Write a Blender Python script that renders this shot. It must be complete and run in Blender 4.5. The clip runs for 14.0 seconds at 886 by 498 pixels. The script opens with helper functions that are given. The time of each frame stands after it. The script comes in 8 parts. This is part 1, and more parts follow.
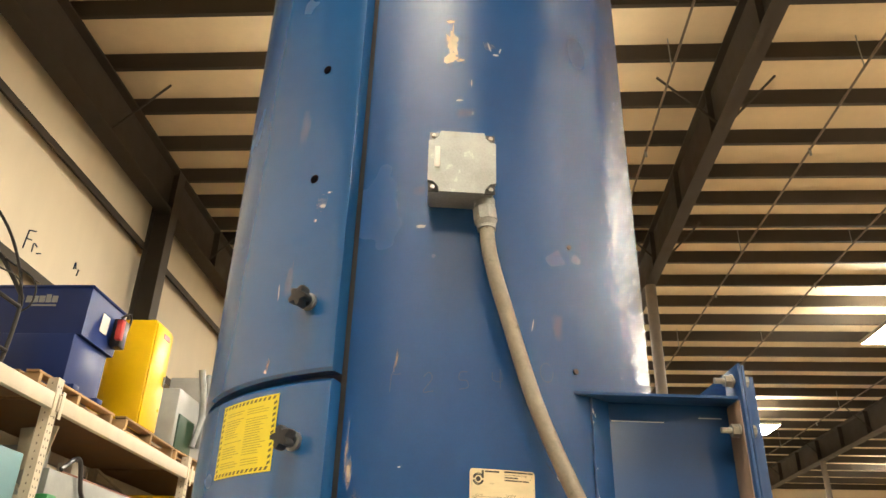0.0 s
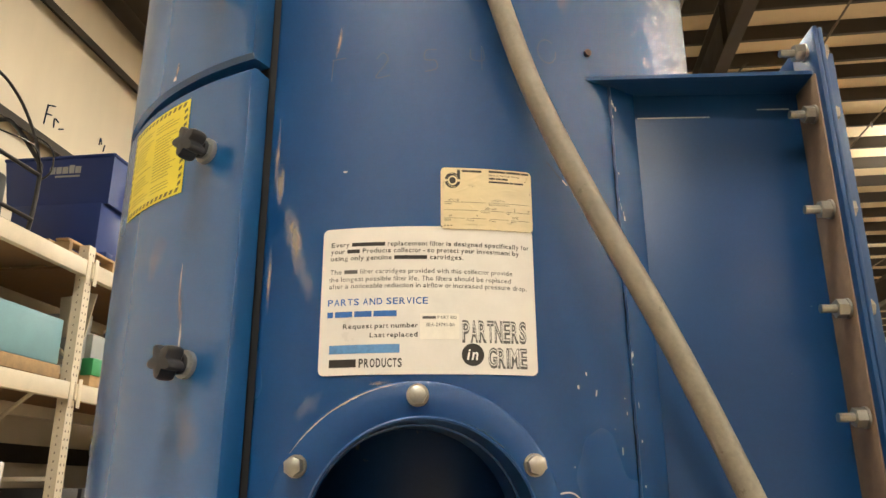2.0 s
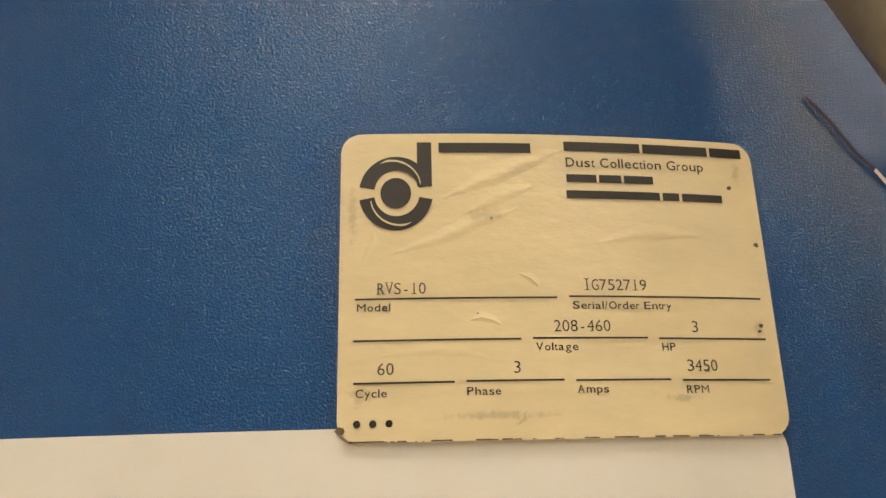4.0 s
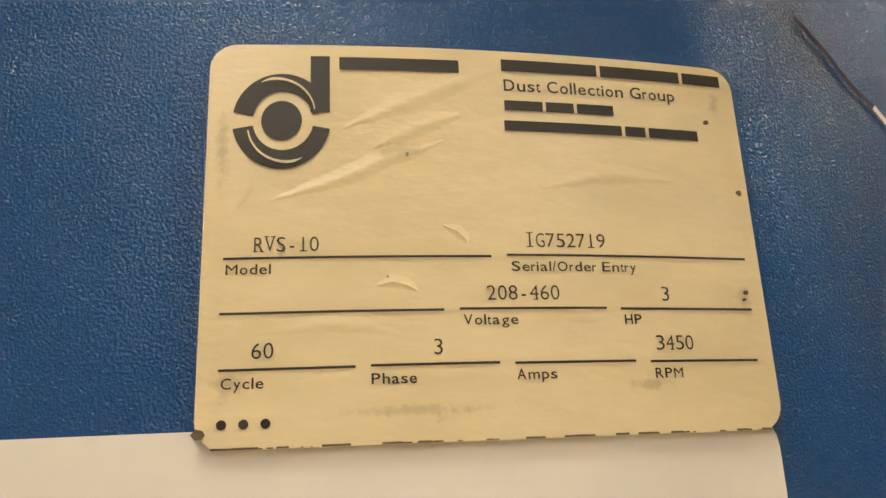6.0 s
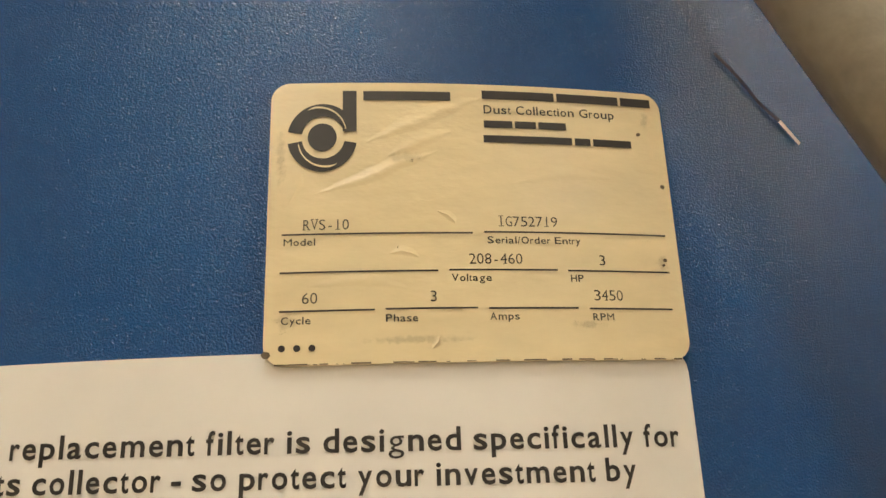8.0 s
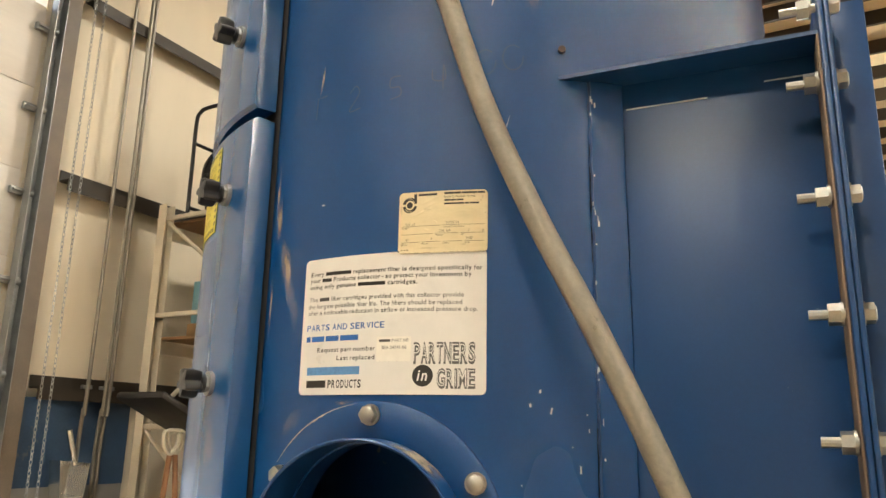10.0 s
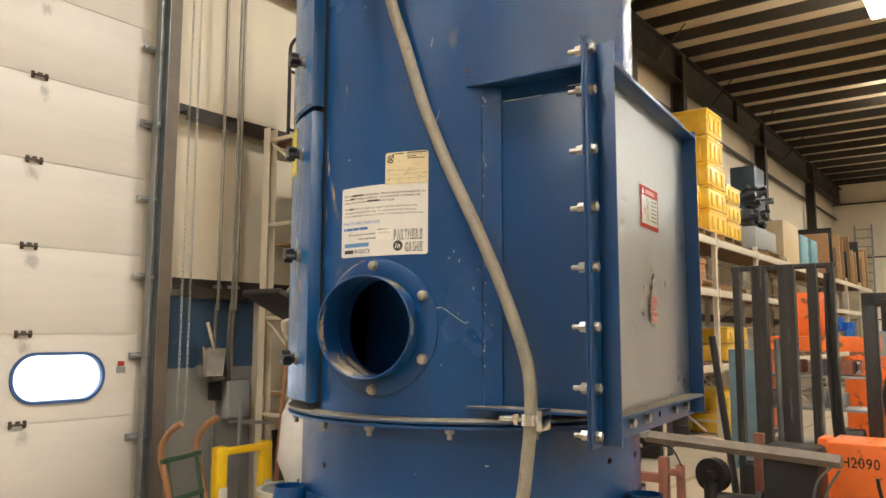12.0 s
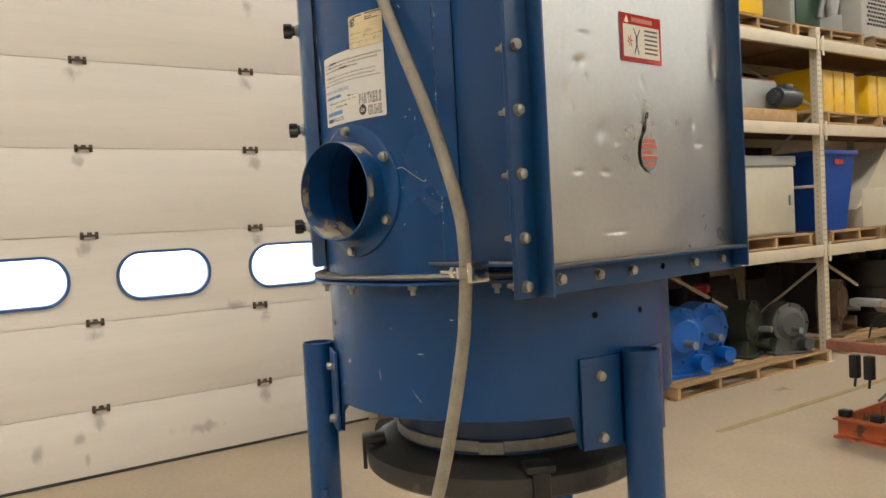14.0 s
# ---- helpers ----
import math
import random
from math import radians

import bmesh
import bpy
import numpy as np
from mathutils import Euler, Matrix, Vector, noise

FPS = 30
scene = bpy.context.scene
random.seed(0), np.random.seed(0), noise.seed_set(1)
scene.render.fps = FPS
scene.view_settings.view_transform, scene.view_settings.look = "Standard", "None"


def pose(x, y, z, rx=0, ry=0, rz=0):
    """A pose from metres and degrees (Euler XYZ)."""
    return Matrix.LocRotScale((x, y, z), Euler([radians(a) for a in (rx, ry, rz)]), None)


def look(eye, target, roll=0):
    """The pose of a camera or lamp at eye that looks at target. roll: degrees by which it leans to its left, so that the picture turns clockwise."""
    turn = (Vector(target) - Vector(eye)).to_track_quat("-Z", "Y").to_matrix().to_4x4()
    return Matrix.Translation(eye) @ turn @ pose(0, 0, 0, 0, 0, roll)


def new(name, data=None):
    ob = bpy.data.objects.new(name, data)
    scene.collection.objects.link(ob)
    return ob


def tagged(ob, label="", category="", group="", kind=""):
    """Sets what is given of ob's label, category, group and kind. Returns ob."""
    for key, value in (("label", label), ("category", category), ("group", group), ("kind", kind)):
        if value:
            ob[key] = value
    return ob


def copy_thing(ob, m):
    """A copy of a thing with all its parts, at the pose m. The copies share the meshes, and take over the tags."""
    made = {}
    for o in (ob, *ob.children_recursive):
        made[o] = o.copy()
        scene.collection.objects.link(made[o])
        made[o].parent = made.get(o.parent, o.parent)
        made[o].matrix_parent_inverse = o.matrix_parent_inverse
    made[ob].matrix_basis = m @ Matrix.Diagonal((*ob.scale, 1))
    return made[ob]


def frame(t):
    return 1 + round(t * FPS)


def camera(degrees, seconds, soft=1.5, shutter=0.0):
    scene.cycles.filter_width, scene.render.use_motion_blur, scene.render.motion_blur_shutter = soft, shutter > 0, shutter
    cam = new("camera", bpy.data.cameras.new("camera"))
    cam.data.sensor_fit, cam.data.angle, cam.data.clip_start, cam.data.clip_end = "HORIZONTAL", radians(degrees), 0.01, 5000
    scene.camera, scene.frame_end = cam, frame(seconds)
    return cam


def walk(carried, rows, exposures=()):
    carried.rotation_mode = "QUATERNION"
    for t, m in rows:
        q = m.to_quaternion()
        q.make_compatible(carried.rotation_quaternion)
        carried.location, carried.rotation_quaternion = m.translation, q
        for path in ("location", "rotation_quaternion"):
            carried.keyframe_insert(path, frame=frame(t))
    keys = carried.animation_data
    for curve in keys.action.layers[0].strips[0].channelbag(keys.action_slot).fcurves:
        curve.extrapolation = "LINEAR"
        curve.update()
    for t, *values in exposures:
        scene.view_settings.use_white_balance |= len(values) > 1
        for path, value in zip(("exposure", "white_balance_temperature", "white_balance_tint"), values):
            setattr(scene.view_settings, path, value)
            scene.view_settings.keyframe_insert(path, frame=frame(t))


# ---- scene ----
import functools

# ---- camera ----
cam = camera(60.82, 14.0)
PATH = [
    (0, (-0.2613, -0.8438, 1.7600), (-0.0704, 0.0253, 2.2163), 1.61),
    (0.5, (-0.2315, -0.8387, 1.7447), (-0.0461, 0.0508, 2.1624), 1.11),
    (1, (-0.2062, -0.8218, 1.7237), (-0.0283, 0.0875, 2.0998), 0.56),
    (1.5, (-0.1671, -0.7274, 1.6852), (0.0007, 0.1993, 2.0212), 0.10),
    (2, (-0.1279, -0.5686, 1.6748), (0.0244, 0.3720, 1.9783), -0.28),
    (2.5, (-0.0879, -0.4051, 1.7259), (0.0519, 0.5552, 1.9676), -0.09),
    (3, (-0.0513, -0.2419, 1.7744), (0.0480, 0.7166, 2.0414), 0.21),
    (3.5, (-0.0453, -0.1566, 1.8366), (0.0245, 0.8025, 2.1112), -0.34),
    (4, (-0.0325, -0.1224, 1.8713), (0.0700, 0.8296, 2.1594), -1.40),
    (6.3, (-0.0228, -0.0926, 1.8747), (0.1501, 0.8557, 2.1409), -2.51),
    (6.5, (-0.0229, -0.0936, 1.8747), (0.1525, 0.8524, 2.1471), -2.60),
    (7, (-0.0224, -0.0963, 1.8735), (0.1441, 0.8504, 2.1491), -2.47),
    (7.5, (-0.0210, -0.1028, 1.8698), (0.1332, 0.8434, 2.1542), -2.41),
    (8, (-0.0220, -0.1284, 1.8572), (0.1002, 0.8202, 2.1490), -2.10),
    (8.5, (-0.0109, -0.1862, 1.8219), (0.0092, 0.7715, 2.1089), -0.74),
    (8.7, (0.0118, -0.2300, 1.8170), (-0.0572, 0.7371, 2.0618), 0.45),
    (10.8, (0.2421, -0.8152, 1.6767), (-0.0085, 0.1236, 1.9131), 0.96),
    (11, (0.2777, -0.8632, 1.6707), (0.0104, 0.0747, 1.8917), 0.74),
    (11.5, (0.3798, -1.0124, 1.6388), (0.0678, -0.0777, 1.8089), 0.36),
    (12, (0.4924, -1.1230, 1.6300), (0.1411, -0.1935, 1.7419), 0.18),
    (12.5, (0.6578, -1.1864, 1.6100), (0.2359, -0.2815, 1.6667), 0.82),
    (13, (0.7679, -1.1828, 1.5868), (0.2686, -0.3164, 1.5852), 0.52),
    (13.5, (0.8261, -1.0465, 1.5684), (0.2607, -0.2225, 1.5335), -1.19),
    (14, (0.8904, -0.8828, 1.5793), (0.2467, -0.1183, 1.5451), -3.04),
]
EXPOSURES = [(0.0, 0.64, 6600, 10), (2.0, 0.42, 6300, 10), (2.5, 0.48, 6350, 10), (3.0, 0.26, 6450, 10), (4.0, 0.08, 6450, 10), (6.5, 0.06, 6550, 10), (8.0, 0.04, 6450, 10), (8.5, 0.16, 6450, 10), (11.0, 0.42, 6150, 10), (12.5, 0.18, 5950, 10), (14.0, -0.06, 5900, 10)]
walk(cam, [(t, look(eye, target, roll)) for t, eye, target, roll in PATH], EXPOSURES)

# ---- world and light ----
world = bpy.data.worlds.new("world")
scene.world = world
world.use_nodes = True
wn = world.node_tree
sky = wn.nodes.new("ShaderNodeTexSky")
sky.sky_type, sky.sun_disc, sky.sun_elevation, sky.sun_rotation = "NISHITA", False, radians(35), radians(-20)
wn.links.new(sky.outputs[0], wn.nodes["Background"].inputs[0])
wn.nodes["Background"].inputs[1].default_value = 0.15
sun = new("sun", bpy.data.lights.new("sun", "SUN"))
sun.data.energy, sun.data.angle, sun.data.color = 5.0, radians(0.5), (1.0, 0.95, 0.88)
sun.rotation_euler = (radians(55), 0, radians(-20))
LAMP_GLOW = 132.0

# ---- frames of reference ----
TURN = -16.2  # the building stands turned against the machine
HALL = pose(0, 0, 0, 0, 0, TURN)
AX, AY, RAD = 0.0, 0.335, 0.332  # axis and radius of the collector
SLANT = -11.0
DUCT = pose(0.342, 0.0, 0.0, 0, 0, SLANT)


# ---- materials ----
def material(name, color, rough=0.5, metal=0.0, vary=0.12, scale=6.0, bump=0.1, fine=120.0, spots=None, spot_scale=9.0, spot_level=0.62, coat=0.0, rand=0.0, stretch=(1, 1, 1), fine_mix=0.5, spec=0.5, rvary=0.15, peel=0.0, turn=0.0):
    m = bpy.data.materials.new(name)
    m.use_nodes = True
    nt = m.node_tree
    n, l = nt.nodes, nt.links
    b = n["Principled BSDF"]
    b.inputs["Metallic"].default_value = metal
    b.inputs["Specular IOR Level"].default_value = spec
    if coat:
        b.inputs["Coat Weight"].default_value = coat
        b.inputs["Coat Roughness"].default_value = 0.12
    tc = n.new("ShaderNodeTexCoord")
    mp = n.new("ShaderNodeMapping")
    mp.inputs["Scale"].default_value = stretch
    mp.inputs["Rotation"].default_value = (0, radians(turn), 0)
    l.new(tc.outputs["Object"], mp.inputs[0])

    def noise_node(s, detail, rough_):
        t = n.new("ShaderNodeTexNoise")
        t.inputs["Scale"].default_value, t.inputs["Detail"].default_value, t.inputs["Roughness"].default_value = s, detail, rough_
        l.new(mp.outputs[0], t.inputs["Vector"])
        return t

    big, small = noise_node(scale, 4, 0.6), noise_node(fine, 3, 0.6)
    mix = n.new("ShaderNodeMix")
    mix.inputs[0].default_value = fine_mix * 0.6
    l.new(big.outputs[0], mix.inputs[2])
    l.new(small.outputs[0], mix.inputs[3])
    ramp = n.new("ShaderNodeMapRange")
    ramp.inputs[1].default_value, ramp.inputs[2].default_value = 0.3, 0.7
    ramp.inputs[3].default_value, ramp.inputs[4].default_value = 1 - vary, 1 + vary
    l.new(mix.outputs[0], ramp.inputs[0])
    value = ramp.outputs[0]
    if rand:
        oi = n.new("ShaderNodeObjectInfo")
        r2 = n.new("ShaderNodeMapRange")
        r2.inputs[3].default_value, r2.inputs[4].default_value = 1 - rand, 1 + rand
        l.new(oi.outputs["Random"], r2.inputs[0])
        mu = n.new("ShaderNodeMath")
        mu.operation = "MULTIPLY"
        l.new(value, mu.inputs[0])
        l.new(r2.outputs[0], mu.inputs[1])
        value = mu.outputs[0]
    sc = n.new("ShaderNodeVectorMath")
    sc.operation = "SCALE"
    sc.inputs[0].default_value = color[:3]
    l.new(value, sc.inputs["Scale"])
    col = sc.outputs[0]
    if spots:
        sp = noise_node(spot_scale, 6, 0.65)
        st = n.new("ShaderNodeMapRange")
        st.inputs[1].default_value, st.inputs[2].default_value = spot_level, spot_level + 0.06
        l.new(sp.outputs[0], st.inputs[0])
        m2 = n.new("ShaderNodeMix")
        m2.data_type = "RGBA"
        l.new(st.outputs[0], m2.inputs[0])
        l.new(col, m2.inputs[6])
        m2.inputs[7].default_value = (*spots, 1)
        col = m2.outputs[2]
    l.new(col, b.inputs["Base Color"])
    rr = n.new("ShaderNodeMapRange")
    rr.inputs[1].default_value, rr.inputs[2].default_value = 0.3, 0.7
    rr.inputs[3].default_value, rr.inputs[4].default_value = max(0.03, rough * (1 - rvary)), min(1, rough * (1 + rvary))
    l.new(big.outputs[0], rr.inputs[0])
    l.new(rr.outputs[0], b.inputs["Roughness"])
    if bump:
        bp = n.new("ShaderNodeBump")
        bp.inputs["Strength"].default_value = min(1.0, bump)
        bp.inputs["Distance"].default_value = 0.002
        l.new(mix.outputs[0], bp.inputs["Height"])
        l.new(bp.outputs[0], b.inputs["Normal"])
        if peel:
            pn = noise_node(2500, 2, 0.5)
            b2 = n.new("ShaderNodeBump")
            b2.inputs["Strength"].default_value = peel
            b2.inputs["Distance"].default_value = 0.0006
            l.new(pn.outputs[0], b2.inputs["Height"])
            l.new(bp.outputs[0], b2.inputs["Normal"])
            l.new(b2.outputs[0], b.inputs["Normal"])
    return m


def smear_material(name, color, opacity, scale, stretch=(1, 1, 0.35)):
    """A thin rubbed film: broken up by noise and fading out towards the rim of its sheet."""
    m = bpy.data.materials.new(name)
    m.use_nodes = True
    nt = m.node_tree
    n, l = nt.nodes, nt.links
    b = n["Principled BSDF"]
    b.inputs["Base Color"].default_value = (*color, 1)
    b.inputs["Roughness"].default_value = 0.7
    tc, mp = n.new("ShaderNodeTexCoord"), n.new("ShaderNodeMapping")
    mp.inputs["Scale"].default_value = stretch
    l.new(tc.outputs["Object"], mp.inputs[0])
    t = n.new("ShaderNodeTexNoise")
    t.inputs["Scale"].default_value, t.inputs["Detail"].default_value, t.inputs["Roughness"].default_value = scale, 7, 0.68
    l.new(mp.outputs[0], t.inputs["Vector"])
    uv = n.new("ShaderNodeUVMap")
    d = n.new("ShaderNodeVectorMath")
    d.operation = "DISTANCE"
    d.inputs[1].default_value = (0.5, 0.5, 0)
    l.new(uv.outputs[0], d.inputs[0])
    r = n.new("ShaderNodeMapRange")
    r.inputs[1].default_value, r.inputs[2].default_value = 0.0, 0.5
    r.inputs[3].default_value, r.inputs[4].default_value = 0.34, -0.55
    l.new(d.outputs["Value"], r.inputs[0])
    s = n.new("ShaderNodeMath")
    s.operation = "ADD"
    l.new(t.outputs[0], s.inputs[0])
    l.new(r.outputs[0], s.inputs[1])
    o = n.new("ShaderNodeMapRange")
    o.interpolation_type = "SMOOTHSTEP"
    o.inputs[1].default_value, o.inputs[2].default_value = 0.45, 0.80
    o.inputs[4].default_value = opacity
    l.new(s.outputs[0], o.inputs[0])
    l.new(o.outputs[0], b.inputs["Alpha"])
    return m


def glow(name, color, strength):
    m = bpy.data.materials.new(name)
    m.use_nodes = True
    b = m.node_tree.nodes["Principled BSDF"]
    b.inputs["Base Color"].default_value = (*color, 1)
    b.inputs["Emission Color"].default_value = (*color, 1)
    b.inputs["Emission Strength"].default_value = strength
    return m


def film_material(name):
    """Clear crinkled plastic film: mostly see-through, with sharp highlights."""
    m = bpy.data.materials.new(name)
    m.use_nodes = True
    n, l = m.node_tree.nodes, m.node_tree.links
    b = n["Principled BSDF"]
    b.inputs["Base Color"].default_value = (0.9, 0.88, 0.8, 1)
    b.inputs["Roughness"].default_value = 0.09
    b.inputs["Specular IOR Level"].default_value = 1.0
    tc, t = n.new("ShaderNodeTexCoord"), n.new("ShaderNodeTexNoise")
    t.inputs["Scale"].default_value, t.inputs["Detail"].default_value = 9.0, 5
    l.new(tc.outputs["Object"], t.inputs["Vector"])
    r = n.new("ShaderNodeMapRange")
    r.inputs[1].default_value, r.inputs[2].default_value = 0.4, 0.75
    r.inputs[3].default_value, r.inputs[4].default_value = 0.02, 0.20
    l.new(t.outputs[0], r.inputs[0])
    l.new(r.outputs[0], b.inputs["Alpha"])
    bp = n.new("ShaderNodeBump")
    bp.inputs["Strength"].default_value, bp.inputs["Distance"].default_value = 0.9, 0.03
    l.new(t.outputs[0], bp.inputs["Height"])
    l.new(bp.outputs[0], b.inputs["Normal"])
    return m


def glass(name, tint=(1, 1, 1)):
    m = bpy.data.materials.new(name)
    m.use_nodes = True
    b = m.node_tree.nodes["Principled BSDF"]
    b.inputs["Base Color"].default_value = (*tint, 1)
    b.inputs["Transmission Weight"].default_value = 1.0
    b.inputs["Roughness"].default_value = 0.08
    b.inputs["IOR"].default_value = 1.05
    return m


BLUE = material("collector_blue_paint", (0.0035, 0.050, 0.172), 0.25, vary=0.16, scale=3.0, bump=0.04, fine=420, spots=(0.30, 0.34, 0.36), spot_scale=75, spot_level=0.735, spec=0.5, peel=0.36)
BLUE_D = material("duct_blue_paint", (0.004, 0.043, 0.142), 0.34, vary=0.18, scale=5.0, bump=0.04, spec=0.6, peel=0.18, fine=420, spots=(0.2, 0.24, 0.28), spot_scale=85, spot_level=0.73)
BLUE_DOOR = material("door_blue_paint", (0.006, 0.068, 0.205), 0.24, vary=0.14, scale=3.0, bump=0.04, spec=1.0, peel=0.0, fine=420, spots=(0.34, 0.38, 0.4), spot_scale=45, spot_level=0.735)
TAN = material("worn_primer", (0.52, 0.46, 0.33), 0.75, vary=0.35, scale=40, bump=0.3)
SCUFF = material("pale_scuff", (0.36, 0.40, 0.42), 0.6, vary=0.35, scale=60, bump=0.2)
STEEL = material("dented_sheet_steel", (0.56, 0.56, 0.55), 0.32, 1.0, vary=0.10, scale=5, bump=0.05, fine=140, rvary=0.22)
GASKET_TAN = material("dusty_brown_gasket", (0.20, 0.135, 0.09), 0.75, vary=0.25, scale=25, bump=0.3, spots=(0.05, 0.06, 0.08), spot_scale=30, spot_level=0.62)
ZINC = material("zinc_hardware", (0.40, 0.39, 0.35), 0.36, 1.0, vary=0.18, scale=60, bump=0.2, fine=600)
CHROME = material("bright_steel", (0.72, 0.72, 0.70), 0.2, 1.0, vary=0.1, scale=30, bump=0.1)
CAST = material("cast_aluminium", (0.30, 0.305, 0.285), 0.5, 0.65, vary=0.28, scale=28, bump=0.45, fine=350, spots=(0.44, 0.44, 0.41), spot_scale=60, spot_level=0.6)
CONDUIT = material("beige_conduit_jacket", (0.245, 0.218, 0.172), 0.48, vary=0.3, scale=34, bump=0.3, fine=260, spots=(0.13, 0.105, 0.075), spot_scale=46, spot_level=0.62)
BLACK = material("black_plastic", (0.013, 0.012, 0.012), 0.35, vary=0.3, scale=20, bump=0.15)
HOLE = material("dark_hole", (0.003, 0.003, 0.004), 1.0, bump=0, spec=0.0)
RUBBER = material("dusty_black_rubber", (0.030, 0.028, 0.025), 0.45, vary=0.4, scale=10, bump=0.3, spots=(0.075, 0.068, 0.056), spot_scale=12, spot_level=0.6)
FOIL = material("cream_foil_plate", (0.675, 0.565, 0.35), 0.33, 0.0, vary=0.08, scale=70, bump=0.16, fine=300, stretch=(0.6, 1, 1.4), turn=24, spots=(0.38, 0.30, 0.16), spot_scale=90, spot_level=0.74)
PAPER = material("white_vinyl_label", (0.69, 0.66, 0.615), 0.32, vary=0.05, scale=30, bump=0.25, fine=90, spots=(0.5, 0.45, 0.36), spot_scale=120, spot_level=0.78)
PAPER2 = material("clear_tape", (0.80, 0.76, 0.68), 0.12, vary=0.05, scale=60, bump=0.3)
INK = material("black_print", (0.022, 0.018, 0.015), 0.5, vary=0.3, scale=300, bump=0)
INK_GREY = material("grey_print", (0.10, 0.095, 0.09), 0.5, vary=0.2, scale=300, bump=0)
INK_BLUE = material("blue_print", (0.03, 0.13, 0.42), 0.5, vary=0.15, scale=300, bump=0)
INK_PALE = material("pale_blue_print", (0.10, 0.25, 0.50), 0.5, vary=0.2, scale=300, bump=0)
INK_WHITE = material("white_print", (0.78, 0.75, 0.7), 0.5, bump=0)
YELLOW = material("yellow_sticker", (0.72, 0.60, 0.03), 0.4, vary=0.06, scale=20, bump=0.15)
INK_OLIVE = material("sticker_print", (0.42, 0.34, 0.03), 0.5, bump=0)
INK_HATCH = material("sticker_hatching", (0.10, 0.085, 0.02), 0.5, bump=0)
RED = material("red_sticker", (0.42, 0.03, 0.025), 0.4, vary=0.1, scale=30, bump=0.1)
RED_GLOSS = material("glossy_red_sticker", (0.40, 0.025, 0.02), 0.14, vary=0.1, scale=30, bump=0.1)
RED_PALE = material("pale_red_print", (0.52, 0.13, 0.09), 0.35, vary=0.2, scale=60, bump=0.1)
MARKER = material("faded_marker", (0.008, 0.022, 0.055), 0.9, vary=0.4, scale=90, bump=0, spec=0.1)
DUST = material("settled_dust", (0.23, 0.205, 0.165), 0.9, vary=0.3, scale=30, bump=0.35)
WHITE_LINE = material("scratch_white", (0.5, 0.52, 0.52), 0.6, bump=0)

CONCRETE = material("worn_concrete", (0.40, 0.325, 0.232), 0.62, vary=0.2, scale=0.9, bump=0.25, fine=35, spots=(0.21, 0.165, 0.115), spot_scale=1.6, spot_level=0.66, rvary=0.3)
LINER = material("vinyl_faced_insulation", (0.67, 0.59, 0.455), 0.55, vary=0.07, scale=0.8, bump=0.35, fine=5, stretch=(1, 1, 0.25))
DIM_WALL = material("dimmed_tan_wall", (0.36, 0.31, 0.24), 0.6, vary=0.2, scale=0.9, bump=0.2, fine=6)
DECK = material("roof_insulation", (0.68, 0.555, 0.365), 0.6, vary=0.08, scale=1.2, bump=0.3, fine=6)
IRON = material("brown_red_oxide_steel", (0.030, 0.022, 0.014), 0.6, vary=0.3, scale=3, bump=0.2)
GALV = material("galvanised_track", (0.30, 0.31, 0.31), 0.45, 0.8, vary=0.25, scale=8, bump=0.2)
JAMB = material("brown_door_jamb", (0.14, 0.11, 0.085), 0.55, vary=0.25, scale=4, bump=0.2)
PANEL = material("white_door_section", (0.68, 0.63, 0.575), 0.42, vary=0.06, scale=1.6, bump=0.25, fine=16, spots=(0.42, 0.38, 0.31), spot_scale=3.1, spot_level=0.72, stretch=(1, 0.35, 4.5))
GASKET = material("window_gasket", (0.035, 0.09, 0.24), 0.5, bump=0)
GAP_BLACK = material("black_gap_shade", (0.006, 0.007, 0.009), 0.9, bump=0.1)
BLUE_DUSTY = material("dusty_blue_paint", (0.007, 0.052, 0.175), 0.38, vary=0.2, scale=9, bump=0.2, fine=300, spots=(0.33, 0.27, 0.18), spot_scale=26, spot_level=0.66, stretch=(1, 0.5, 1))
GRIME = material("brown_grime", (0.10, 0.075, 0.045), 0.8, vary=0.3, scale=200, bump=0.1)
SMEAR_TAN = smear_material("rubbed_tan_primer", (0.42, 0.35, 0.23), 0.55, 70, (1, 1, 0.22))
SMEAR_PALE = smear_material("pale_rub_haze", (0.40, 0.40, 0.38), 0.24, 90, (1, 1, 0.4))
SMEAR_DUST = smear_material("thick_tan_dust", (0.40, 0.33, 0.23), 0.95, 45, (1, 1, 1))
SMEAR_DIRT = smear_material("brown_dirt_film", (0.16, 0.12, 0.085), 0.32, 16, (1, 1, 0.5))
SMEAR_GRIME = smear_material("fine_brown_grime", (0.16, 0.10, 0.05), 0.22, 700, (1, 1, 1))
MARKER_PALE = material("almost_worn_off_marker", (0.004, 0.040, 0.118), 0.6, vary=0.3, scale=90, bump=0, spec=0.3)
HINGE = material("rusty_hinge_steel", (0.10, 0.075, 0.055), 0.55, 0.5, vary=0.4, scale=60, bump=0.3)
SQUARE_TUBE = material("dusty_brown_tube", (0.17, 0.14, 0.11), 0.6, vary=0.3, scale=12, bump=0.2)
HAZE = glow("bright_daylight_haze", (0.93, 0.96, 1.0), 7.0)
SMEAR_OIL = smear_material("oil_stain", (0.05, 0.042, 0.035), 0.8, 2.5, (1, 1, 1))
PANE = glass("window_pane")
WAINSCOT = material("dusty_blue_wall_paint", (0.035, 0.075, 0.14), 0.6, vary=0.35, scale=2.5, bump=0.2, spots=(0.13, 0.14, 0.15), spot_scale=3, spot_level=0.62)
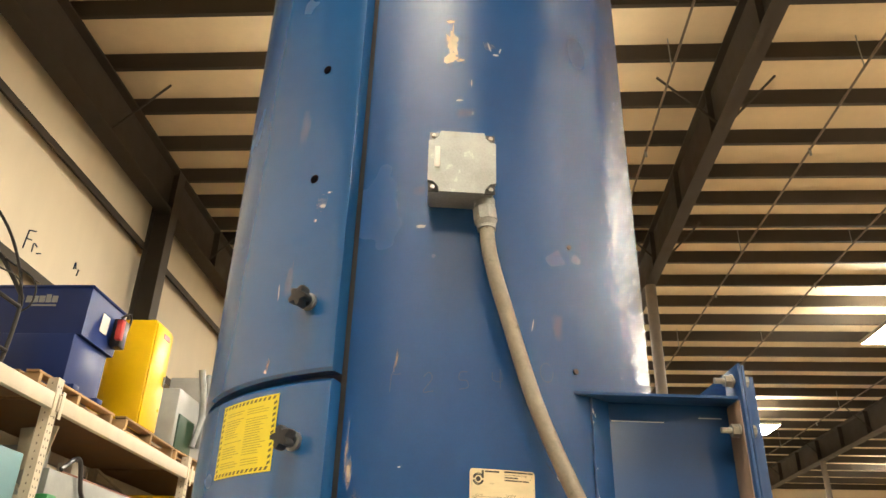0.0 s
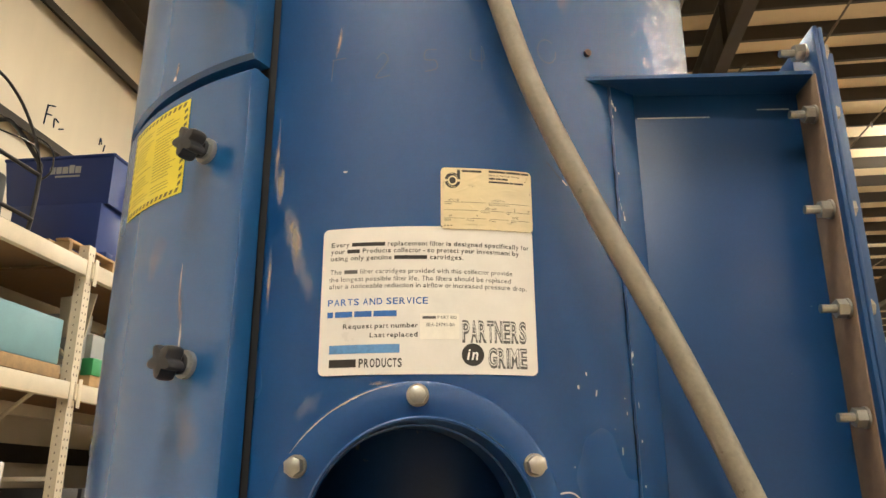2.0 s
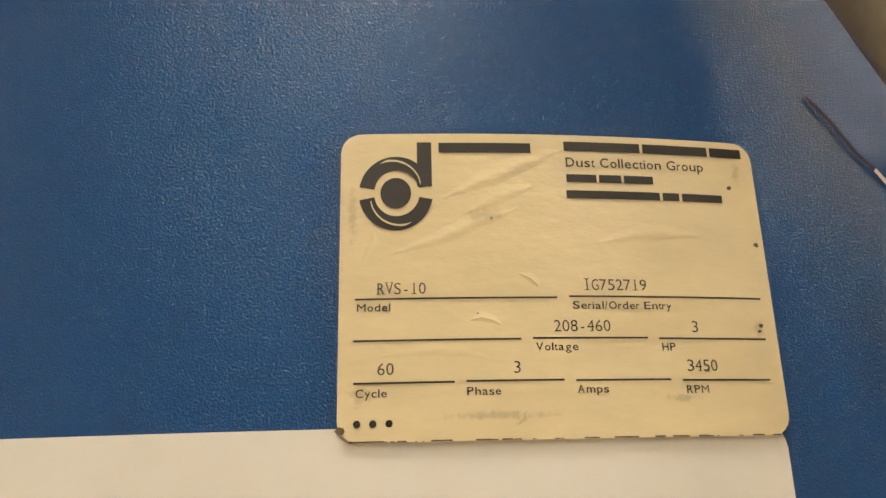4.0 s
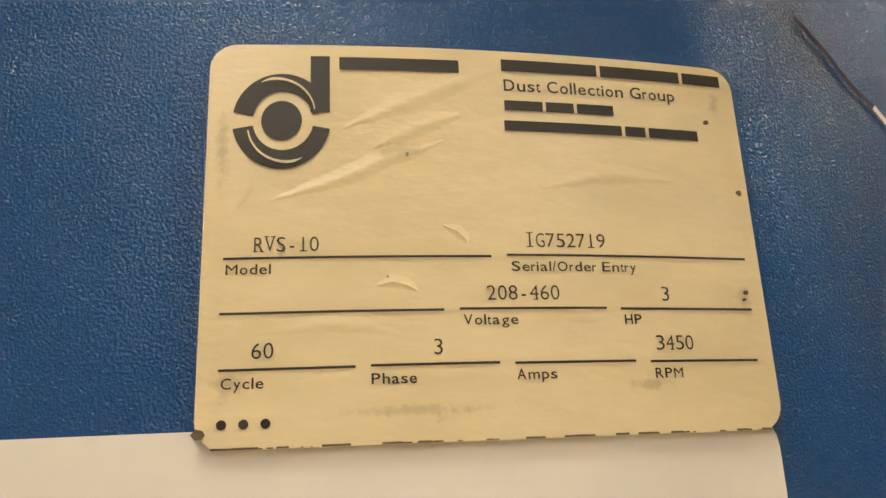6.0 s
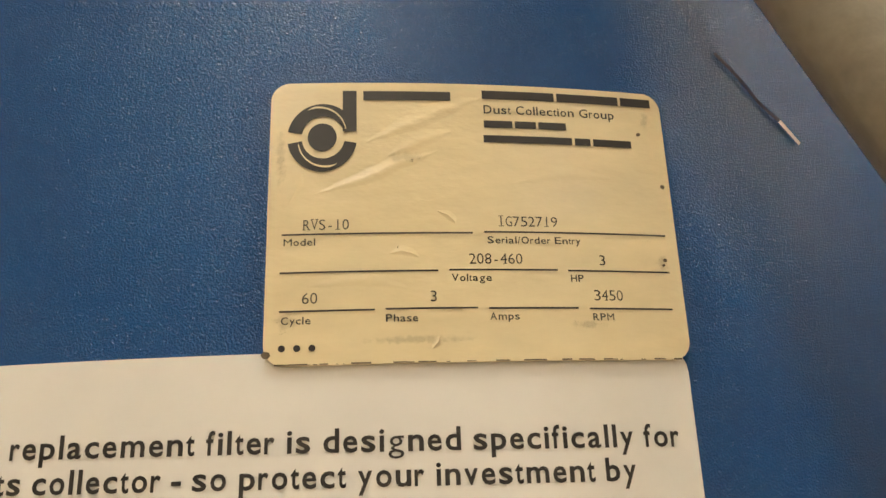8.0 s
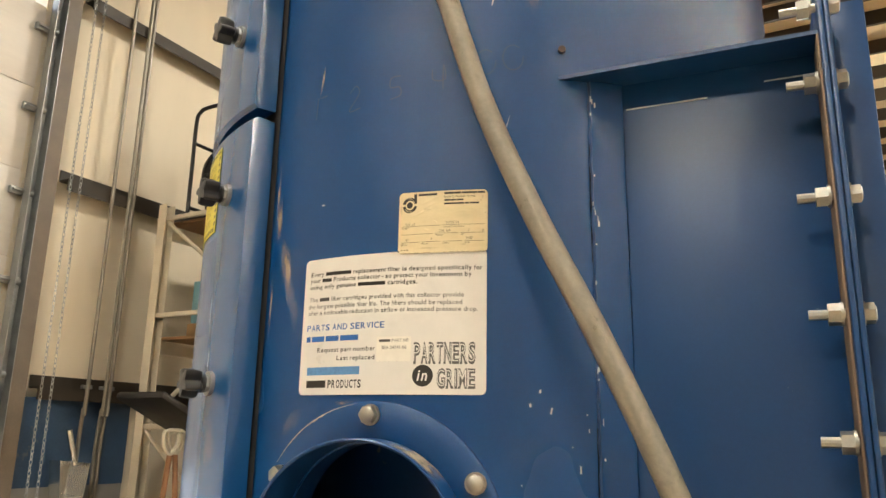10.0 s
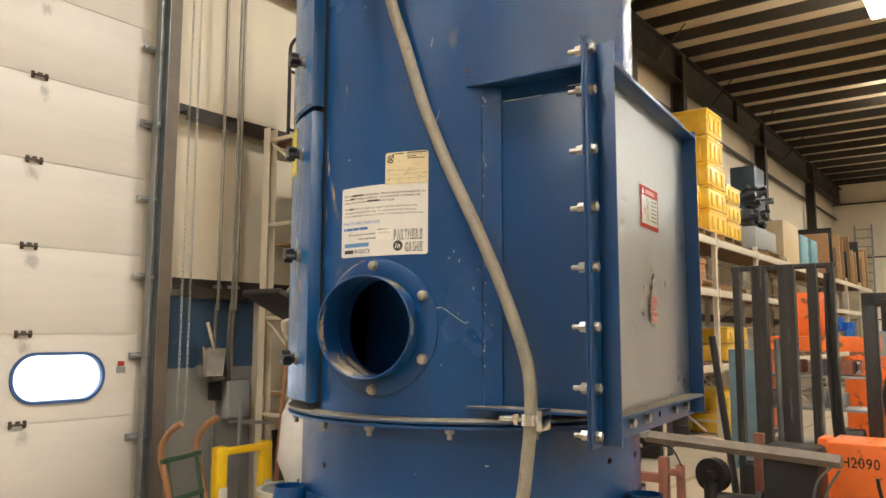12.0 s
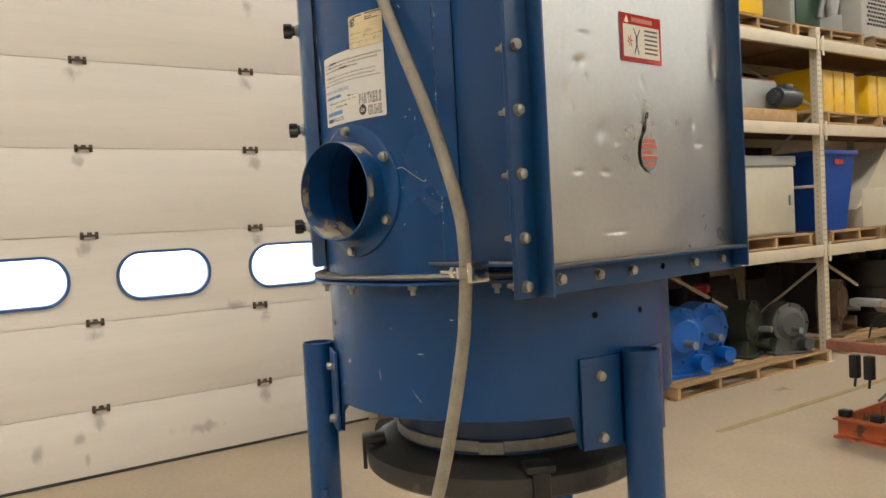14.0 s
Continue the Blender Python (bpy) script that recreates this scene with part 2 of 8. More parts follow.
GREYWALL = material("grey_wall_board", (0.26, 0.25, 0.23), 0.7, vary=0.15, scale=2, bump=0.2)
RACK = material("cream_rack_paint", (0.58, 0.51, 0.385), 0.45, vary=0.12, scale=5, bump=0.15, spots=(0.3, 0.24, 0.16), spot_scale=10, spot_level=0.72)
WOOD = material("pallet_wood", (0.36, 0.23, 0.11), 0.75, vary=0.3, scale=6, bump=0.35, rand=0.25, stretch=(0.3, 3, 3))
BOARD = material("deck_board", (0.22, 0.125, 0.055), 0.75, vary=0.25, scale=4, bump=0.25)
PLASTIC_Y = material("yellow_plastic", (0.78, 0.48, 0.004), 0.32, vary=0.07, scale=4, bump=0.1)
PLASTIC_B = material("blue_plastic", (0.008, 0.06, 0.32), 0.35, vary=0.1, scale=5, bump=0.1)
HOPPER = material("dark_blue_hopper_paint", (0.003, 0.020, 0.125), 0.42, vary=0.12, scale=5, bump=0.1)
COOL_WHITE = material("grey_white_enamel", (0.46, 0.45, 0.42), 0.45, vary=0.08, scale=5, bump=0.1)
IVORY = material("ivory_enamel", (0.50, 0.46, 0.36), 0.45, vary=0.08, scale=5, bump=0.1)
GREY = material("grey_enamel", (0.30, 0.31, 0.30), 0.45, vary=0.15, scale=5, bump=0.1)
DARKGREY = material("dark_machine_grey", (0.032, 0.037, 0.042), 0.45, vary=0.25, scale=6, bump=0.2)
CYAN = material("pale_blue_enamel", (0.15, 0.29, 0.33), 0.5, vary=0.12, scale=6, bump=0.1)
GREEN_BLOCK = material("bright_green_paint", (0.03, 0.24, 0.08), 0.5, vary=0.15, scale=8, bump=0.1)
ORANGE_WORN = material("worn_orange_paint", (0.44, 0.105, 0.035), 0.6, vary=0.3, scale=7, bump=0.3, spots=(0.12, 0.06, 0.035), spot_scale=9, spot_level=0.54)
WALL_PIPE = material("dull_wall_conduit", (0.24, 0.22, 0.18), 0.45, 0.4, vary=0.25, scale=10, bump=0.2)
MACHINE_CYAN = material("sky_blue_enamel", (0.04, 0.22, 0.42), 0.4, vary=0.12, scale=5, bump=0.1)
CYAN_D = material("grey_teal_enamel", (0.13, 0.20, 0.235), 0.5, vary=0.2, scale=6, bump=0.15)
SLATE = material("slate_blue_enamel", (0.04, 0.062, 0.085), 0.4, vary=0.2, scale=5, bump=0.1)
TAN_BOX = material("tan_enclosure_paint", (0.50, 0.38, 0.22), 0.5, vary=0.08, scale=5, bump=0.1)
DULL = material("dull_cast_iron", (0.075, 0.078, 0.075), 0.6, vary=0.35, scale=10, bump=0.3)
BROWN_CAST = material("brown_cast_iron", (0.13, 0.08, 0.05), 0.7, vary=0.3, scale=10, bump=0.3)
ORANGE = material("orange_paint", (0.76, 0.15, 0.018), 0.5, vary=0.2, scale=5, bump=0.2, spots=(0.16, 0.07, 0.03), spot_scale=7, spot_level=0.57)
RUST = material("rusty_orange_steel", (0.22, 0.085, 0.055), 0.75, vary=0.35, scale=8, bump=0.4)
GREASY = material("greasy_black_steel", (0.018, 0.016, 0.015), 0.45, 0.3, vary=0.4, scale=6, bump=0.3)
MAST = material("dark_mast_steel", (0.042, 0.040, 0.038), 0.40, 0.4, vary=0.45, scale=9, bump=0.25, stretch=(1, 1, 0.12), spots=(0.13, 0.12, 0.11), spot_scale=14, spot_level=0.6)
MACHINE_BLUE = material("gloss_blue_enamel", (0.008, 0.10, 0.42), 0.35, vary=0.15, scale=8, bump=0.15)
OLIVE = material("olive_machine_paint", (0.028, 0.033, 0.02), 0.6, vary=0.25, scale=8, bump=0.2)
CARD = material("brown_cardboard", (0.34, 0.18, 0.08), 0.8, vary=0.15, scale=6, bump=0.2, rand=0.2)
WRAP = film_material("stretch_wrap")
GREEN = material("green_truck_paint", (0.02, 0.055, 0.03), 0.5, vary=0.2, scale=8, bump=0.1)
FABRIC = material("white_fabric_bag", (0.60, 0.56, 0.50), 0.85, vary=0.1, scale=12, bump=0.4)
HANDLE_WOOD = material("ash_handle", (0.24, 0.11, 0.045), 0.6, vary=0.2, scale=10, bump=0.1)
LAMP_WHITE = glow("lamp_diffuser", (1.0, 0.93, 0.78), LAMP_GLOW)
YARD = material("pale_yard_gravel", (0.62, 0.62, 0.62), 0.9, vary=0.1, scale=1, bump=0.2)
LINE_Y = material("faded_floor_line", (0.33, 0.26, 0.12), 0.7, vary=0.35, scale=9, bump=0.1, spots=(0.36, 0.30, 0.22), spot_scale=8, spot_level=0.56)


# ---- building helpers ----
def box(bm, c, s, bevel=0.0, turn=None):
    """A box with centre c and size s, its edges bevelled, turned by a matrix about its centre."""
    b2 = bmesh.new()
    bmesh.ops.create_cube(b2, size=1.0)
    for v in b2.verts:
        v.co = Vector((v.co.x * s[0], v.co.y * s[1], v.co.z * s[2]))
    if bevel > 0:
        bmesh.ops.bevel(b2, geom=b2.edges[:], offset=min(bevel, 0.45 * min(s)), segments=2, affect="EDGES", profile=0.5)
    m = Matrix.Translation(c) @ (turn or Matrix())
    add(bm, b2, m)


def add(bm, b2, m=None):
    """Puts the faces of b2 into bm and frees b2."""
    made = {}
    for v in b2.verts:
        made[v] = bm.verts.new(m @ v.co if m else v.co)
    for f in b2.faces:
        bm.faces.new([made[v] for v in f.verts])
    b2.free()


def rod(bm, p0, p1, r, n=16, r2=None, caps=True):
    """A round bar from p0 to p1, tapering to r2."""
    p0, p1 = Vector(p0), Vector(p1)
    q = (p1 - p0).to_track_quat("Z", "Y").to_matrix()
    rows = []
    for p, rr in ((p0, r), (p1, r if r2 is None else r2)):
        rows.append([bm.verts.new(p + q @ Vector((rr * math.cos(2 * math.pi * k / n), rr * math.sin(2 * math.pi * k / n), 0))) for k in range(n)])
    for k in range(n):
        bm.faces.new((rows[0][k], rows[0][(k + 1) % n], rows[1][(k + 1) % n], rows[1][k]))
    if caps:
        bm.faces.new(rows[0][::-1])
        bm.faces.new(rows[1])


def pipe(bm, p0, p1, r, wall, n=28):
    """An open pipe with a wall thickness."""
    p0, p1 = Vector(p0), Vector(p1)
    q = (p1 - p0).to_track_quat("Z", "Y").to_matrix()
    rows = []
    for p, rr in ((p0, r), (p1, r), (p1, r - wall), (p0, r - wall)):
        rows.append([bm.verts.new(p + q @ Vector((rr * math.cos(2 * math.pi * k / n), rr * math.sin(2 * math.pi * k / n), 0))) for k in range(n)])
    for a in range(4):
        for k in range(n):
            bm.faces.new((rows[a][k], rows[a][(k + 1) % n], rows[(a + 1) % 4][(k + 1) % n], rows[(a + 1) % 4][k]))


def smooth_path(pts, steps=8):
    """A Catmull-Rom curve through the points."""
    pts = [Vector(p) for p in pts]
    ext = [2 * pts[0] - pts[1]] + pts + [2 * pts[-1] - pts[-2]]
    out = []
    for i in range(1, len(ext) - 2):
        a, b, c, d = ext[i - 1 : i + 3]
        for k in range(steps):
            t = k / steps
            out.append(0.5 * (2 * b + (c - a) * t + (2 * a - 5 * b + 4 * c - d) * t * t + (3 * b - a - 3 * c + d) * t ** 3))
    out.append(pts[-1])
    return out


def hose(bm, pts, r, n=14, steps=8, curve=True):
    """A round tube swept along a path."""
    pts = smooth_path(pts, steps) if curve else [Vector(p) for p in pts]
    rows, up = [], Vector((0.31, 0.87, 0.38))
    for i, p in enumerate(pts):
        d = (pts[min(i + 1, len(pts) - 1)] - pts[max(i - 1, 0)]).normalized()
        a = d.cross(up).normalized()
        b = d.cross(a)
        rows.append([bm.verts.new(p + r * (math.cos(2 * math.pi * k / n) * a + math.sin(2 * math.pi * k / n) * b)) for k in range(n)])
    for r0, r1 in zip(rows, rows[1:]):
        for k in range(n):
            bm.faces.new((r0[k], r1[k], r1[(k + 1) % n], r0[(k + 1) % n]))
    bm.faces.new(rows[0])
    bm.faces.new(rows[-1][::-1])


def lathe(bm, profile, n=64, c=(0, 0, 0), a0=0.0, a1=360.0):
    """Turns a profile of (radius, height) round the z axis at c; an arc where a0 to a1 is less than a circle."""
    full = a1 - a0 >= 359.9
    cols = n if full else n + 1
    rows = []
    for r, z in profile:
        rows.append([bm.verts.new((c[0] + r * math.cos(radians(a0 + (a1 - a0) * k / n)), c[1] + r * math.sin(radians(a0 + (a1 - a0) * k / n)), c[2] + z)) for k in range(cols)])
    for r0, r1 in zip(rows, rows[1:]):
        for k in range(n):
            j = (k + 1) % cols
            bm.faces.new((r0[k], r0[j], r1[j], r1[k]))
    return rows


def prism(bm, outline, depth, m=None):
    """A flat outline in x and z, given a depth along y."""
    m = m or Matrix()
    front = [bm.verts.new(m @ Vector((x, 0, z))) for x, z in outline]
    back = [bm.verts.new(m @ Vector((x, depth, z))) for x, z in outline]
    bm.faces.new(front)
    bm.faces.new(back[::-1])
    for k in range(len(outline)):
        j = (k + 1) % len(outline)
        bm.faces.new((front[k], back[k], back[j], front[j]))


def finish(ob, bm, mat, smooth=True, angle=0.6):
    me = bpy.data.meshes.new(ob if isinstance(ob, str) else ob.name)
    bmesh.ops.recalc_face_normals(bm, faces=bm.faces[:])
    if smooth:
        for f in bm.faces:
            f.smooth = True
        for e in bm.edges:
            if len(e.link_faces) == 2 and e.calc_face_angle(0) > angle:
                e.smooth = False
    bm.to_mesh(me)
    bm.free()
    me.materials.append(mat)
    return me


def part(name, bm, mat, parent, label="", m=None, smooth=True):
    """Links a bmesh as one mesh object under a thing or under a part."""
    ob = new(name, finish(name, bm, mat, smooth))
    ob.parent = parent
    if m is not None:
        ob.matrix_local = m
    if label:
        ob["label"] = label
    return ob


def thing(name, label, category, m=None, group="", kind=""):
    ob = new(name)
    ob.empty_display_size = 0.1
    if m is not None:
        ob.matrix_world = m
    return tagged(ob, label, category, group, kind)


def solid(name, bm, mat, label, category, m=None, group="", kind="", smooth=True):
    """A thing that is one mesh."""
    ob = new(name, finish(name, bm, mat, smooth))
    if m is not None:
        ob.matrix_world = m
    return tagged(ob, label, category, group, kind)


def at(u, v, z=0.0, turn=0.0):
    """A pose on the hall's own axes."""
    return HALL @ pose(u, v, z, 0, 0, turn)


def single(fn, *args, **kw):
    bm = bmesh.new()
    fn(bm, *args, **kw)
    return bm

# ---- the hall ----
U_WALL, V_END, ROOF = -4.4, 30.8, 7.35
DOOR0, DOOR1, DOOR_H = -3.2, 2.2, 4.75

# floor in one slab, reaching outside as the yard
bm = bmesh.new()
box(bm, (6.8, 10.9, -0.1), (22.8, 40.6, 0.2))
floor = solid("floor", bm, CONCRETE, "worn tan concrete shop floor with faint stains", "floor", HALL, kind="structure")
bm = bmesh.new()
box(bm, (-104.7, 0, -0.12), (200, 300, 0.1))
tagged(new("ground", finish("ground", bm, YARD)), "pale gravel yard outside the overhead door", "ground", kind="structure").matrix_world = HALL

# bright hazy distance outside, seen through the door's windows
tagged(new("backdrop", finish("backdrop", single(box, (-60.0, 0.0, 14.0), (0.2, 160.0, 30.0)), HAZE)), "bright white daylight haze outside the windows", "backdrop", kind="structure").matrix_world = HALL

# long wall with the door opening: three pieces of one wall
wall = thing("wall_west", "cream insulated metal wall with brown steel girts", "wall", HALL, kind="structure")
for name, c, s in (
    ("wall_panel", (U_WALL - 0.1, (DOOR1 + V_END) / 2, 3.7), (0.2, V_END - DOOR1, 7.4)),
    ("wall_panel", (U_WALL - 0.1, (DOOR0 - 9.4) / 2, 3.7), (0.2, DOOR0 + 9.4, 7.4)),
    ("wall_panel", (U_WALL - 0.1, (DOOR0 + DOOR1) / 2, (DOOR_H + 7.4) / 2), (0.2, DOOR1 - DOOR0, 7.4 - DOOR_H)),
):
    part(name, single(box, c, s), LINER, wall)
# the south wall is unseen; its darker tan dims reflections on the collector
for name, c, s, mat, lb in (("wall_north", (6.8, V_END + 0.1, 3.7), (22.8, 0.2, 7.4), LINER, "cream insulated metal wall"), ("wall_south", (6.8, -9.5, 3.7), (22.8, 0.2, 7.4), DIM_WALL, "unseen end wall, kept darker tan to dim reflections"), ("wall_east", (18.3, 10.7, 3.7), (0.2, 40.6, 7.4), LINER, "cream insulated metal wall")):
    solid(name, single(box, c, s), mat, lb, "wall", HALL, kind="structure")

# girts: Z-section rails along the long wall
def girt(bm, v0, v1, z, u=U_WALL):
    box(bm, (u + 0.055, (v0 + v1) / 2, z), (0.10, v1 - v0, 0.012))
    box(bm, (u + 0.104, (v0 + v1) / 2, z - 0.035), (0.010, v1 - v0, 0.085))
    box(bm, (u + 0.006, (v0 + v1) / 2, z + 0.04), (0.008, v1 - v0, 0.08))


for z in (1.98, 3.37, 4.74, 6.03):
    bm = bmesh.new()
    girt(bm, DOOR1 + 0.27, V_END, z)
    if z > DOOR_H:
        girt(bm, -9.4, DOOR1 + 0.27, z)
    part("girt", bm, IRON, wall, "brown steel wall girt")
# wall columns: H-sections
for v in (7.35, 10.88, 13.35, 19.4, 25.45, -5.0):
    bm = bmesh.new()
    for du in (0.11, 0.36):
        box(bm, (U_WALL + du, v, 3.55), (0.014, 0.2, 7.1))
    box(bm, (U_WALL + 0.235, v, 3.55), (0.24, 0.012, 7.1))
    part("column", bm, IRON, wall, "dark brown steel wall column")
# far wall rails
bm = bmesh.new()
for z in (2.2, 4.5, 6.55):
    box(bm, (6.8, V_END - 0.03, z), (22.4, 0.06, 0.045))
part("girt", bm, IRON, bpy.data.objects["wall_north"])
# board facing below the rails beside the door
solid("wainscot", single(box, (U_WALL + 0.012, 2.83, 1.64), (0.02, 0.84, 0.56)), WAINSCOT, "dusty dark blue painted wall board", "wall panel", HALL, kind="structure")
solid("wall_board", single(box, (U_WALL + 0.010, 2.83, 0.68), (0.016, 0.84, 1.36)), GREYWALL, "grey wall board beside the overhead door", "wall panel", HALL, kind="structure")

# roof deck, purlins, girders
bm = bmesh.new()
box(bm, (6.8, 10.7, ROOF + 0.045), (22.8, 40.6, 0.1))
solid("ceiling", bm, DECK, "yellowed vinyl-faced roof insulation", "ceiling", HALL, kind="structure")
# the purlins stand closer over the near bay than over the far one, with a pair at the ridge
PURLINS = [5.30 - 0.78 * k for k in range(18, 0, -1)] + [5.30, 6.07, 6.82, 7.57, 8.25, 8.90, 9.38, 10.08]
while PURLINS[-1] < V_END - 1.3:
    PURLINS.append(PURLINS[-1] + 0.88 + 0.023 * max(0.0, PURLINS[-1] - 12.0))
purlins = thing("ceiling_purlins", "rows of dark brown roof purlins", "purlin", HALL, kind="structure")
for v in PURLINS:
    bm = bmesh.new()
    box(bm, (6.8, v, ROOF - 0.103), (22.4, 0.012, 0.196))
    box(bm, (6.8, v + 0.02, ROOF - 0.203), (22.4, 0.05, 0.01))
    part("purlin", bm, IRON, purlins)
for u, w, h in ((-4.16, 0.22, 0.62), (2.42, 0.16, 0.62), (9.6, 0.26, 0.62), (15.9, 0.26, 0.62)):
    g = thing("roof_girder", "dark brown steel roof girder under the purlins", "girder", HALL, kind="structure")
    bm = bmesh.new()
    top = ROOF - 0.215
    box(bm, (u, 10.7, top - 0.01), (w, 40.0, 0.02))
    box(bm, (u, 10.7, top - h + 0.01), (w, 40.0, 0.02))
    box(bm, (u, 10.7, top - h / 2), (0.014, 40.0, h))
    part("beam", bm, IRON, g)
    for v in np.arange(-7.0, 30.0, 1.6 if u > 0 else 8.0):
        part("stiffener", single(box, (u, float(v), top - h / 2), (w * 0.9, 0.012, h - 0.04)), IRON, g)
    for k in range(12):
        v = -7.2 + 3.2 * k
        for side in (-1, 1):
            part("flange_brace", single(rod, (u + side * 0.05, v, top - h + 0.03), (u + side * 0.62, v, top + 0.02), 0.014, 8), IRON, g)
for u in (2.42, 9.6):
    for v in (-2.6, 9.6, 21.8):
        solid("pipe_column", single(rod, (u, v, 0), (u, v, ROOF - 0.83), 0.08, 24), JAMB, "round brown steel column under the roof girder", "column", HALL, kind="structure")
# sprinkler lines under the roof
for u, z in ((1.79, 6.75), (3.62, 6.75), (5.2, 6.9), (8.2, 6.75)):
    s = thing("sprinkler_pipe", "thin steel sprinkler pipe hung below the purlins", "pipe", HALL, group="sprinkler pipes")
    part("run", single(rod, (u, -9.0, z), (u, 30.5, z), 0.013, 10), JAMB, s)
    for k in range(10):
        part("hanger", single(rod, (u, -7.0 + 4 * k, z), (u, -7.0 + 4 * k, ROOF - 0.2), 0.006, 6), GALV, s)
        part("sprinkler_head", single(rod, (u, -5.6 + 4 * k, z + 0.02), (u, -5.6 + 4 * k, z - 0.07), 0.016, 8), GALV, s)

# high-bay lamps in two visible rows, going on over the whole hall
def sheet(bm, w, d, z, x=0.0):
    """A flat rectangle lying level."""
    bm.faces.new([bm.verts.new((x + sx * w / 2, sy * d / 2, z)) for sx, sy in ((-1, -1), (1, -1), (1, 1), (-1, 1))])


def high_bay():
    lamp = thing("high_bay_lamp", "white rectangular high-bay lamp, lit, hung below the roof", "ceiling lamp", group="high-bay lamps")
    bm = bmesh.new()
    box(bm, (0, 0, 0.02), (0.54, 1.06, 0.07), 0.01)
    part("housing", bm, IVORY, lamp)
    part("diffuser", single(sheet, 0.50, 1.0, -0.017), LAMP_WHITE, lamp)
    # added glowing strips on the housing top, to brighten the roof deck
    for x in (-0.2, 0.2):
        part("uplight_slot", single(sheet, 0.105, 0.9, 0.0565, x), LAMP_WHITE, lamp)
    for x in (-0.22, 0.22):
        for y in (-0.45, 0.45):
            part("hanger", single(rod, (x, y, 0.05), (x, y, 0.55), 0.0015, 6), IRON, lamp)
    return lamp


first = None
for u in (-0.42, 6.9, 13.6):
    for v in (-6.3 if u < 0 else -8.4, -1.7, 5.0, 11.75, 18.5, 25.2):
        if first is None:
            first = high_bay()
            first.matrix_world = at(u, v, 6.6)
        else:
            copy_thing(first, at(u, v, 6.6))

# ---- overhead door ----
door = thing("door_1", "closed white sectional overhead door with oval windows", "overhead door", HALL, kind="structure")
SEC = 0.582
UD = U_WALL + 0.0
WIN_V = tuple(1.637 - 0.925 * k for k in range(6))


def stadium(cx, cz, w, h, n=10):
    """A rounded window outline in y and z."""
    r = h * 0.48
    out = []
    for qx, qz, a in ((w / 2 - r, h / 2 - r, 0), (-w / 2 + r, h / 2 - r, 90), (-w / 2 + r, -h / 2 + r, 180), (w / 2 - r, -h / 2 + r, 270)):
        for k in range(n + 1):
            t = radians(a + 90 * k / n)
            out.append((cx + qx + r * math.cos(t), cz + qz + r * math.sin(t)))
    return out


def section_plate(bm, v0, v1, z0, z1, wins):
    """One door section with window openings cut through; ribs run along it."""
    edges = [v0] + [e for w in sorted(wins) for e in (w - 0.36, w + 0.36)] + [v1]
    for a in range(0, len(edges) - 1):
        inside = a % 2 == 1
        if not inside:
            box(bm, (UD - 0.025, (edges[a] + edges[a + 1]) / 2, (z0 + z1) / 2), (0.05, edges[a + 1] - edges[a], z1 - z0), 0.0 if wins else 0.003)
            continue
        w = (edges[a] + edges[a + 1]) / 2
        ring = stadium(w, (z0 + z1) / 2, 0.615, 0.315)
        outer = []
        for y, z in ring:
            dy, dz = y - w, z - (z0 + z1) / 2
            k = min(0.36 / max(1e-6, abs(dy)), ((z1 - z0) / 2) / max(1e-6, abs(dz)))
            outer.append((w + dy * k, (z0 + z1) / 2 + dz * k))
        # corners of the cell
        for du in (0.0, -0.05):
            vr = [bm.verts.new((UD + du, y, z)) for y, z in ring]
            vo = [bm.verts.new((UD + du, y, z)) for y, z in outer]
            for k in range(len(ring)):
                j = (k + 1) % len(ring)
                bm.faces.new((vr[k], vr[j], vo[j], vo[k]))
                a0, b0 = outer[k], outer[j]
                if abs(a0[0] - b0[0]) > 1e-4 and abs(a0[1] - b0[1]) > 1e-4:
                    corner = (a0[0] if abs(abs(a0[0] - w) - 0.36) < 1e-4 else b0[0], a0[1] if abs(abs(a0[1] - (z0 + z1) / 2) - (z1 - z0) / 2) < 1e-4 else b0[1])
                    bm.faces.new((vo[k], vo[j], bm.verts.new((UD + du, *corner))))
        inn = [bm.verts.new((UD, y, z)) for y, z in ring]
        out = [bm.verts.new((UD - 0.05, y, z)) for y, z in ring]
        for k in range(len(ring)):
            j = (k + 1) % len(ring)
            bm.faces.new((inn[k], inn[j], out[j], out[k]))


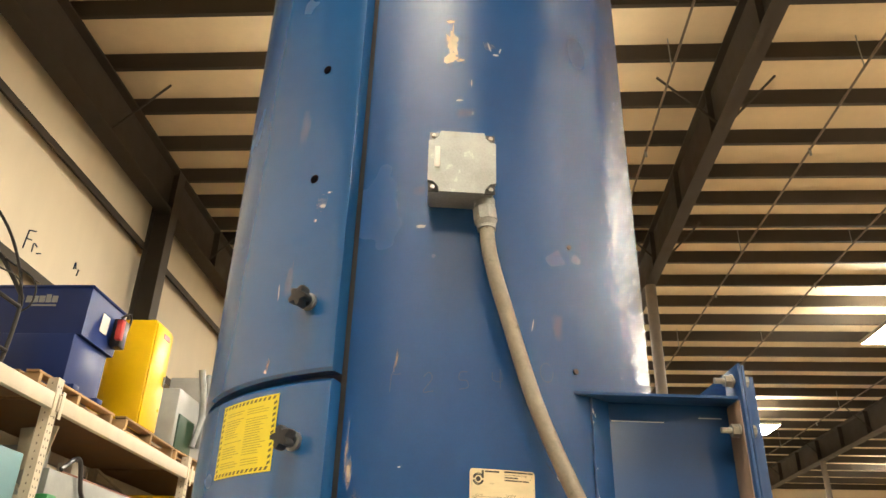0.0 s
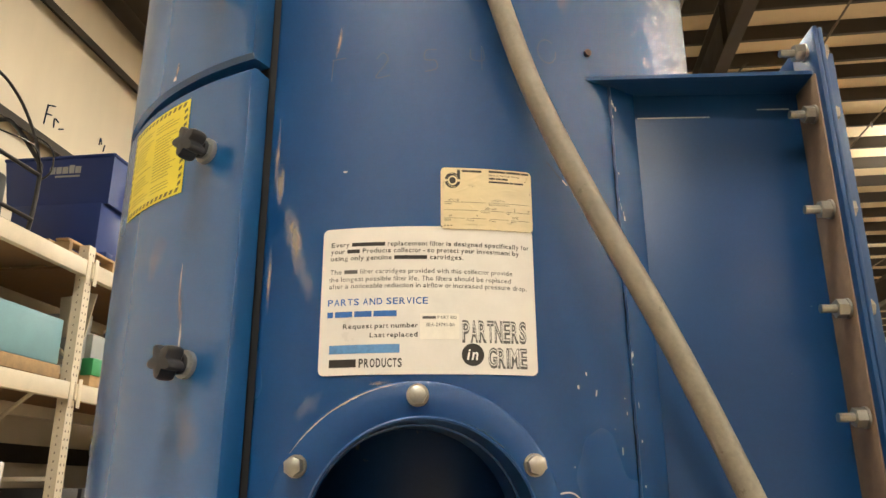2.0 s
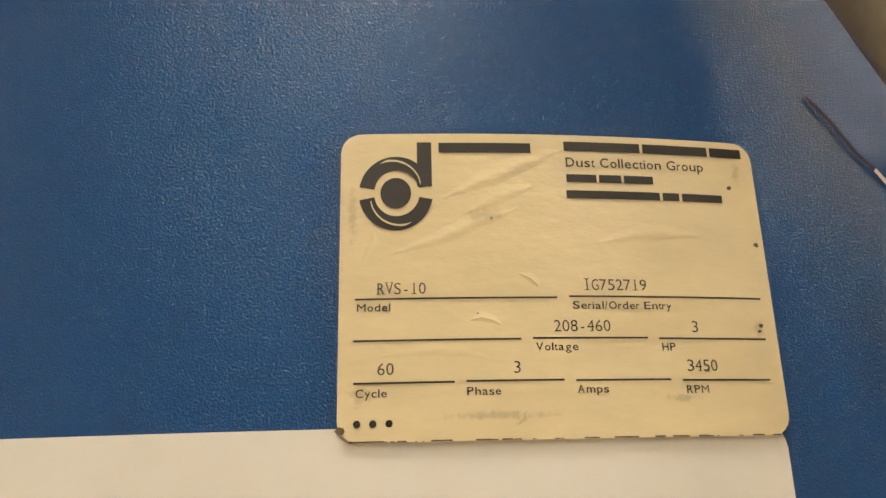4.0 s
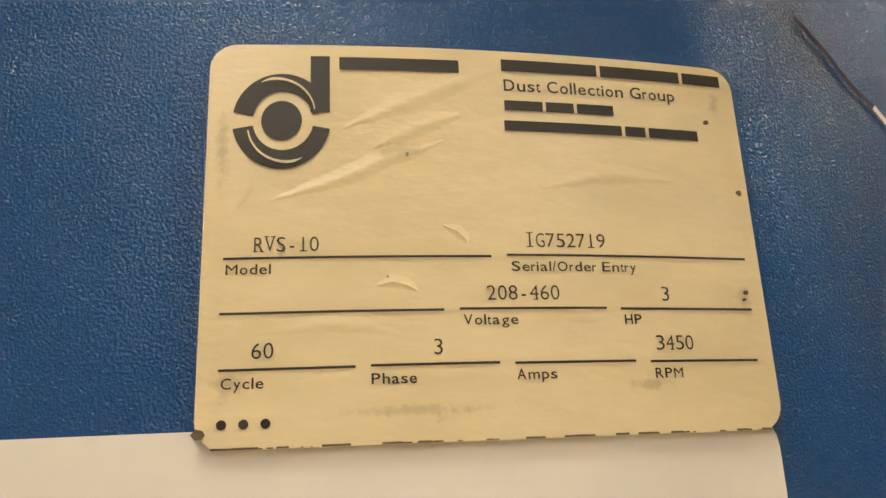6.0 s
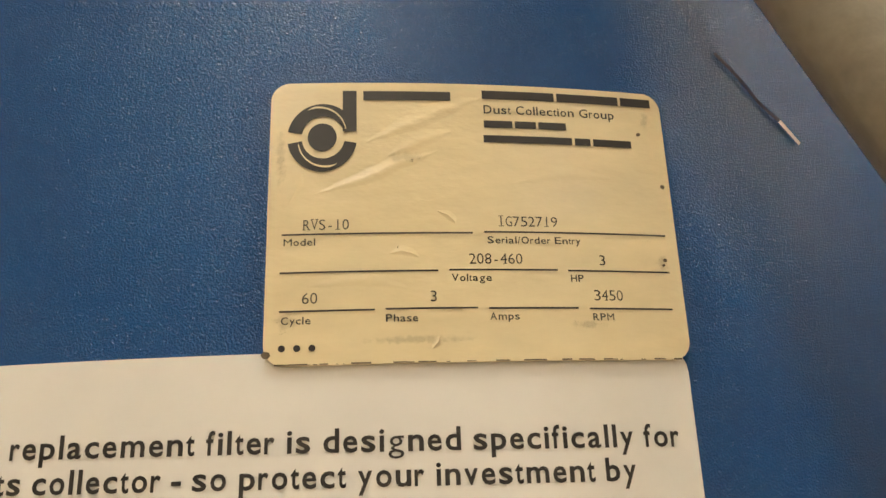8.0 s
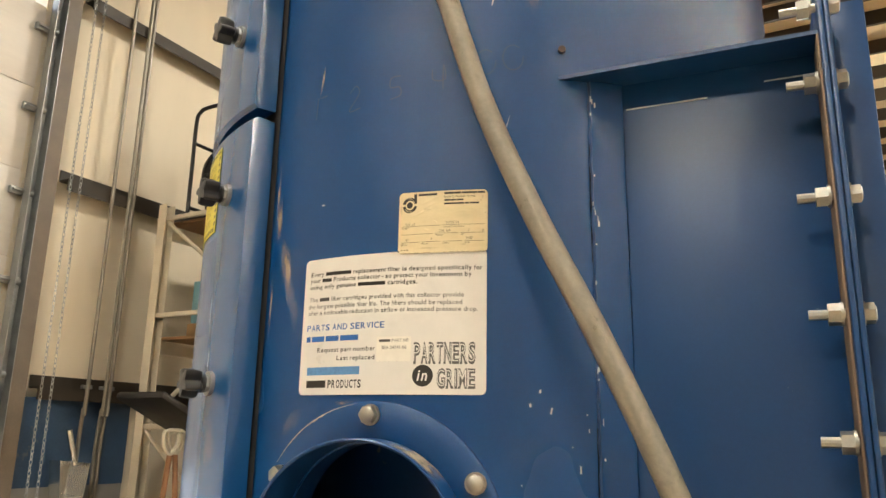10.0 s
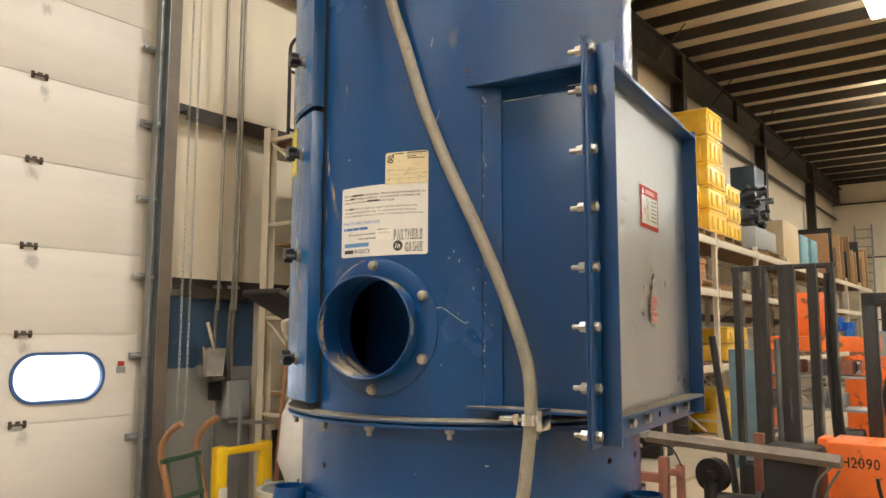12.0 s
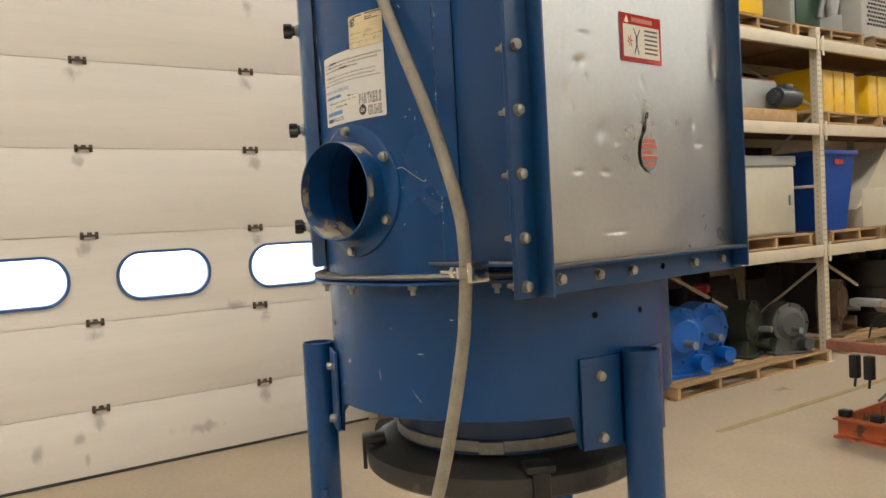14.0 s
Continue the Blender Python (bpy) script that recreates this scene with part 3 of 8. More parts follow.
for k in range(8):
    z0, z1 = 0.006 + (0 if k == 0 else 0.4559 + SEC * (k - 1)), 0.4559 + SEC * k - 0.003
    bm = bmesh.new()
    section_plate(bm, DOOR0 - 0.05, DOOR1 + 0.05, z0 - 0.003, z1, WIN_V if k == 2 else ())
    part("door_section", bm, PANEL, door)
    part("section_tongue", single(box, (UD - 0.018, (DOOR0 + DOOR1) / 2, z1 + 0.003), (0.022, DOOR1 - DOOR0, 0.05)), PANEL, door)
    if k == 2:
        for w in WIN_V:
            zc = (z0 - 0.003 + z1) / 2
            bm = bmesh.new()
            a, b = stadium(w, zc, 0.642, 0.342), stadium(w, zc, 0.60, 0.30)
            rows = [[bm.verts.new((UD + d, y, z)) for y, z in o] for o, d in ((a, 0.002), (a, 0.014), (b, 0.014), (b, -0.02))]
            for r0, r1 in zip(rows, rows[1:]):
                for j in range(len(a)):
                    i2 = (j + 1) % len(a)
                    bm.faces.new((r0[j], r0[i2], r1[i2], r1[j]))
            win = part("window_frame", bm, GASKET, door, "dark blue window gasket")
            bm = bmesh.new()
            bm.faces.new([bm.verts.new((UD - 0.012, y, z)) for y, z in stadium(w, zc, 0.612, 0.312)])
            pane = part("pane", bm, PANE, win, "bright window pane")
            pane.visible_shadow = False
# hinges at the section joints
HINGE_V = tuple(1.385 - 1.144 * k for k in range(5))


def hinge(bm, v, z):
    box(bm, (UD + 0.012, v, z + 0.012), (0.012, 0.03, 0.022), 0.003)
    rod(bm, (UD + 0.022, v - 0.05, z), (UD + 0.022, v + 0.05, z), 0.0075, 8)
    for s in (-1, 1):
        box(bm, (UD + 0.006, v + s * 0.045, z), (0.01, 0.022, 0.05), 0.003)
        rod(bm, (UD + 0.008, v + s * 0.045, z + 0.014), (UD + 0.016, v + s * 0.045, z + 0.014), 0.006, 6)


for k in range(7):
    for v in HINGE_V:
        part("hinge", single(hinge, v, 0.4559 + SEC * k), HINGE, door, "worn steel door hinge")


def wall_film(v, z, w, h, mat, name="dirt_film"):
    """A thin film of dirt on the inner face of the door."""
    bm = bmesh.new()
    uvl = bm.loops.layers.uv.new("UVMap")
    f = bm.faces.new([bm.verts.new((UD + 0.0015, v + dv * w, z + dz * h)) for dv, dz in ((-0.5, -0.5), (0.5, -0.5), (0.5, 0.5), (-0.5, 0.5))])
    for lp, c in zip(f.loops, ((0, 0), (1, 0), (1, 1), (0, 1))):
        lp[uvl].uv = c
    ob = part(name, bm, mat, door)
    ob.visible_shadow = False


random.seed(61)
for k in range(7):
    for v in HINGE_V[:4]:
        wall_film(v + random.uniform(-0.05, 0.05), 0.4559 + SEC * k - 0.09, random.uniform(0.22, 0.34), random.uniform(0.22, 0.4), SMEAR_DIRT)
for v, z, w, h in ((0.10, 0.28, 0.22, 0.26), (0.14, 0.12, 0.10, 0.3), (-0.15, 0.22, 0.25, 0.4), (1.2, 1.05, 0.5, 0.2), (-1.3, 0.9, 0.7, 0.3), (0.9, 0.2, 0.9, 0.25), (-1.1, 0.15, 1.2, 0.25)):
    wall_film(v, z, w, h, SMEAR_DIRT)
part("bottom_seal", single(box, (UD - 0.02, (DOOR0 + DOOR1) / 2, 0.010), (0.06, DOOR1 - DOOR0 + 0.1, 0.02), 0.006), RUBBER, door)
# track with roller brackets
for v in (DOOR1 + 0.045, DOOR0 - 0.045):
    bm = bmesh.new()
    for du, dv, su, sv in ((0.05, 0, 0.006, 0.07), (0.085, -0.035, 0.07, 0.005), (0.085, 0.035, 0.07, 0.005)):
        box(bm, (UD + du, v + dv, 3.3), (su, sv, 6.4))
    part("track", bm, GALV, door, "dark galvanised door track")
    for k in range(9):
        bm = bmesh.new()
        z = 0.30 + SEC * k
        box(bm, (UD + 0.03, v - 0.075, z), (0.03, 0.09, 0.05), 0.006)
        rod(bm, (UD + 0.06, v - 0.11, z), (UD + 0.06, v + 0.02, z), 0.008, 8)
        rod(bm, (UD + 0.06, v - 0.01, z), (UD + 0.06, v + 0.02, z), 0.024, 14)
        part("roller", bm, GALV, door)
    bm = bmesh.new()
    box(bm, (UD + 0.10, v + (0.085 if v > 0 else -0.085), 3.4), (0.012, 0.10, 6.8))
    box(bm, (UD + 0.05, v + (0.141 if v > 0 else -0.141), 3.4), (0.11, 0.012, 6.8))
    part("jamb", bm, JAMB, door, "brown steel door jamb")

# ---- the dust collector ----
collector = thing("dust_collector", "scuffed blue steel dust collector on three pipe legs", "dust collector", pose(AX, AY, 0))


def ring_y(x, r=RAD):
    """The front of the shell, y at a given x, in the world."""
    return AY - math.sqrt(max(1e-9, r * r - x * x))


def on(a, r, z):
    """A place round the axis: a degrees from the front to the right, in the collector's own frame."""
    return Vector((r * math.sin(radians(a)), -r * math.cos(radians(a)), z))


INLET_X, INLET_Z, INLET_R = -0.0552, 1.641, 0.083


def dent(a, z):
    """How far the shell stands out at an angle (radians from the front) and height: faint flutes and knocks of its upper part."""
    da = math.degrees(a)
    da = da - 360 if da > 180 else da
    d = 0.0022 * noise.noise((4.4 * math.sin(a), 4.4 * math.cos(a), z * 0.7)) + 0.0008 * noise.noise((7 * math.sin(a), 7 * math.cos(a), z * 2.6 + 5))
    d += 0.0014 * math.cos(radians((da - 15) * 16.4)) * math.exp(-((da - 25) / 24) ** 2)
    d *= min(1.0, max(0.0, (z - 2.0) / 0.25))
    return d - 0.007 * math.exp(-((da - 27) / 3.6) ** 2 - ((z - 2.615) / 0.028) ** 2)


def shell(bm, r, z0, z1, na, nz, cut, dents=0.0):
    grid = []
    for j in range(nz + 1):
        z = z0 + (z1 - z0) * j / nz
        row = []
        for i in range(na):
            a = 2 * math.pi * i / na
            d = 0.0
            if dents:
                d = dent(a, z)
            row.append(bm.verts.new(((r + d) * math.sin(a), -(r + d) * math.cos(a), z)))
        grid.append(row)
    for j in range(nz):
        for i in range(na):
            f = (grid[j][i], grid[j][(i + 1) % na], grid[j + 1][(i + 1) % na], grid[j + 1][i])
            c = sum((v.co for v in f), Vector()) / 4
            if c.y < 0 and math.hypot(c.x - INLET_X, c.z - INLET_Z) < cut:
                continue
            bm.faces.new(f)


bm = bmesh.new()
shell(bm, RAD, 1.486, 3.08, 256, 220, INLET_R + 0.006, 0.0022)
body = part("body", bm, BLUE, collector, "scuffed blue cylinder shell")
bm = bmesh.new()
shell(bm, RAD - 0.003, 1.486, 3.08, 160, 110, INLET_R + 0.008)
part("inner_shell", bm, BLUE_D, collector)
bm = bmesh.new()
lathe(bm, [(0.0, 3.13), (0.2, 3.125), (RAD - 0.01, 3.09), (RAD + 0.012, 3.085), (RAD + 0.012, 3.06), (RAD + 0.001, 3.06)], 96)
part("top", bm, BLUE, collector)
bm = bmesh.new()
lathe(bm, [(0.21, 1.50), (0.21, 3.0)], 48)
lathe(bm, [(0.0, 1.495), (RAD - 0.004, 1.495)], 48)
part("filter_cartridge", bm, BLUE_DUSTY, collector)

# doors: curved pans with a turned edge
A0, A1 = -152.0, -33.6


def door_pan(bm, z0, z1):
    prof = [(0.336, z0 + 0.001), (0.3565, z0), (0.3605, z0 + 0.004), (0.3605, z1 - 0.004), (0.3565, z1), (0.336, z1 - 0.001)]
    n = 56
    rows = []
    cols = [A0 + (A1 - A0) * k / n for k in range(n)] + [A1 - 0.7, A1 - 0.15, A1]
    for r, z in prof:
        rows.append([bm.verts.new(on(a, r - (0.0045 if a == A1 and r > 0.34 else 0.0008 if a == A1 - 0.15 and r > 0.34 else 0.0), z)) for a in cols])
    for r0, r1 in zip(rows, rows[1:]):
        for k in range(len(cols) - 1):
            bm.faces.new((r0[k], r0[k + 1], r1[k + 1], r1[k]))
    for k in (0, -1):
        bm.faces.new([r[k] for r in rows])


panels = []
for z0, z1 in ((1.510, 2.0315), (2.041, 3.0)):
    d = part("access_door", single(door_pan, z0, z1), BLUE_DOOR, collector, "curved blue access door with star knobs")
    panels.append(d)
# black strip behind the door edges, painting the shade in the gap
bm = bmesh.new()
lathe(bm, [(0.3335, 1.5), (0.3335, 3.02)], 60, (0, 0, 0), A0 - 90 - 1.0, A1 - 90 + 1.0)
part("door_gasket", bm, GAP_BLACK, collector)
for z, p in ((2.5205, 1), (2.3245, 1)):
    c = on(-43.2, 0.3603, z)
    bm = bmesh.new()
    rod(bm, on(-43.2, 0.352, z), on(-43.2, 0.3612, z), 0.0068, 16)
    part("knob_hole", bm, HOLE, panels[p])


def star_knob(bm):
    """A five-lobed knob along -y, its base at the origin."""
    ro, n = 0.0148, 60
    rows = []
    for y, k in ((-0.010, 0.55), (-0.0125, 0.93), (-0.016, 1.0), (-0.024, 1.0), (-0.0275, 0.92), (-0.028, 0.3)):
        row = []
        for i in range(n):
            t = 2 * math.pi * i / n
            r = ro * k * (0.79 + 0.21 * math.cos(5 * t))
            row.append(bm.verts.new((r * math.cos(t), y, r * math.sin(t))))
        rows.append(row)
    for r0, r1 in zip(rows, rows[1:]):
        for i in range(n):
            bm.faces.new((r0[i], r0[(i + 1) % n], r1[(i + 1) % n], r1[i]))
    bm.faces.new(rows[-1])
    bm.faces.new(rows[0][::-1])
    rod(bm, (0, -0.0105, 0), (0, -0.007, 0), 0.009, 16)


for z, p, tw in ((2.1344, 1, 10), (1.958, 0, 40), (1.771, 0, 25), (1.586, 0, 55)):
    m = Matrix.Translation(on(-40.6, 0.3605, z)) @ Matrix.Rotation(radians(-40.6), 4, "Z") @ Matrix.Rotation(radians(tw), 4, "Y")
    k = part("star_knob", single(star_knob), BLACK, panels[p], "black plastic star knob", m)
    bm = bmesh.new()
    rod(bm, (0, 0.002, 0), (0, -0.004, 0), 0.0115, 20)
    rod(bm, (0, -0.004, 0), (0, -0.008, 0), 0.0085, 6)
    part("collar", bm, GALV, k)

# inlet: a saddle flange that follows the shell, with a rolled spout
bm = bmesh.new()
rows = []
for r, off in ((INLET_R - 0.004, 0.002), (INLET_R + 0.004, 0.0045), (0.1095, 0.0045), (0.1125, 0.003), (0.113, -0.001)):
    row = []
    for k in range(96):
        t = 2 * math.pi * k / 96
        x, z = INLET_X + r * math.cos(t), INLET_Z + r * math.sin(t)
        row.append(bm.verts.new((x, ring_y(x) - AY - off, z)))
    rows.append(row)
for r0, r1 in zip(rows, rows[1:]):
    for k in range(96):
        bm.faces.new((r0[k], r0[(k + 1) % 96], r1[(k + 1) % 96], r1[k]))
part("inlet_flange", bm, BLUE, collector, "blue saddle flange with hex bolts")
bm = bmesh.new()
rows = []
LIP = -0.038
for r, y, fit in ((INLET_R, 0, 1), (INLET_R, LIP - 0.0, 0), (INLET_R - 0.0012, LIP - 0.0012, 0), (INLET_R - 0.0025, LIP, 0), (INLET_R - 0.0025, 0.042, 1)):
    row = []
    for k in range(96):
        t = 2 * math.pi * k / 96
        x, z = INLET_X + r * math.cos(t), INLET_Z + r * math.sin(t)
        yy = (ring_y(x) - AY + y) if fit else (ring_y(0) - AY + y)
        row.append(bm.verts.new((x, yy, z)))
    rows.append(row)
for r0, r1 in zip(rows, rows[1:]):
    for k in range(96):
        bm.faces.new((r0[k], r0[(k + 1) % 96], r1[(k + 1) % 96], r1[k]))
part("inlet_spout", bm, BLUE_DUSTY, collector, "round blue inlet spout, open and dusty inside")
bm = bmesh.new()
uvl = bm.loops.layers.uv.new("UVMap")
rows = []
for y in (0.044, LIP + 0.002):
    rows.append([(INLET_R - 0.0029, radians(165 + 150 * k / 32), y) for k in range(33)])
vs = [[bm.verts.new((INLET_X + r * math.cos(t), ring_y(0) - AY + y, INLET_Z + r * math.sin(t))) for r, t, y in row] for row in rows]
for k in range(32):
    f = bm.faces.new((vs[0][k], vs[0][k + 1], vs[1][k + 1], vs[1][k]))
    for lp, c in zip(f.loops, ((k / 32, 0.42), ((k + 1) / 32, 0.42), ((k + 1) / 32, 0.56), (k / 32, 0.56))):
        lp[uvl].uv = c
plate = bmesh.new()
cols = []
for k in range(13):
    x = INLET_X - 0.02 + 0.20 * k / 12
    cols.append([plate.verts.new((x, ring_y(0) - AY + y + 0.9 * (x - INLET_X - 0.06) ** 2, z)) for y, z in ((0.135, 1.50), (0.135, 1.80), (0.137, 1.80), (0.137, 1.50))])
for c0, c1 in zip(cols, cols[1:]):
    for q in range(4):
        plate.faces.new((c0[q], c1[q], c1[(q + 1) % 4], c0[(q + 1) % 4]))
plate.faces.new(cols[0])
plate.faces.new(cols[-1][::-1])
bmesh.ops.recalc_face_normals(plate, faces=plate.faces)
part("baffle_plate", plate, BLUE, collector, "curved blue baffle behind the inlet")
part("dust_layer", bm, SMEAR_DUST, collector, "tan dust lying in the spout")
for a0, a1, r, y0, y1 in ((10, 100, INLET_R + 0.0006, LIP + 0.001, -0.006), (110, 260, INLET_R - 0.0029, LIP + 0.0005, LIP + 0.014), (-60, 60, INLET_R + 0.0006, LIP + 0.0005, LIP + 0.012)):
    bm = bmesh.new()
    uvl = bm.loops.layers.uv.new("UVMap")
    vs = [[bm.verts.new((INLET_X + r * math.cos(t), ring_y(0) - AY + y, INLET_Z + r * math.sin(t))) for t in np.linspace(radians(a0), radians(a1), 25)] for y in (y0, y1)]
    for k in range(24):
        f = bm.faces.new((vs[0][k], vs[0][k + 1], vs[1][k + 1], vs[1][k]))
        for lp, c in zip(f.loops, ((k / 24, 0.45), ((k + 1) / 24, 0.45), ((k + 1) / 24, 0.60), (k / 24, 0.60))):
            lp[uvl].uv = c
    part("dust_film", bm, SMEAR_DUST, collector)


# worn paint along the rim of the saddle flange
bm = bmesh.new()
rim = []
for k in range(41):
    t = radians(96 + 52 * k / 40)
    w = 0.0016 * (0.5 + abs(noise.noise((k * 0.31, 4.0, 0.0)))) * math.sin(math.pi * (k + 0.3) / 40.6)
    rim.append([bm.verts.new((INLET_X + r * math.cos(t), ring_y(INLET_X + r * math.cos(t)) - AY - 0.0050, INLET_Z + r * math.sin(t))) for r in (0.1112 - w, 0.1112)])
for c0, c1 in zip(rim, rim[1:]):
    bm.faces.new((c0[0], c1[0], c1[1], c0[1]))
part("worn_rim", bm, TAN, collector, "tan primer worn through on the flange rim")


def hex_bolt(bm, shank=0.0, size=0.0076, washer=0.0086, tail=0.0):
    """A bolt with its head towards -y; tail: length of thread behind, with a nut."""
    rod(bm, (0, 0.0005, 0), (0, -0.002, 0), washer, 20)
    rod(bm, (0, -0.002, 0), (0, -0.0078, 0), size, 6)
    rod(bm, (0, -0.0078, 0), (0, -0.009, 0), size * 0.86, 12, size * 0.6)
    if tail:
        rod(bm, (0, 0.0115, 0), (0, 0.0135, 0), washer, 20)
        rod(bm, (0, 0.0135, 0), (0, 0.0215, 0), size * 1.06, 6)
        rod(bm, (0, 0.0, 0), (0, tail, 0), size * 0.5, 10)


for k in range(6):
    t = radians(90 - 60 * k)
    x, z = INLET_X + 0.1015 * math.cos(t), INLET_Z + 0.1015 * math.sin(t)
    a = math.degrees(math.asin(x / RAD))
    m = Matrix.Translation((x, ring_y(x) - AY - 0.0045, z)) @ Matrix.Rotation(radians(a), 4, "Z") @ Matrix.Rotation(radians(17 * k), 4, "Y")
    part("hex_bolt", single(hex_bolt), ZINC, collector, "dusty zinc hex bolt", m)

# ring joint between the shell and the skirt
bm = bmesh.new()
lathe(bm, [(0.330, 1.497), (0.354, 1.497), (0.3565, 1.4955), (0.3565, 1.4915), (0.330, 1.4915)], 128)
lathe(bm, [(0.328, 1.4885), (0.354, 1.4885), (0.3565, 1.487), (0.3565, 1.483), (0.328, 1.483)], 128)
part("ring_flange", bm, BLUE_D, collector, "bolted ring flange with dust on its edge")
bm = bmesh.new()
lathe(bm, [(0.3335, 1.499), (0.350, 1.498), (0.3555, 1.4976), (0.3571, 1.4962), (0.3571, 1.4945)], 128)
part("dust_rim", bm, DUST, collector, "tan dust on the ring flange")
for k in range(16):
    a = -9.4 + 22.8 * k
    m = Matrix.Translation(on(a, 0.3445, 1.4825)) @ Matrix.Rotation(radians(-90), 4, "X")
    bm = bmesh.new()
    rod(bm, (0, 0, 0), (0, 0, -0.007), 0.0082, 6)
    rod(bm, (0, 0, -0.007), (0, 0, -0.016), 0.0042, 10)
    part("ring_bolt", bm, GALV, collector, "", Matrix.Translation(on(a, 0.3445, 1.483)))

# skirt with drop tabs at the legs
LEGS = (75.0, -45.0, 195.0)


def skirt_low(a):
    """The height of the skirt's lower edge at an angle."""
    best = min(abs((a - b + 180) % 360 - 180) for b in LEGS)
    t = min(1.0, max(0.0, (20.0 - best) / 3.0))
    return 1.262 - 0.058 * t * t * (3 - 2 * t)


bm = bmesh.new()
for r in (0.3285, 0.3255):
    rows = []
    n = 288
    for f in (0.0, 0.1, 0.5, 1.0):
        rows.append([bm.verts.new(on(360 * k / n, r, skirt_low(360 * k / n) + f * (1.483 - skirt_low(360 * k / n)))) for k in range(n)])
    for r0, r1 in zip(rows, rows[1:]):
        for k in range(n):
            bm.faces.new((r0[k], r0[(k + 1) % n], r1[(k + 1) % n], r1[k]))
part("skirt", bm, BLUE, collector, "blue skirt ring with cut-outs between the legs")
for a, z in ((64.2, 1.4192), (82.5, 1.4172), (-31.0, 1.405), (-31.0, 1.285)):
    bm = bmesh.new()
    rod(bm, on(a, 0.32, z), on(a, 0.3292, z), 0.0055, 14)
    part("bolt_hole", bm, HOLE, collector)

# legs with bolted brackets
for a in LEGS:
    leg = part("leg", single(pipe, on(a, 0.3595, 0.012), on(a, 0.3595, 1.360), 0.030, 0.004), BLUE, collector, "blue steel pipe leg, open at the top")
    bm = bmesh.new()
    for s in (-1, 1):
        rows = [[bm.verts.new(on(a + s * k, r, z)) for k in (4.0, 6.5, 10.0, 13.5, 17.0)] for r, z in ((0.3325, 1.206), (0.3325, 1.352), (0.3372, 1.352), (0.3372, 1.206))]
        for i in range(4):
            for k in range(4):
                bm.faces.new((rows[i][k], rows[i][k + 1], rows[(i + 1) % 4][k + 1], rows[(i + 1) % 4][k]))
        for k in (0, -1):
            bm.faces.new([r[k] for r in rows])
    part("bracket", bm, BLUE_D, leg)
    for s in (-1, 1):
        for z in (1.3226, 1.2237):
            m = Matrix.Translation(on(a + s * 11.0, 0.3372, z)) @ Matrix.Rotation(radians(a + s * 11.0), 4, "Z")
            part("bracket_bolt", single(hex_bolt), ZINC, leg, "", m)
    part("foot_plate", single(box, on(a, 0.3595, 0.006), (0.15, 0.15, 0.012), 0.003), BLUE_D, leg)
    bm = bmesh.new()
    box(bm, on(a, 0.3595, 1.055), (0.012, 0.10, 0.055), 0.002, Matrix.Rotation(radians(a + 90), 4, "Z"))
    part("gusset", bm, BLUE_D, leg)

# outlet neck, band and drum lid under the skirt
bm = bmesh.new()
lathe(bm, [(0.322, 1.30), (0.215, 1.295), (0.205, 1.285), (0.205, 1.17)], 96)
part("outlet_neck", bm, BLUE_D, collector, "dark blue outlet neck")
bm = bmesh.new()
lathe(bm, [(0.206, 1.178), (0.2125, 1.178), (0.2135, 1.186), (0.2125, 1.197), (0.206, 1.197)], 96)
box(bm, on(30, 0.216, 1.187), (0.045, 0.012, 0.022), 0.003, Matrix.Rotation(radians(30), 4, "Z"))
part("band_clamp", bm, CAST, collector, "dusty steel band clamp")
bm = bmesh.new()
lathe(bm, [(0.0, 1.165), (0.22, 1.166), (0.262, 1.158), (0.274, 1.150), (0.276, 1.142), (0.274, 1.118), (0.268, 1.112), (0.25, 1.110), (0.0, 1.110)], 96)
lid = part("drum_lid", bm, RUBBER, collector, "dusty black drum lid under the outlet")
for a in (-42, 48, 138, 228):
    bm = bmesh.new()
    box(bm, on(a, 0.262, 1.166), (0.05, 0.045, 0.014), 0.004, Matrix.Rotation(radians(a), 4, "Z"))
    box(bm, on(a, 0.280, 1.135), (0.03, 0.008, 0.05), 0.002, Matrix.Rotation(radians(a), 4, "Z"))
    part("lid_clip", bm, BLACK, lid)

def curved_strip(bm, a0, a1, r, z0, z1):
    """A narrow upright strip lying on the round of the shell."""
    bm.faces.new([bm.verts.new(on(a, r, z)) for a, z in ((a0, z0), (a1, z0), (a1, z1), (a0, z1))])


# ---- outlet duct with its cover ----
D = Matrix.Translation((-AX, -AY, 0)) @ DUCT
LIPY = -0.031


def duct_box(bm, x0, x1, y0, y1, z0, z1, bevel=0.001):
    box(bm, ((x0 + x1) / 2, (y0 + y1) / 2, (z0 + z1) / 2), (x1 - x0, y1 - y0, z1 - z0), bevel)


FACE = 0.004
bm = bmesh.new()
duct_box(bm, -0.194, -0.034, FACE, FACE + 0.004, 1.516, 2.034)
duct = part("outlet_duct", bm, BLUE_D, collector, "rectangular blue duct on the shell", D)
part("rear_panel", single(duct_box, -0.30, -0.034, 0.488, 0.492, 1.516, 2.034), BLUE_D, duct)
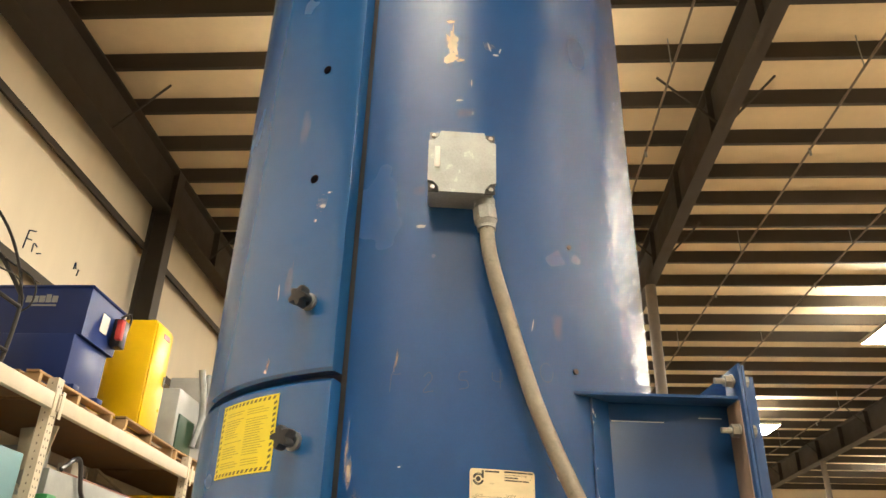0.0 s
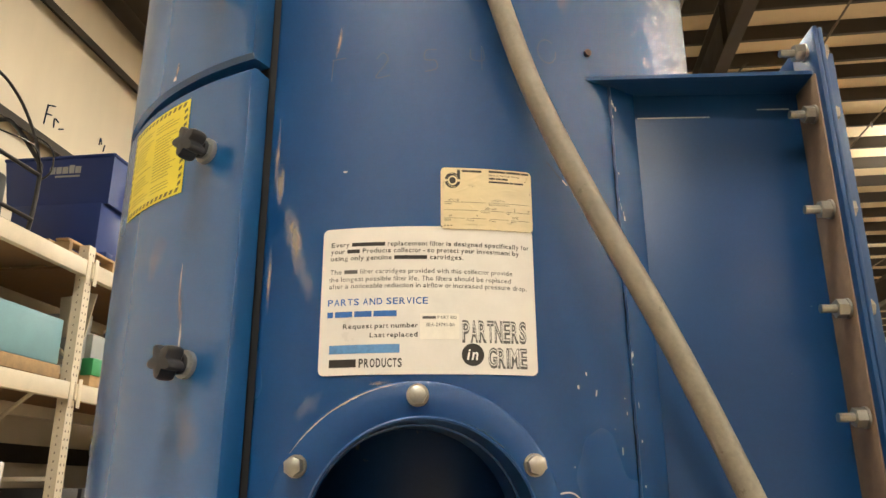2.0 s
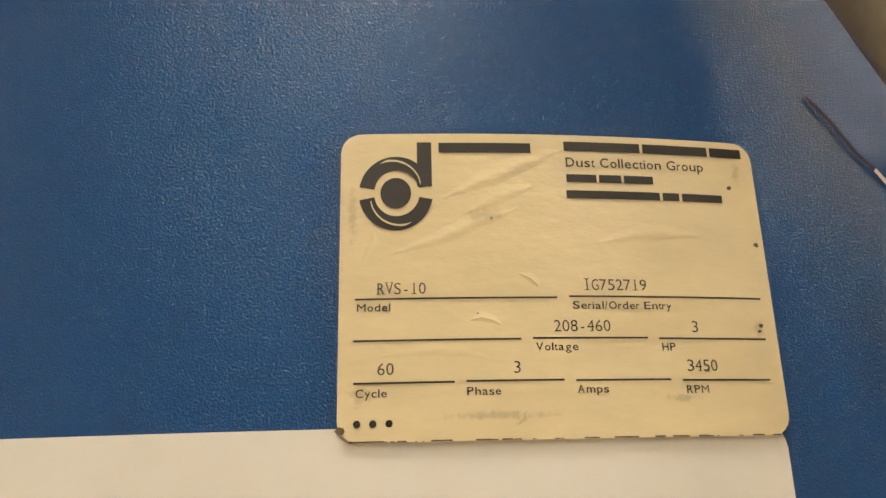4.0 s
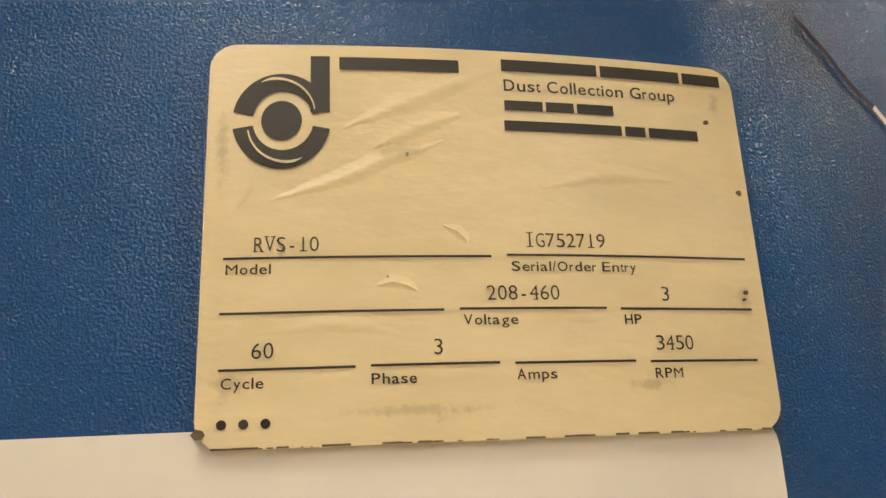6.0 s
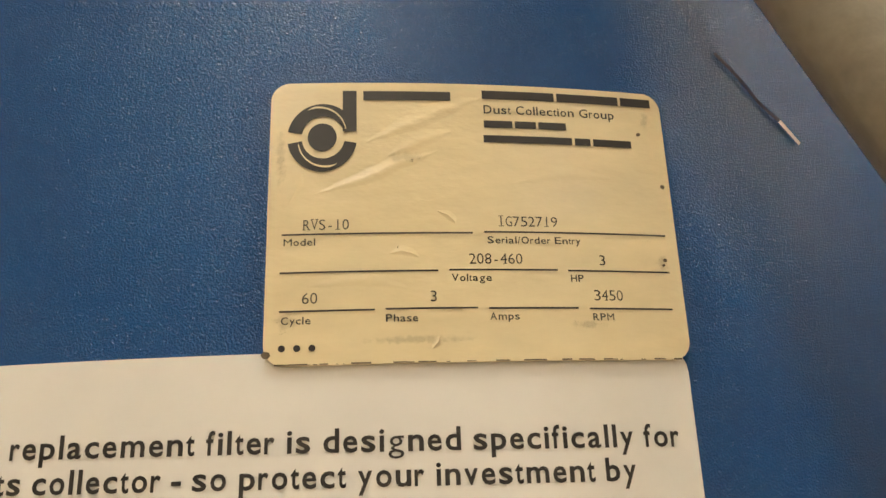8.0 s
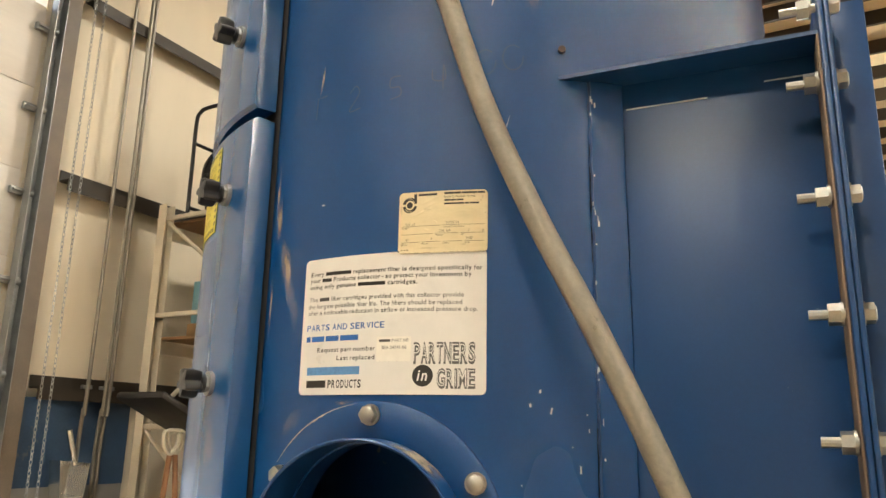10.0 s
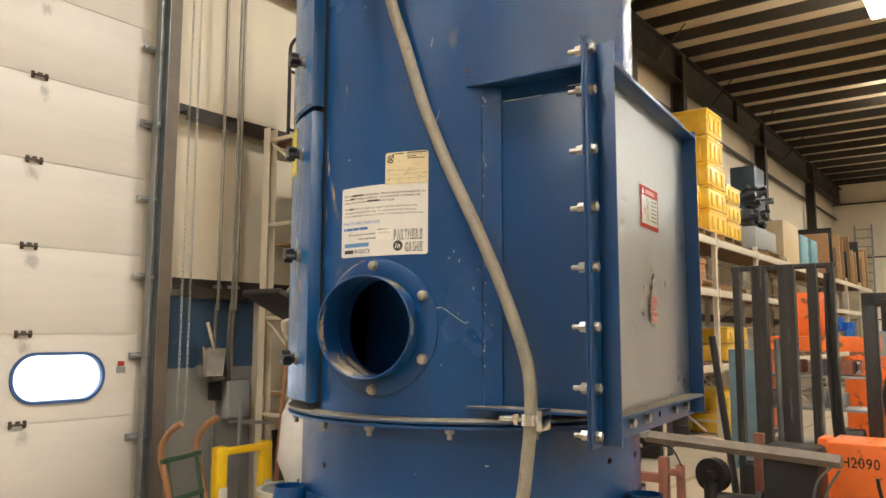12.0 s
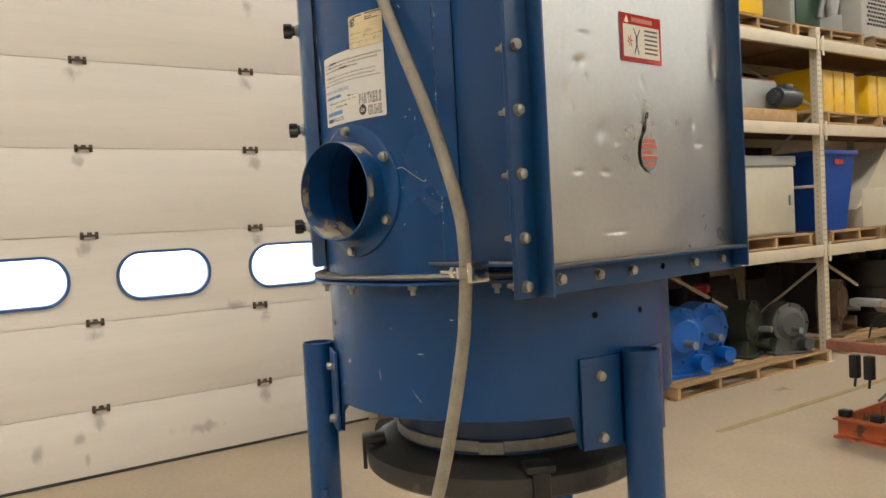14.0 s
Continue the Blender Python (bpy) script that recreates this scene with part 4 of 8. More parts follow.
for z, name in ((2.0335, "top_plate"), (1.5135, "bottom_plate")):
    bm = bmesh.new()
    pts = [(-0.2475, LIPY + 0.003), (-0.034, LIPY), (-0.034, 0.52), (-0.20, 0.52), (-0.25, 0.2)]
    lo, hi = [bm.verts.new((x, y, z)) for x, y in pts], [bm.verts.new((x, y, z + 0.0035)) for x, y in pts]
    bm.faces.new(lo[::-1])
    bm.faces.new(hi)
    for k in range(len(pts)):
        j = (k + 1) % len(pts)
        bm.faces.new((lo[k], lo[j], hi[j], hi[k]))
    part(name, bm, BLUE_D, duct)
bm = bmesh.new()
duct_box(bm, -0.24, -0.036, LIPY + 0.002, FACE, 1.5172, 1.5182, 0)
part("ledge_dust", bm, DUST, duct, "tan dust on the lower ledge")
# welded edge strip where the duct meets the shell, with its weld seam
bm = bmesh.new()
outline = [(22.55, RAD - 0.002), (22.55, RAD + 0.0018), (23.5, RAD + 0.0024), (25.0, RAD + 0.0026), (26.5, RAD + 0.0026), (27.6, RAD + 0.003), (27.6, RAD - 0.004)]
lo, hi = [bm.verts.new(on(a, r, 1.517)) for a, r in outline], [bm.verts.new(on(a, r, 2.0335)) for a, r in outline]
for k in range(len(outline) - 1):
    bm.faces.new((lo[k], lo[k + 1], hi[k + 1], hi[k]))
part("edge_strip", bm, BLUE, collector, "welded blue edge strip beside the duct")
bm = bmesh.new()
hose(bm, [on(22.45 + 0.10 * math.sin(3.1 * k) + 0.05 * math.sin(7.7 * k), RAD + 0.0006, 1.518 + 0.0129 * k) for k in range(41)], 0.0016, 6, 2)
part("weld_seam", bm, BLUE_D, collector)
part("seam_gap", single(curved_strip, 27.6, 28.1, RAD + 0.0006, 1.52, 2.03), HOLE, collector)
for z0, z1 in ((1.56, 1.632), (1.655, 1.735), (1.79, 1.835), (1.87, 1.975)):
    part("seam_gap", single(curved_strip, 22.05, 22.3, RAD + 0.0005, z0, z1), HOLE, collector)
random.seed(77)
bm = bmesh.new()
for k in range(26):
    a, z, h = 22.5 + random.uniform(-0.35, 0.5), random.uniform(1.56, 2.02), random.uniform(0.001, 0.006)
    curved_strip(bm, a, a + random.uniform(0.1, 0.28), RAD + 0.0034, z, z + h)
for k in range(14):
    a, z = random.uniform(8, 27), random.uniform(1.56, 1.78)
    curved_strip(bm, a, a + random.uniform(0.12, 0.3), RAD + 0.0034 if a > 22.4 else RAD + 0.0008, z, z + random.uniform(0.001, 0.003))
tagged(part("paint_chip", bm, WHITE_LINE, collector, "pale chips along the weld"), kind="stuff")
bm = bmesh.new()
duct_box(bm, -0.188, -0.120, FACE - 0.0006, FACE - 0.0002, 2.009, 2.0102, 0)
duct_box(bm, -0.075, -0.045, FACE - 0.0006, FACE - 0.0002, 2.016, 2.0172, 0)
tagged(part("scratch", bm, WHITE_LINE, duct), kind="stuff")
bm = bmesh.new()
duct_box(bm, -0.0365, -0.0345, -0.037, 0.004, 1.520, 2.031)
part("dusty_gasket", bm, GASKET_TAN, duct, "tan dusty gasket behind the flange")
# angle frame of the cover
for b in ((-0.044, 0.004, 1.470, 2.076), (0.490, 0.534, 1.470, 2.076), (0.004, 0.490, 2.034, 2.076), (0.004, 0.490, 1.470, 1.514)):
    part("duct_flange", single(duct_box, -0.0345, -0.0305, *b), BLUE_D, duct)
for web, lip in (
    ((-0.044, 0.001, 1.470, 2.074), (-0.003, 0.001, 1.470, 2.072)),
    ((0.490, 0.534, 1.470, 2.074), (0.5035, 0.5075, 1.476, 2.050)),
    ((0.001, 0.490, 2.037, 2.074), (0.001, 0.5035, 2.034, 2.038)),
    ((0.001, 0.534, 1.470, 1.510), (0.001, 0.5035, 1.508, 1.512)),
):
    bm = bmesh.new()
    duct_box(bm, -0.0298, -0.0262, *web)
    duct_box(bm, -0.0298, 0.0020, *lip)
    frame_ob = part("cover_frame", bm, BLUE_D, duct, "blue angle-iron cover frame")
bm = bmesh.new()
duct_box(bm, -0.026, 0.0012, 0.004, 0.500, 1.5124, 1.5134, 0)
part("ledge_dust", bm, DUST, duct)
for z in (2.057, 1.9941, 1.9032, 1.8157, 1.7275, 1.6407, 1.553, 1.4864):
    m = Matrix.Translation((-0.0262, -0.028, z)) @ Matrix.Rotation(radians(90), 4, "Z") @ Matrix.Rotation(radians(37 * z * 10), 4, "Y")
    part("flange_bolt", single(hex_bolt, tail=0.034), ZINC, duct, "zinc hex bolt with nut", m)
for y in (0.041, 0.125, 0.205, 0.375, 0.46):
    m = Matrix.Translation((-0.0262, y, 1.4905)) @ Matrix.Rotation(radians(90), 4, "Z")
    part("flange_bolt", single(hex_bolt, tail=0.034), ZINC, duct, "zinc hex bolt with nut", m)
part("bolt_hole", single(rod, (-0.03, 0.288, 1.4905), (-0.0258, 0.288, 1.4905), 0.0055, 14), HOLE, duct)

# cover sheet with dents
# dents: place, half-widths across and up, depth, lean
DENTS = ((0.116, 1.848, 0.013, 0.004, 2.2, 0.1), (0.068, 1.830, 0.005, 0.014, 1.8, 0.2), (0.104, 1.806, 0.011, 0.008, 5.0, 0.5), (0.118, 1.784, 0.004, 0.005, 2.0, 0), (0.066, 1.753, 0.007, 0.022, 2.0, 0.1), (0.085, 1.738, 0.005, 0.009, 1.6, 0), (0.146, 1.706, 0.012, 0.013, 2.0, 0.2), (0.208, 1.717, 0.005, 0.011, 1.0, 0.1), (0.255, 1.786, 0.006, 0.011, 1.6, -0.4), (0.238, 1.762, 0.005, 0.005, 0.8, -0.5), (0.320, 1.731, 0.005, 0.010, 2.0, -0.4), (0.391, 1.725, 0.006, 0.008, 3.0, 0), (0.404, 1.692, 0.010, 0.005, 2.2, -0.3), (0.186, 1.690, 0.005, 0.006, 1.6, 0.4), (0.092, 1.645, 0.010, 0.004, 1.8, 0.5), (0.152, 1.644, 0.010, 0.004, 1.8, -0.2), (0.223, 1.650, 0.004, 0.006, 1.6, 0), (0.385, 1.850, 0.006, 0.012, 2.6, 0), (0.462, 1.835, 0.010, 0.026, 4.0, 0), (0.170, 1.552, 0.024, 0.003, 2.4, 0.05), (0.387, 1.527, 0.020, 0.008, 2.2, 0))
bm = bmesh.new()
ny, nz = 250, 260
rows = []
for j in range(nz + 1):
    z = 1.511 + (2.035 - 1.511) * j / nz
    row = []
    for i in range(ny + 1):
        y = 0.5045 * i / ny
        x = -0.0262 + 0.0007 * noise.noise((y * 3.4, z * 3, 2.0)) + 0.0002 * noise.noise((y * 12, z * 12, 7.0)) + 0.0010 * math.exp(-((y - 0.44) / 0.03) ** 2) * noise.noise((3.0, z * 5, 1.0))
        for dy, dz, wy, wz, h, lean in DENTS:
            g = z - dz
            e = y - dy - lean * g
            q = (e / wy) ** 2 + (g / wz) ** 2
            if q < 9:
                x -= 0.00065 * h * math.exp(-q)
        edge = min(1.0, min(y, 0.5045 - y, z - 1.511, 2.035 - z) / 0.03)
        row.append(bm.verts.new((-0.0258 + (x + 0.0258) * max(0.0, edge), y, z)))
    rows.append(row)
for j in range(nz):
    for i in range(ny):
        bm.faces.new((rows[j][i], rows[j][i + 1], rows[j + 1][i + 1], rows[j + 1][i]))
cover = part("cover_sheet", bm, STEEL, duct, "dented bare steel cover sheet")

# ---- labels and lettering ----
# advance widths of a plain sans-serif, in thousandths of the size, regular and bold
PLAIN, HEAVY = {}, {}
for chars, w, wb in (("aep0123456789", 556, 556), ("bdghnoqu", 556, 611), ("cksvxyz", 500, 556), ("f", 278, 333), ("t", 278, 333), ("il", 222, 278), ("j", 222, 278), ("m", 833, 889), ("r", 333, 389), ("w", 722, 778), (" .,/", 278, 278), ("-", 333, 333), ("ABEKPSVXY", 667, 690), ("CDHNRU", 722, 722), ("FTZ", 611, 611), ("GOQ", 778, 778), ("IJ", 278, 278), ("L", 556, 611), ("M", 833, 833), ("W", 944, 944)):
    for ch in chars:
        PLAIN[ch], HEAVY[ch] = w / 1000, wb / 1000
HEAVY["p"] = 0.611


@functools.lru_cache(maxsize=None)
def glyph(ch, weight, slant=0.0):
    """Corners and faces of one letter, at size one."""
    cu = bpy.data.curves.new("line", "FONT")
    cu.body, cu.size, cu.resolution_u, cu.shear, cu.offset = ch, 1.0, 3, slant, weight
    ob = new("line", cu)
    me = bpy.data.meshes.new_from_object(ob)
    bpy.data.objects.remove(ob)
    bpy.data.curves.remove(cu)
    pts, faces = [(v.co.x, v.co.y) for v in me.vertices], [tuple(p.vertices) for p in me.polygons]
    bpy.data.meshes.remove(me)
    return pts, faces


def letters(body, x0, x1, z, cap, y_of, bold=False, slant=0.0, weight=None, fall=0.0, typed=False, side=0.075):
    """A line of lettering from x0 to x1 with its baseline at z, falling by fall towards x1, laid on y_of(x); ~ makes a bar one em wide."""
    table = HEAVY if bold else PLAIN
    weight = (0.018 if bold else 0.008) if weight is None else weight
    widths = [1.0 if ch == "~" else 0.6 if typed else table[ch] for ch in body]
    em, sz = (x1 - x0) / sum(widths), cap / 0.73
    bm = bmesh.new()
    x = x0
    for i, (ch, w) in enumerate(zip(body, widths)):
        zb = z - fall * (x - x0) / (x1 - x0)
        if ch == "~":
            lo = x + (0.0 if i and body[i - 1] == "~" else 0.06) * em
            strip(bm, lo, x + em * (1.0 if i + 1 < len(body) and body[i + 1] == "~" else 0.93), zb, zb + cap * 0.8, y_of, 2)
        elif ch != " ":
            pts, faces = glyph(ch, 0.0 if ch in "MWg" and weight < 0.03 else weight, slant)
            lo, hi = min(p[0] for p in pts), max(p[0] for p in pts)
            room = (w - 2 * (0.05 if typed else min(side, 0.10 * w))) * em
            k = min(room / (hi - lo), em * 1.5) if ch not in "il1I.,-" else em * 1.1
            mid = x + w * em / 2
            vs = []
            for px, pz in pts:
                vx = mid + (px - (lo + hi) / 2) * k
                vs.append(bm.verts.new((vx, y_of(vx), zb + pz * sz)))
            for f in faces:
                bm.faces.new([vs[q] for q in f])
            if typed:
                half, t = 0.2 * em, 0.045 * sz
                for c in {"I": ((0, 0), (0, 1)), "1": ((0, 0),), "R": ((-1, 0), (1, 0)), "V": ((-1, 1), (1, 1)), "4": ((0.5, 0),), "7": ((-1, 0.93),)}.get(ch, ()):
                    cx = mid + c[0] * room * 0.36
                    strip(bm, cx - half * (1 if c[0] == 0 else 0.6), cx + half * (1 if c[0] == 0 else 0.6), zb + c[1] * (cap - t), zb + c[1] * (cap - t) + t, y_of, 2)
        x += w * em
    return bm


def strip(bm, x0, x1, z0, z1, y_of, n=12):
    """A flat mark from x0 to x1 on the surface y_of."""
    lo = [bm.verts.new((x0 + (x1 - x0) * k / n, y_of(x0 + (x1 - x0) * k / n), z0)) for k in range(n + 1)]
    hi = [bm.verts.new((x0 + (x1 - x0) * k / n, y_of(x0 + (x1 - x0) * k / n), z1)) for k in range(n + 1)]
    for k in range(n):
        bm.faces.new((lo[k], lo[k + 1], hi[k + 1], hi[k]))


def bar_words(bm, x0, x1, z, cap, y_of, words=(1.0,)):
    """Bars in place of words: widths in parts of the whole."""
    total = sum(words) + 0.35 * (len(words) - 1)
    x = x0
    for w in words:
        strip(bm, x, x + (x1 - x0) * w / total, z, z + cap * 0.8, y_of, 6)
        x += (x1 - x0) * (w + 0.35) / total


def sticker(bm, x0, x1, z0, z1, y_of, r, t, n=40, notch=None):
    """A sheet with rounded corners on the surface y_of, t thick."""
    rows = []
    for k in range(n + 1):
        e = 0.5 - 0.5 * math.cos(math.pi * k / n)
        x = x0 + (x1 - x0) * e
        d = min(x - x0, x1 - x)
        c = r - math.sqrt(max(0.0, r * r - (r - d) ** 2)) if d < r else 0.0
        rows.append((x, z0 + c, z1 - c))
    f = [[bm.verts.new((x, y_of(x) - o, z)) for x, a, b in rows for z in (a, b)] for o in (t, 0.0)]
    for k in range(n):
        i = 2 * k
        bm.faces.new((f[0][i], f[0][i + 2], f[0][i + 3], f[0][i + 1]))
        bm.faces.new((f[0][i], f[1][i], f[1][i + 2], f[0][i + 2]))
        bm.faces.new((f[0][i + 1], f[0][i + 3], f[1][i + 3], f[1][i + 1]))
    bm.faces.new((f[0][0], f[0][1], f[1][1], f[1][0]))
    bm.faces.new((f[0][-1], f[0][-2], f[1][-2], f[1][-1]))


def merge(bm, b2):
    add(bm, b2)


def surf(off):
    return lambda x: ring_y(x) - off


# service label
service = part("service_label", single(sticker, -0.1305, 0.0398, 1.7590, 1.8790, surf(0.0003), 0.0045, 0.0005), PAPER, collector, "white vinyl service label with black and blue print", Matrix.Translation((-AX, -AY, 0)))
T1 = surf(0.00095)
black, grey, blue = bmesh.new(), bmesh.new(), bmesh.new()
for body, x0, x1, z, cap, fall in (
    ("Every ~~~~~ replacement filter is designed specifically for", -0.1243, 0.0364, 1.8634, 0.0040, 0.0020),
    ("your ~~ Products collector - so protect your investment by", -0.1244, 0.0276, 1.8577, 0.0040, 0.0018),
    ("using only genuine ~~~~~ cartridges.", -0.1245, -0.0186, 1.8518, 0.0040, 0.0011),
    ("Request part number", -0.1129, -0.0549, 1.7954, 0.0039, 0.0),
    ("Last replaced", -0.0922, -0.0548, 1.7881, 0.0039, 0.0),
    ("PRODUCTS", -0.1000, -0.0665, 1.7648, 0.0069, 0.0),
):
    merge(black, letters(body, x0, x1, z, cap, T1, True, fall=fall, weight=0.024 if body == "PRODUCTS" else None))
strip(black, -0.1223, -0.1018, 1.7650, 1.7712, T1)
for body, x0, x1, z in (
    ("The ~~ filter cartridges provided with this collector provide", -0.1243, 0.0215, 1.8404),
    ("the longest possible filter life. The filters should be replaced", -0.1248, 0.0202, 1.8342),
    ("after a noticeable reduction in airflow or increased pressure drop.", -0.1248, 0.0334, 1.8284),
):
    merge(grey, letters(body, x0, x1, z, 0.0040, T1, fall=0.0018))
merge(blue, letters("PARTS AND SERVICE", -0.1254, -0.0467, 1.8143, 0.0055, T1, weight=0.012))
bar_words(blue, -0.1250, -0.0714, 1.8046, 0.0058, T1, (1, 3, 3, 4))
for nm, pb, mt in (("black_print", black, INK), ("grey_print", grey, INK_GREY), ("blue_print", blue, INK_BLUE)):
    tagged(part(nm, pb, mt, service), kind="stuff")
part("pale_bar", single(strip, -0.1225, -0.0688, 1.7757, 1.7825, T1), INK_PALE, service)
# hollow slogan: a dark letter with a pale, slightly smaller one on it
bm, b2 = bmesh.new(), bmesh.new()
for body, x0, x1, z, cap in (("PARTNERS", -0.0209, 0.0313, 1.7848, 0.0166), ("GRIME", -0.0008, 0.0313, 1.7650, 0.0150)):
    merge(bm, letters(body, x0 + 0.0002, x1 + 0.0002, z - 0.0002, cap, T1, weight=0.052, side=0.03))
    merge(b2, letters(body, x0, x1, z + 0.0004, cap * 0.965, surf(0.0012), weight=-0.022, side=0.105))
slogan = part("slogan_print", bm, INK_GREY, service, "hollow grey condensed slogan print")
part("slogan_fill", b2, PAPER, slogan)
bm = bmesh.new()
ring = [(-0.0123 + 0.0088 * math.cos(2 * math.pi * k / 40), 1.7741 + 0.0088 * math.sin(2 * math.pi * k / 40)) for k in range(40)]
bm.faces.new([bm.verts.new((x, T1(x), z)) for x, z in ring])
part("black_disc", bm, INK, service)
part("disc_print", letters("in", -0.0171, -0.0075, 1.7702, 0.0092, surf(0.0013), True, 0.2), INK_WHITE, service)
tape = part("number_strip", single(sticker, -0.0535, -0.0228, 1.7858, 1.8065, surf(0.0008), 0.001, 0.0003), PAPER2, service, "small glossy part number strip")
bm = bmesh.new()
T2 = surf(0.0014)
strip(bm, -0.0514, -0.0411, 1.8021, 1.8042, T2)
merge(bm, letters("PART NO", -0.0400, -0.0246, 1.8019, 0.0027, T2))
merge(bm, letters("3EA-24741-00", -0.0491, -0.0265, 1.7961, 0.0029, T2))
part("strip_print", bm, INK_GREY, tape)

# rating plate
plate = part("rating_plate", single(sticker, -0.0369, 0.0404, 1.8766, 1.9308, surf(0.0009), 0.0036, 0.0007), FOIL, collector, "creased cream foil rating plate", Matrix.Translation((-AX, -AY, 0)))
T3 = surf(0.00175)
bm = bmesh.new()
for body, x0, x1, z, cap in (
    ("Dust Collection Group", 0.0034, 0.0303, 1.9245, 0.0019),
    ("Model", -0.0340, -0.0281, 1.8981, 0.0014), ("Cycle", -0.0341, -0.0287, 1.8838, 0.0014), ("Phase", -0.0159, -0.0100, 1.8839, 0.0014),
    ("Voltage", -0.0040, 0.0035, 1.8911, 0.0014), ("Serial/Order Entry", 0.0028, 0.0208, 1.8982, 0.0014), ("HP", 0.0181, 0.0208, 1.8910, 0.0014),
    ("Amps", 0.0026, 0.0082, 1.8840, 0.0014), ("RPM", 0.0217, 0.0260, 1.8838, 0.0014),
):
    merge(bm, letters(body, x0, x1, z, cap, T3))
bar_words(bm, 0.0034, 0.0383, 1.9276, 0.0023, T3, (9, 8, 4))
bar_words(bm, 0.0035, 0.0199, 1.9215, 0.0019, T3, (4, 3, 4))
bar_words(bm, 0.0033, 0.0332, 1.9184, 0.0019, T3, (11, 2, 5))
bar_words(bm, -0.0195, -0.0028, 1.9270, 0.0024, T3, (1,))
tagged(part("plate_print", bm, INK, plate), kind="stuff")
bm = bmesh.new()
for body, x0, x1, z, cap in (("RVS-10", -0.0305, -0.0221, 1.9010, 0.0021), ("IG752719", 0.0050, 0.0166, 1.9015, 0.0021), ("60", -0.0305, -0.0276, 1.8874, 0.0021), ("3", -0.0079, -0.0066, 1.8874, 0.0021), ("208-460", -0.0007, 0.0094, 1.8943, 0.0021), ("3", 0.0240, 0.0253, 1.8942, 0.0021), ("3450", 0.0223, 0.0281, 1.8875, 0.0021)):
    merge(bm, letters(body, x0, x1, z, cap, T3, typed=True, weight=-0.006))
tagged(part("typed_print", bm, INK, plate), kind="stuff")
bm = bmesh.new()
for x0, x1, z in ((-0.0342, 0.0003, 1.9002), (0.0024, 0.0381, 1.9004), (-0.0344, -0.0063, 1.8931), (-0.0043, 0.0158, 1.8932), (0.0178, 0.0380, 1.8931), (-0.0343, -0.0177, 1.8861), (-0.0158, 0.0006, 1.8862), (0.0026, 0.0192, 1.8861), (0.0213, 0.0377, 1.8860)):
    strip(bm, x0, x1, z - 0.00016, z + 0.00016, T3)
for x in (-0.0337, -0.0311, -0.0285):
    bm.faces.new([bm.verts.new((x + 0.0006 * math.cos(2 * math.pi * k / 16), T3(x), 1.8796 + 0.0006 * math.sin(2 * math.pi * k / 16))) for k in range(16)])
tagged(part("rule_line", bm, INK, plate), kind="stuff")
# round emblem drawn as plain shapes
bm = bmesh.new()
ex, ez = -0.0272, 1.9193


def arc(bm, a0, a1, r0, r1, n=28, e0=None, e1=None):
    """A curved band; its inner radius may run from e0 to e1."""
    ins, outs = [], []
    for k in range(n + 1):
        t = radians(a0 + (a1 - a0) * k / n)
        ri = r0 if e0 is None else e0 + (e1 - e0) * k / n
        for lst, r in ((ins, ri), (outs, r1)):
            x = ex + r * math.cos(t)
            lst.append(bm.verts.new((x, T3(x), ez + r * math.sin(t) * 1.07)))
    for k in range(n):
        bm.faces.new((ins[k], ins[k + 1], outs[k + 1], outs[k]))


arc(bm, 0, 360, 0.0, 0.0027)
arc(bm, 12, 170, 0.0037, 0.0065, 28, 0.0042, 0.0038)
arc(bm, 190, 350, 0.0037, 0.0065, 28, 0.0038, 0.0042)
strip(bm, -0.0234, -0.0208, 1.9205, 1.9290, T3)
emblem = part("emblem", bm, INK, plate)
bm = bmesh.new()
T4 = surf(0.0021)
for a0 in (118, 298):
    row = []
    for k in range(25):
        t, q = radians(a0 - 100 * k / 24), k / 24
        r, w = 0.0058 - 0.0013 * q, 0.00042 * (1 - 0.55 * q) * min(1.0, 6 * q + 0.15)
        row.append([bm.verts.new((ex + rr * math.cos(t), T4(ex + rr * math.cos(t)), ez + rr * math.sin(t) * 1.07)) for rr in (r, r + w)])
    for c0, c1 in zip(row, row[1:]):
        bm.faces.new((c0[0], c1[0], c1[1], c0[1]))
part("emblem_sweep", bm, FOIL, emblem)
# dirt on the plate's edge
bm = bmesh.new()
random.seed(5)
for k in range(60):
    x = random.uniform(-0.035, 0.038)
    s = random.uniform(0.0001, 0.0006)
    strip(bm, x, x + s * 3, 1.87665, 1.87672 + s * 0.35, T3, 2)
for x, z, s in ((-0.0362, 1.8785, 0.0011), (0.0388, 1.9105, 0.0007), (-0.0135, 1.8975, 0.0002), (-0.0105, 1.9145, 0.0004), (0.035, 1.9215, 0.0006), (0.0375, 1.8955, 0.0006), (0.037, 1.8945, 0.0005)):
    bm.faces.new([bm.verts.new((x + s * math.cos(k) * random.uniform(0.5, 1), T3(x), z + s * math.sin(k) * random.uniform(0.4, 0.8))) for k in range(6)])
tagged(part("grime", bm, GRIME, plate), kind="stuff")

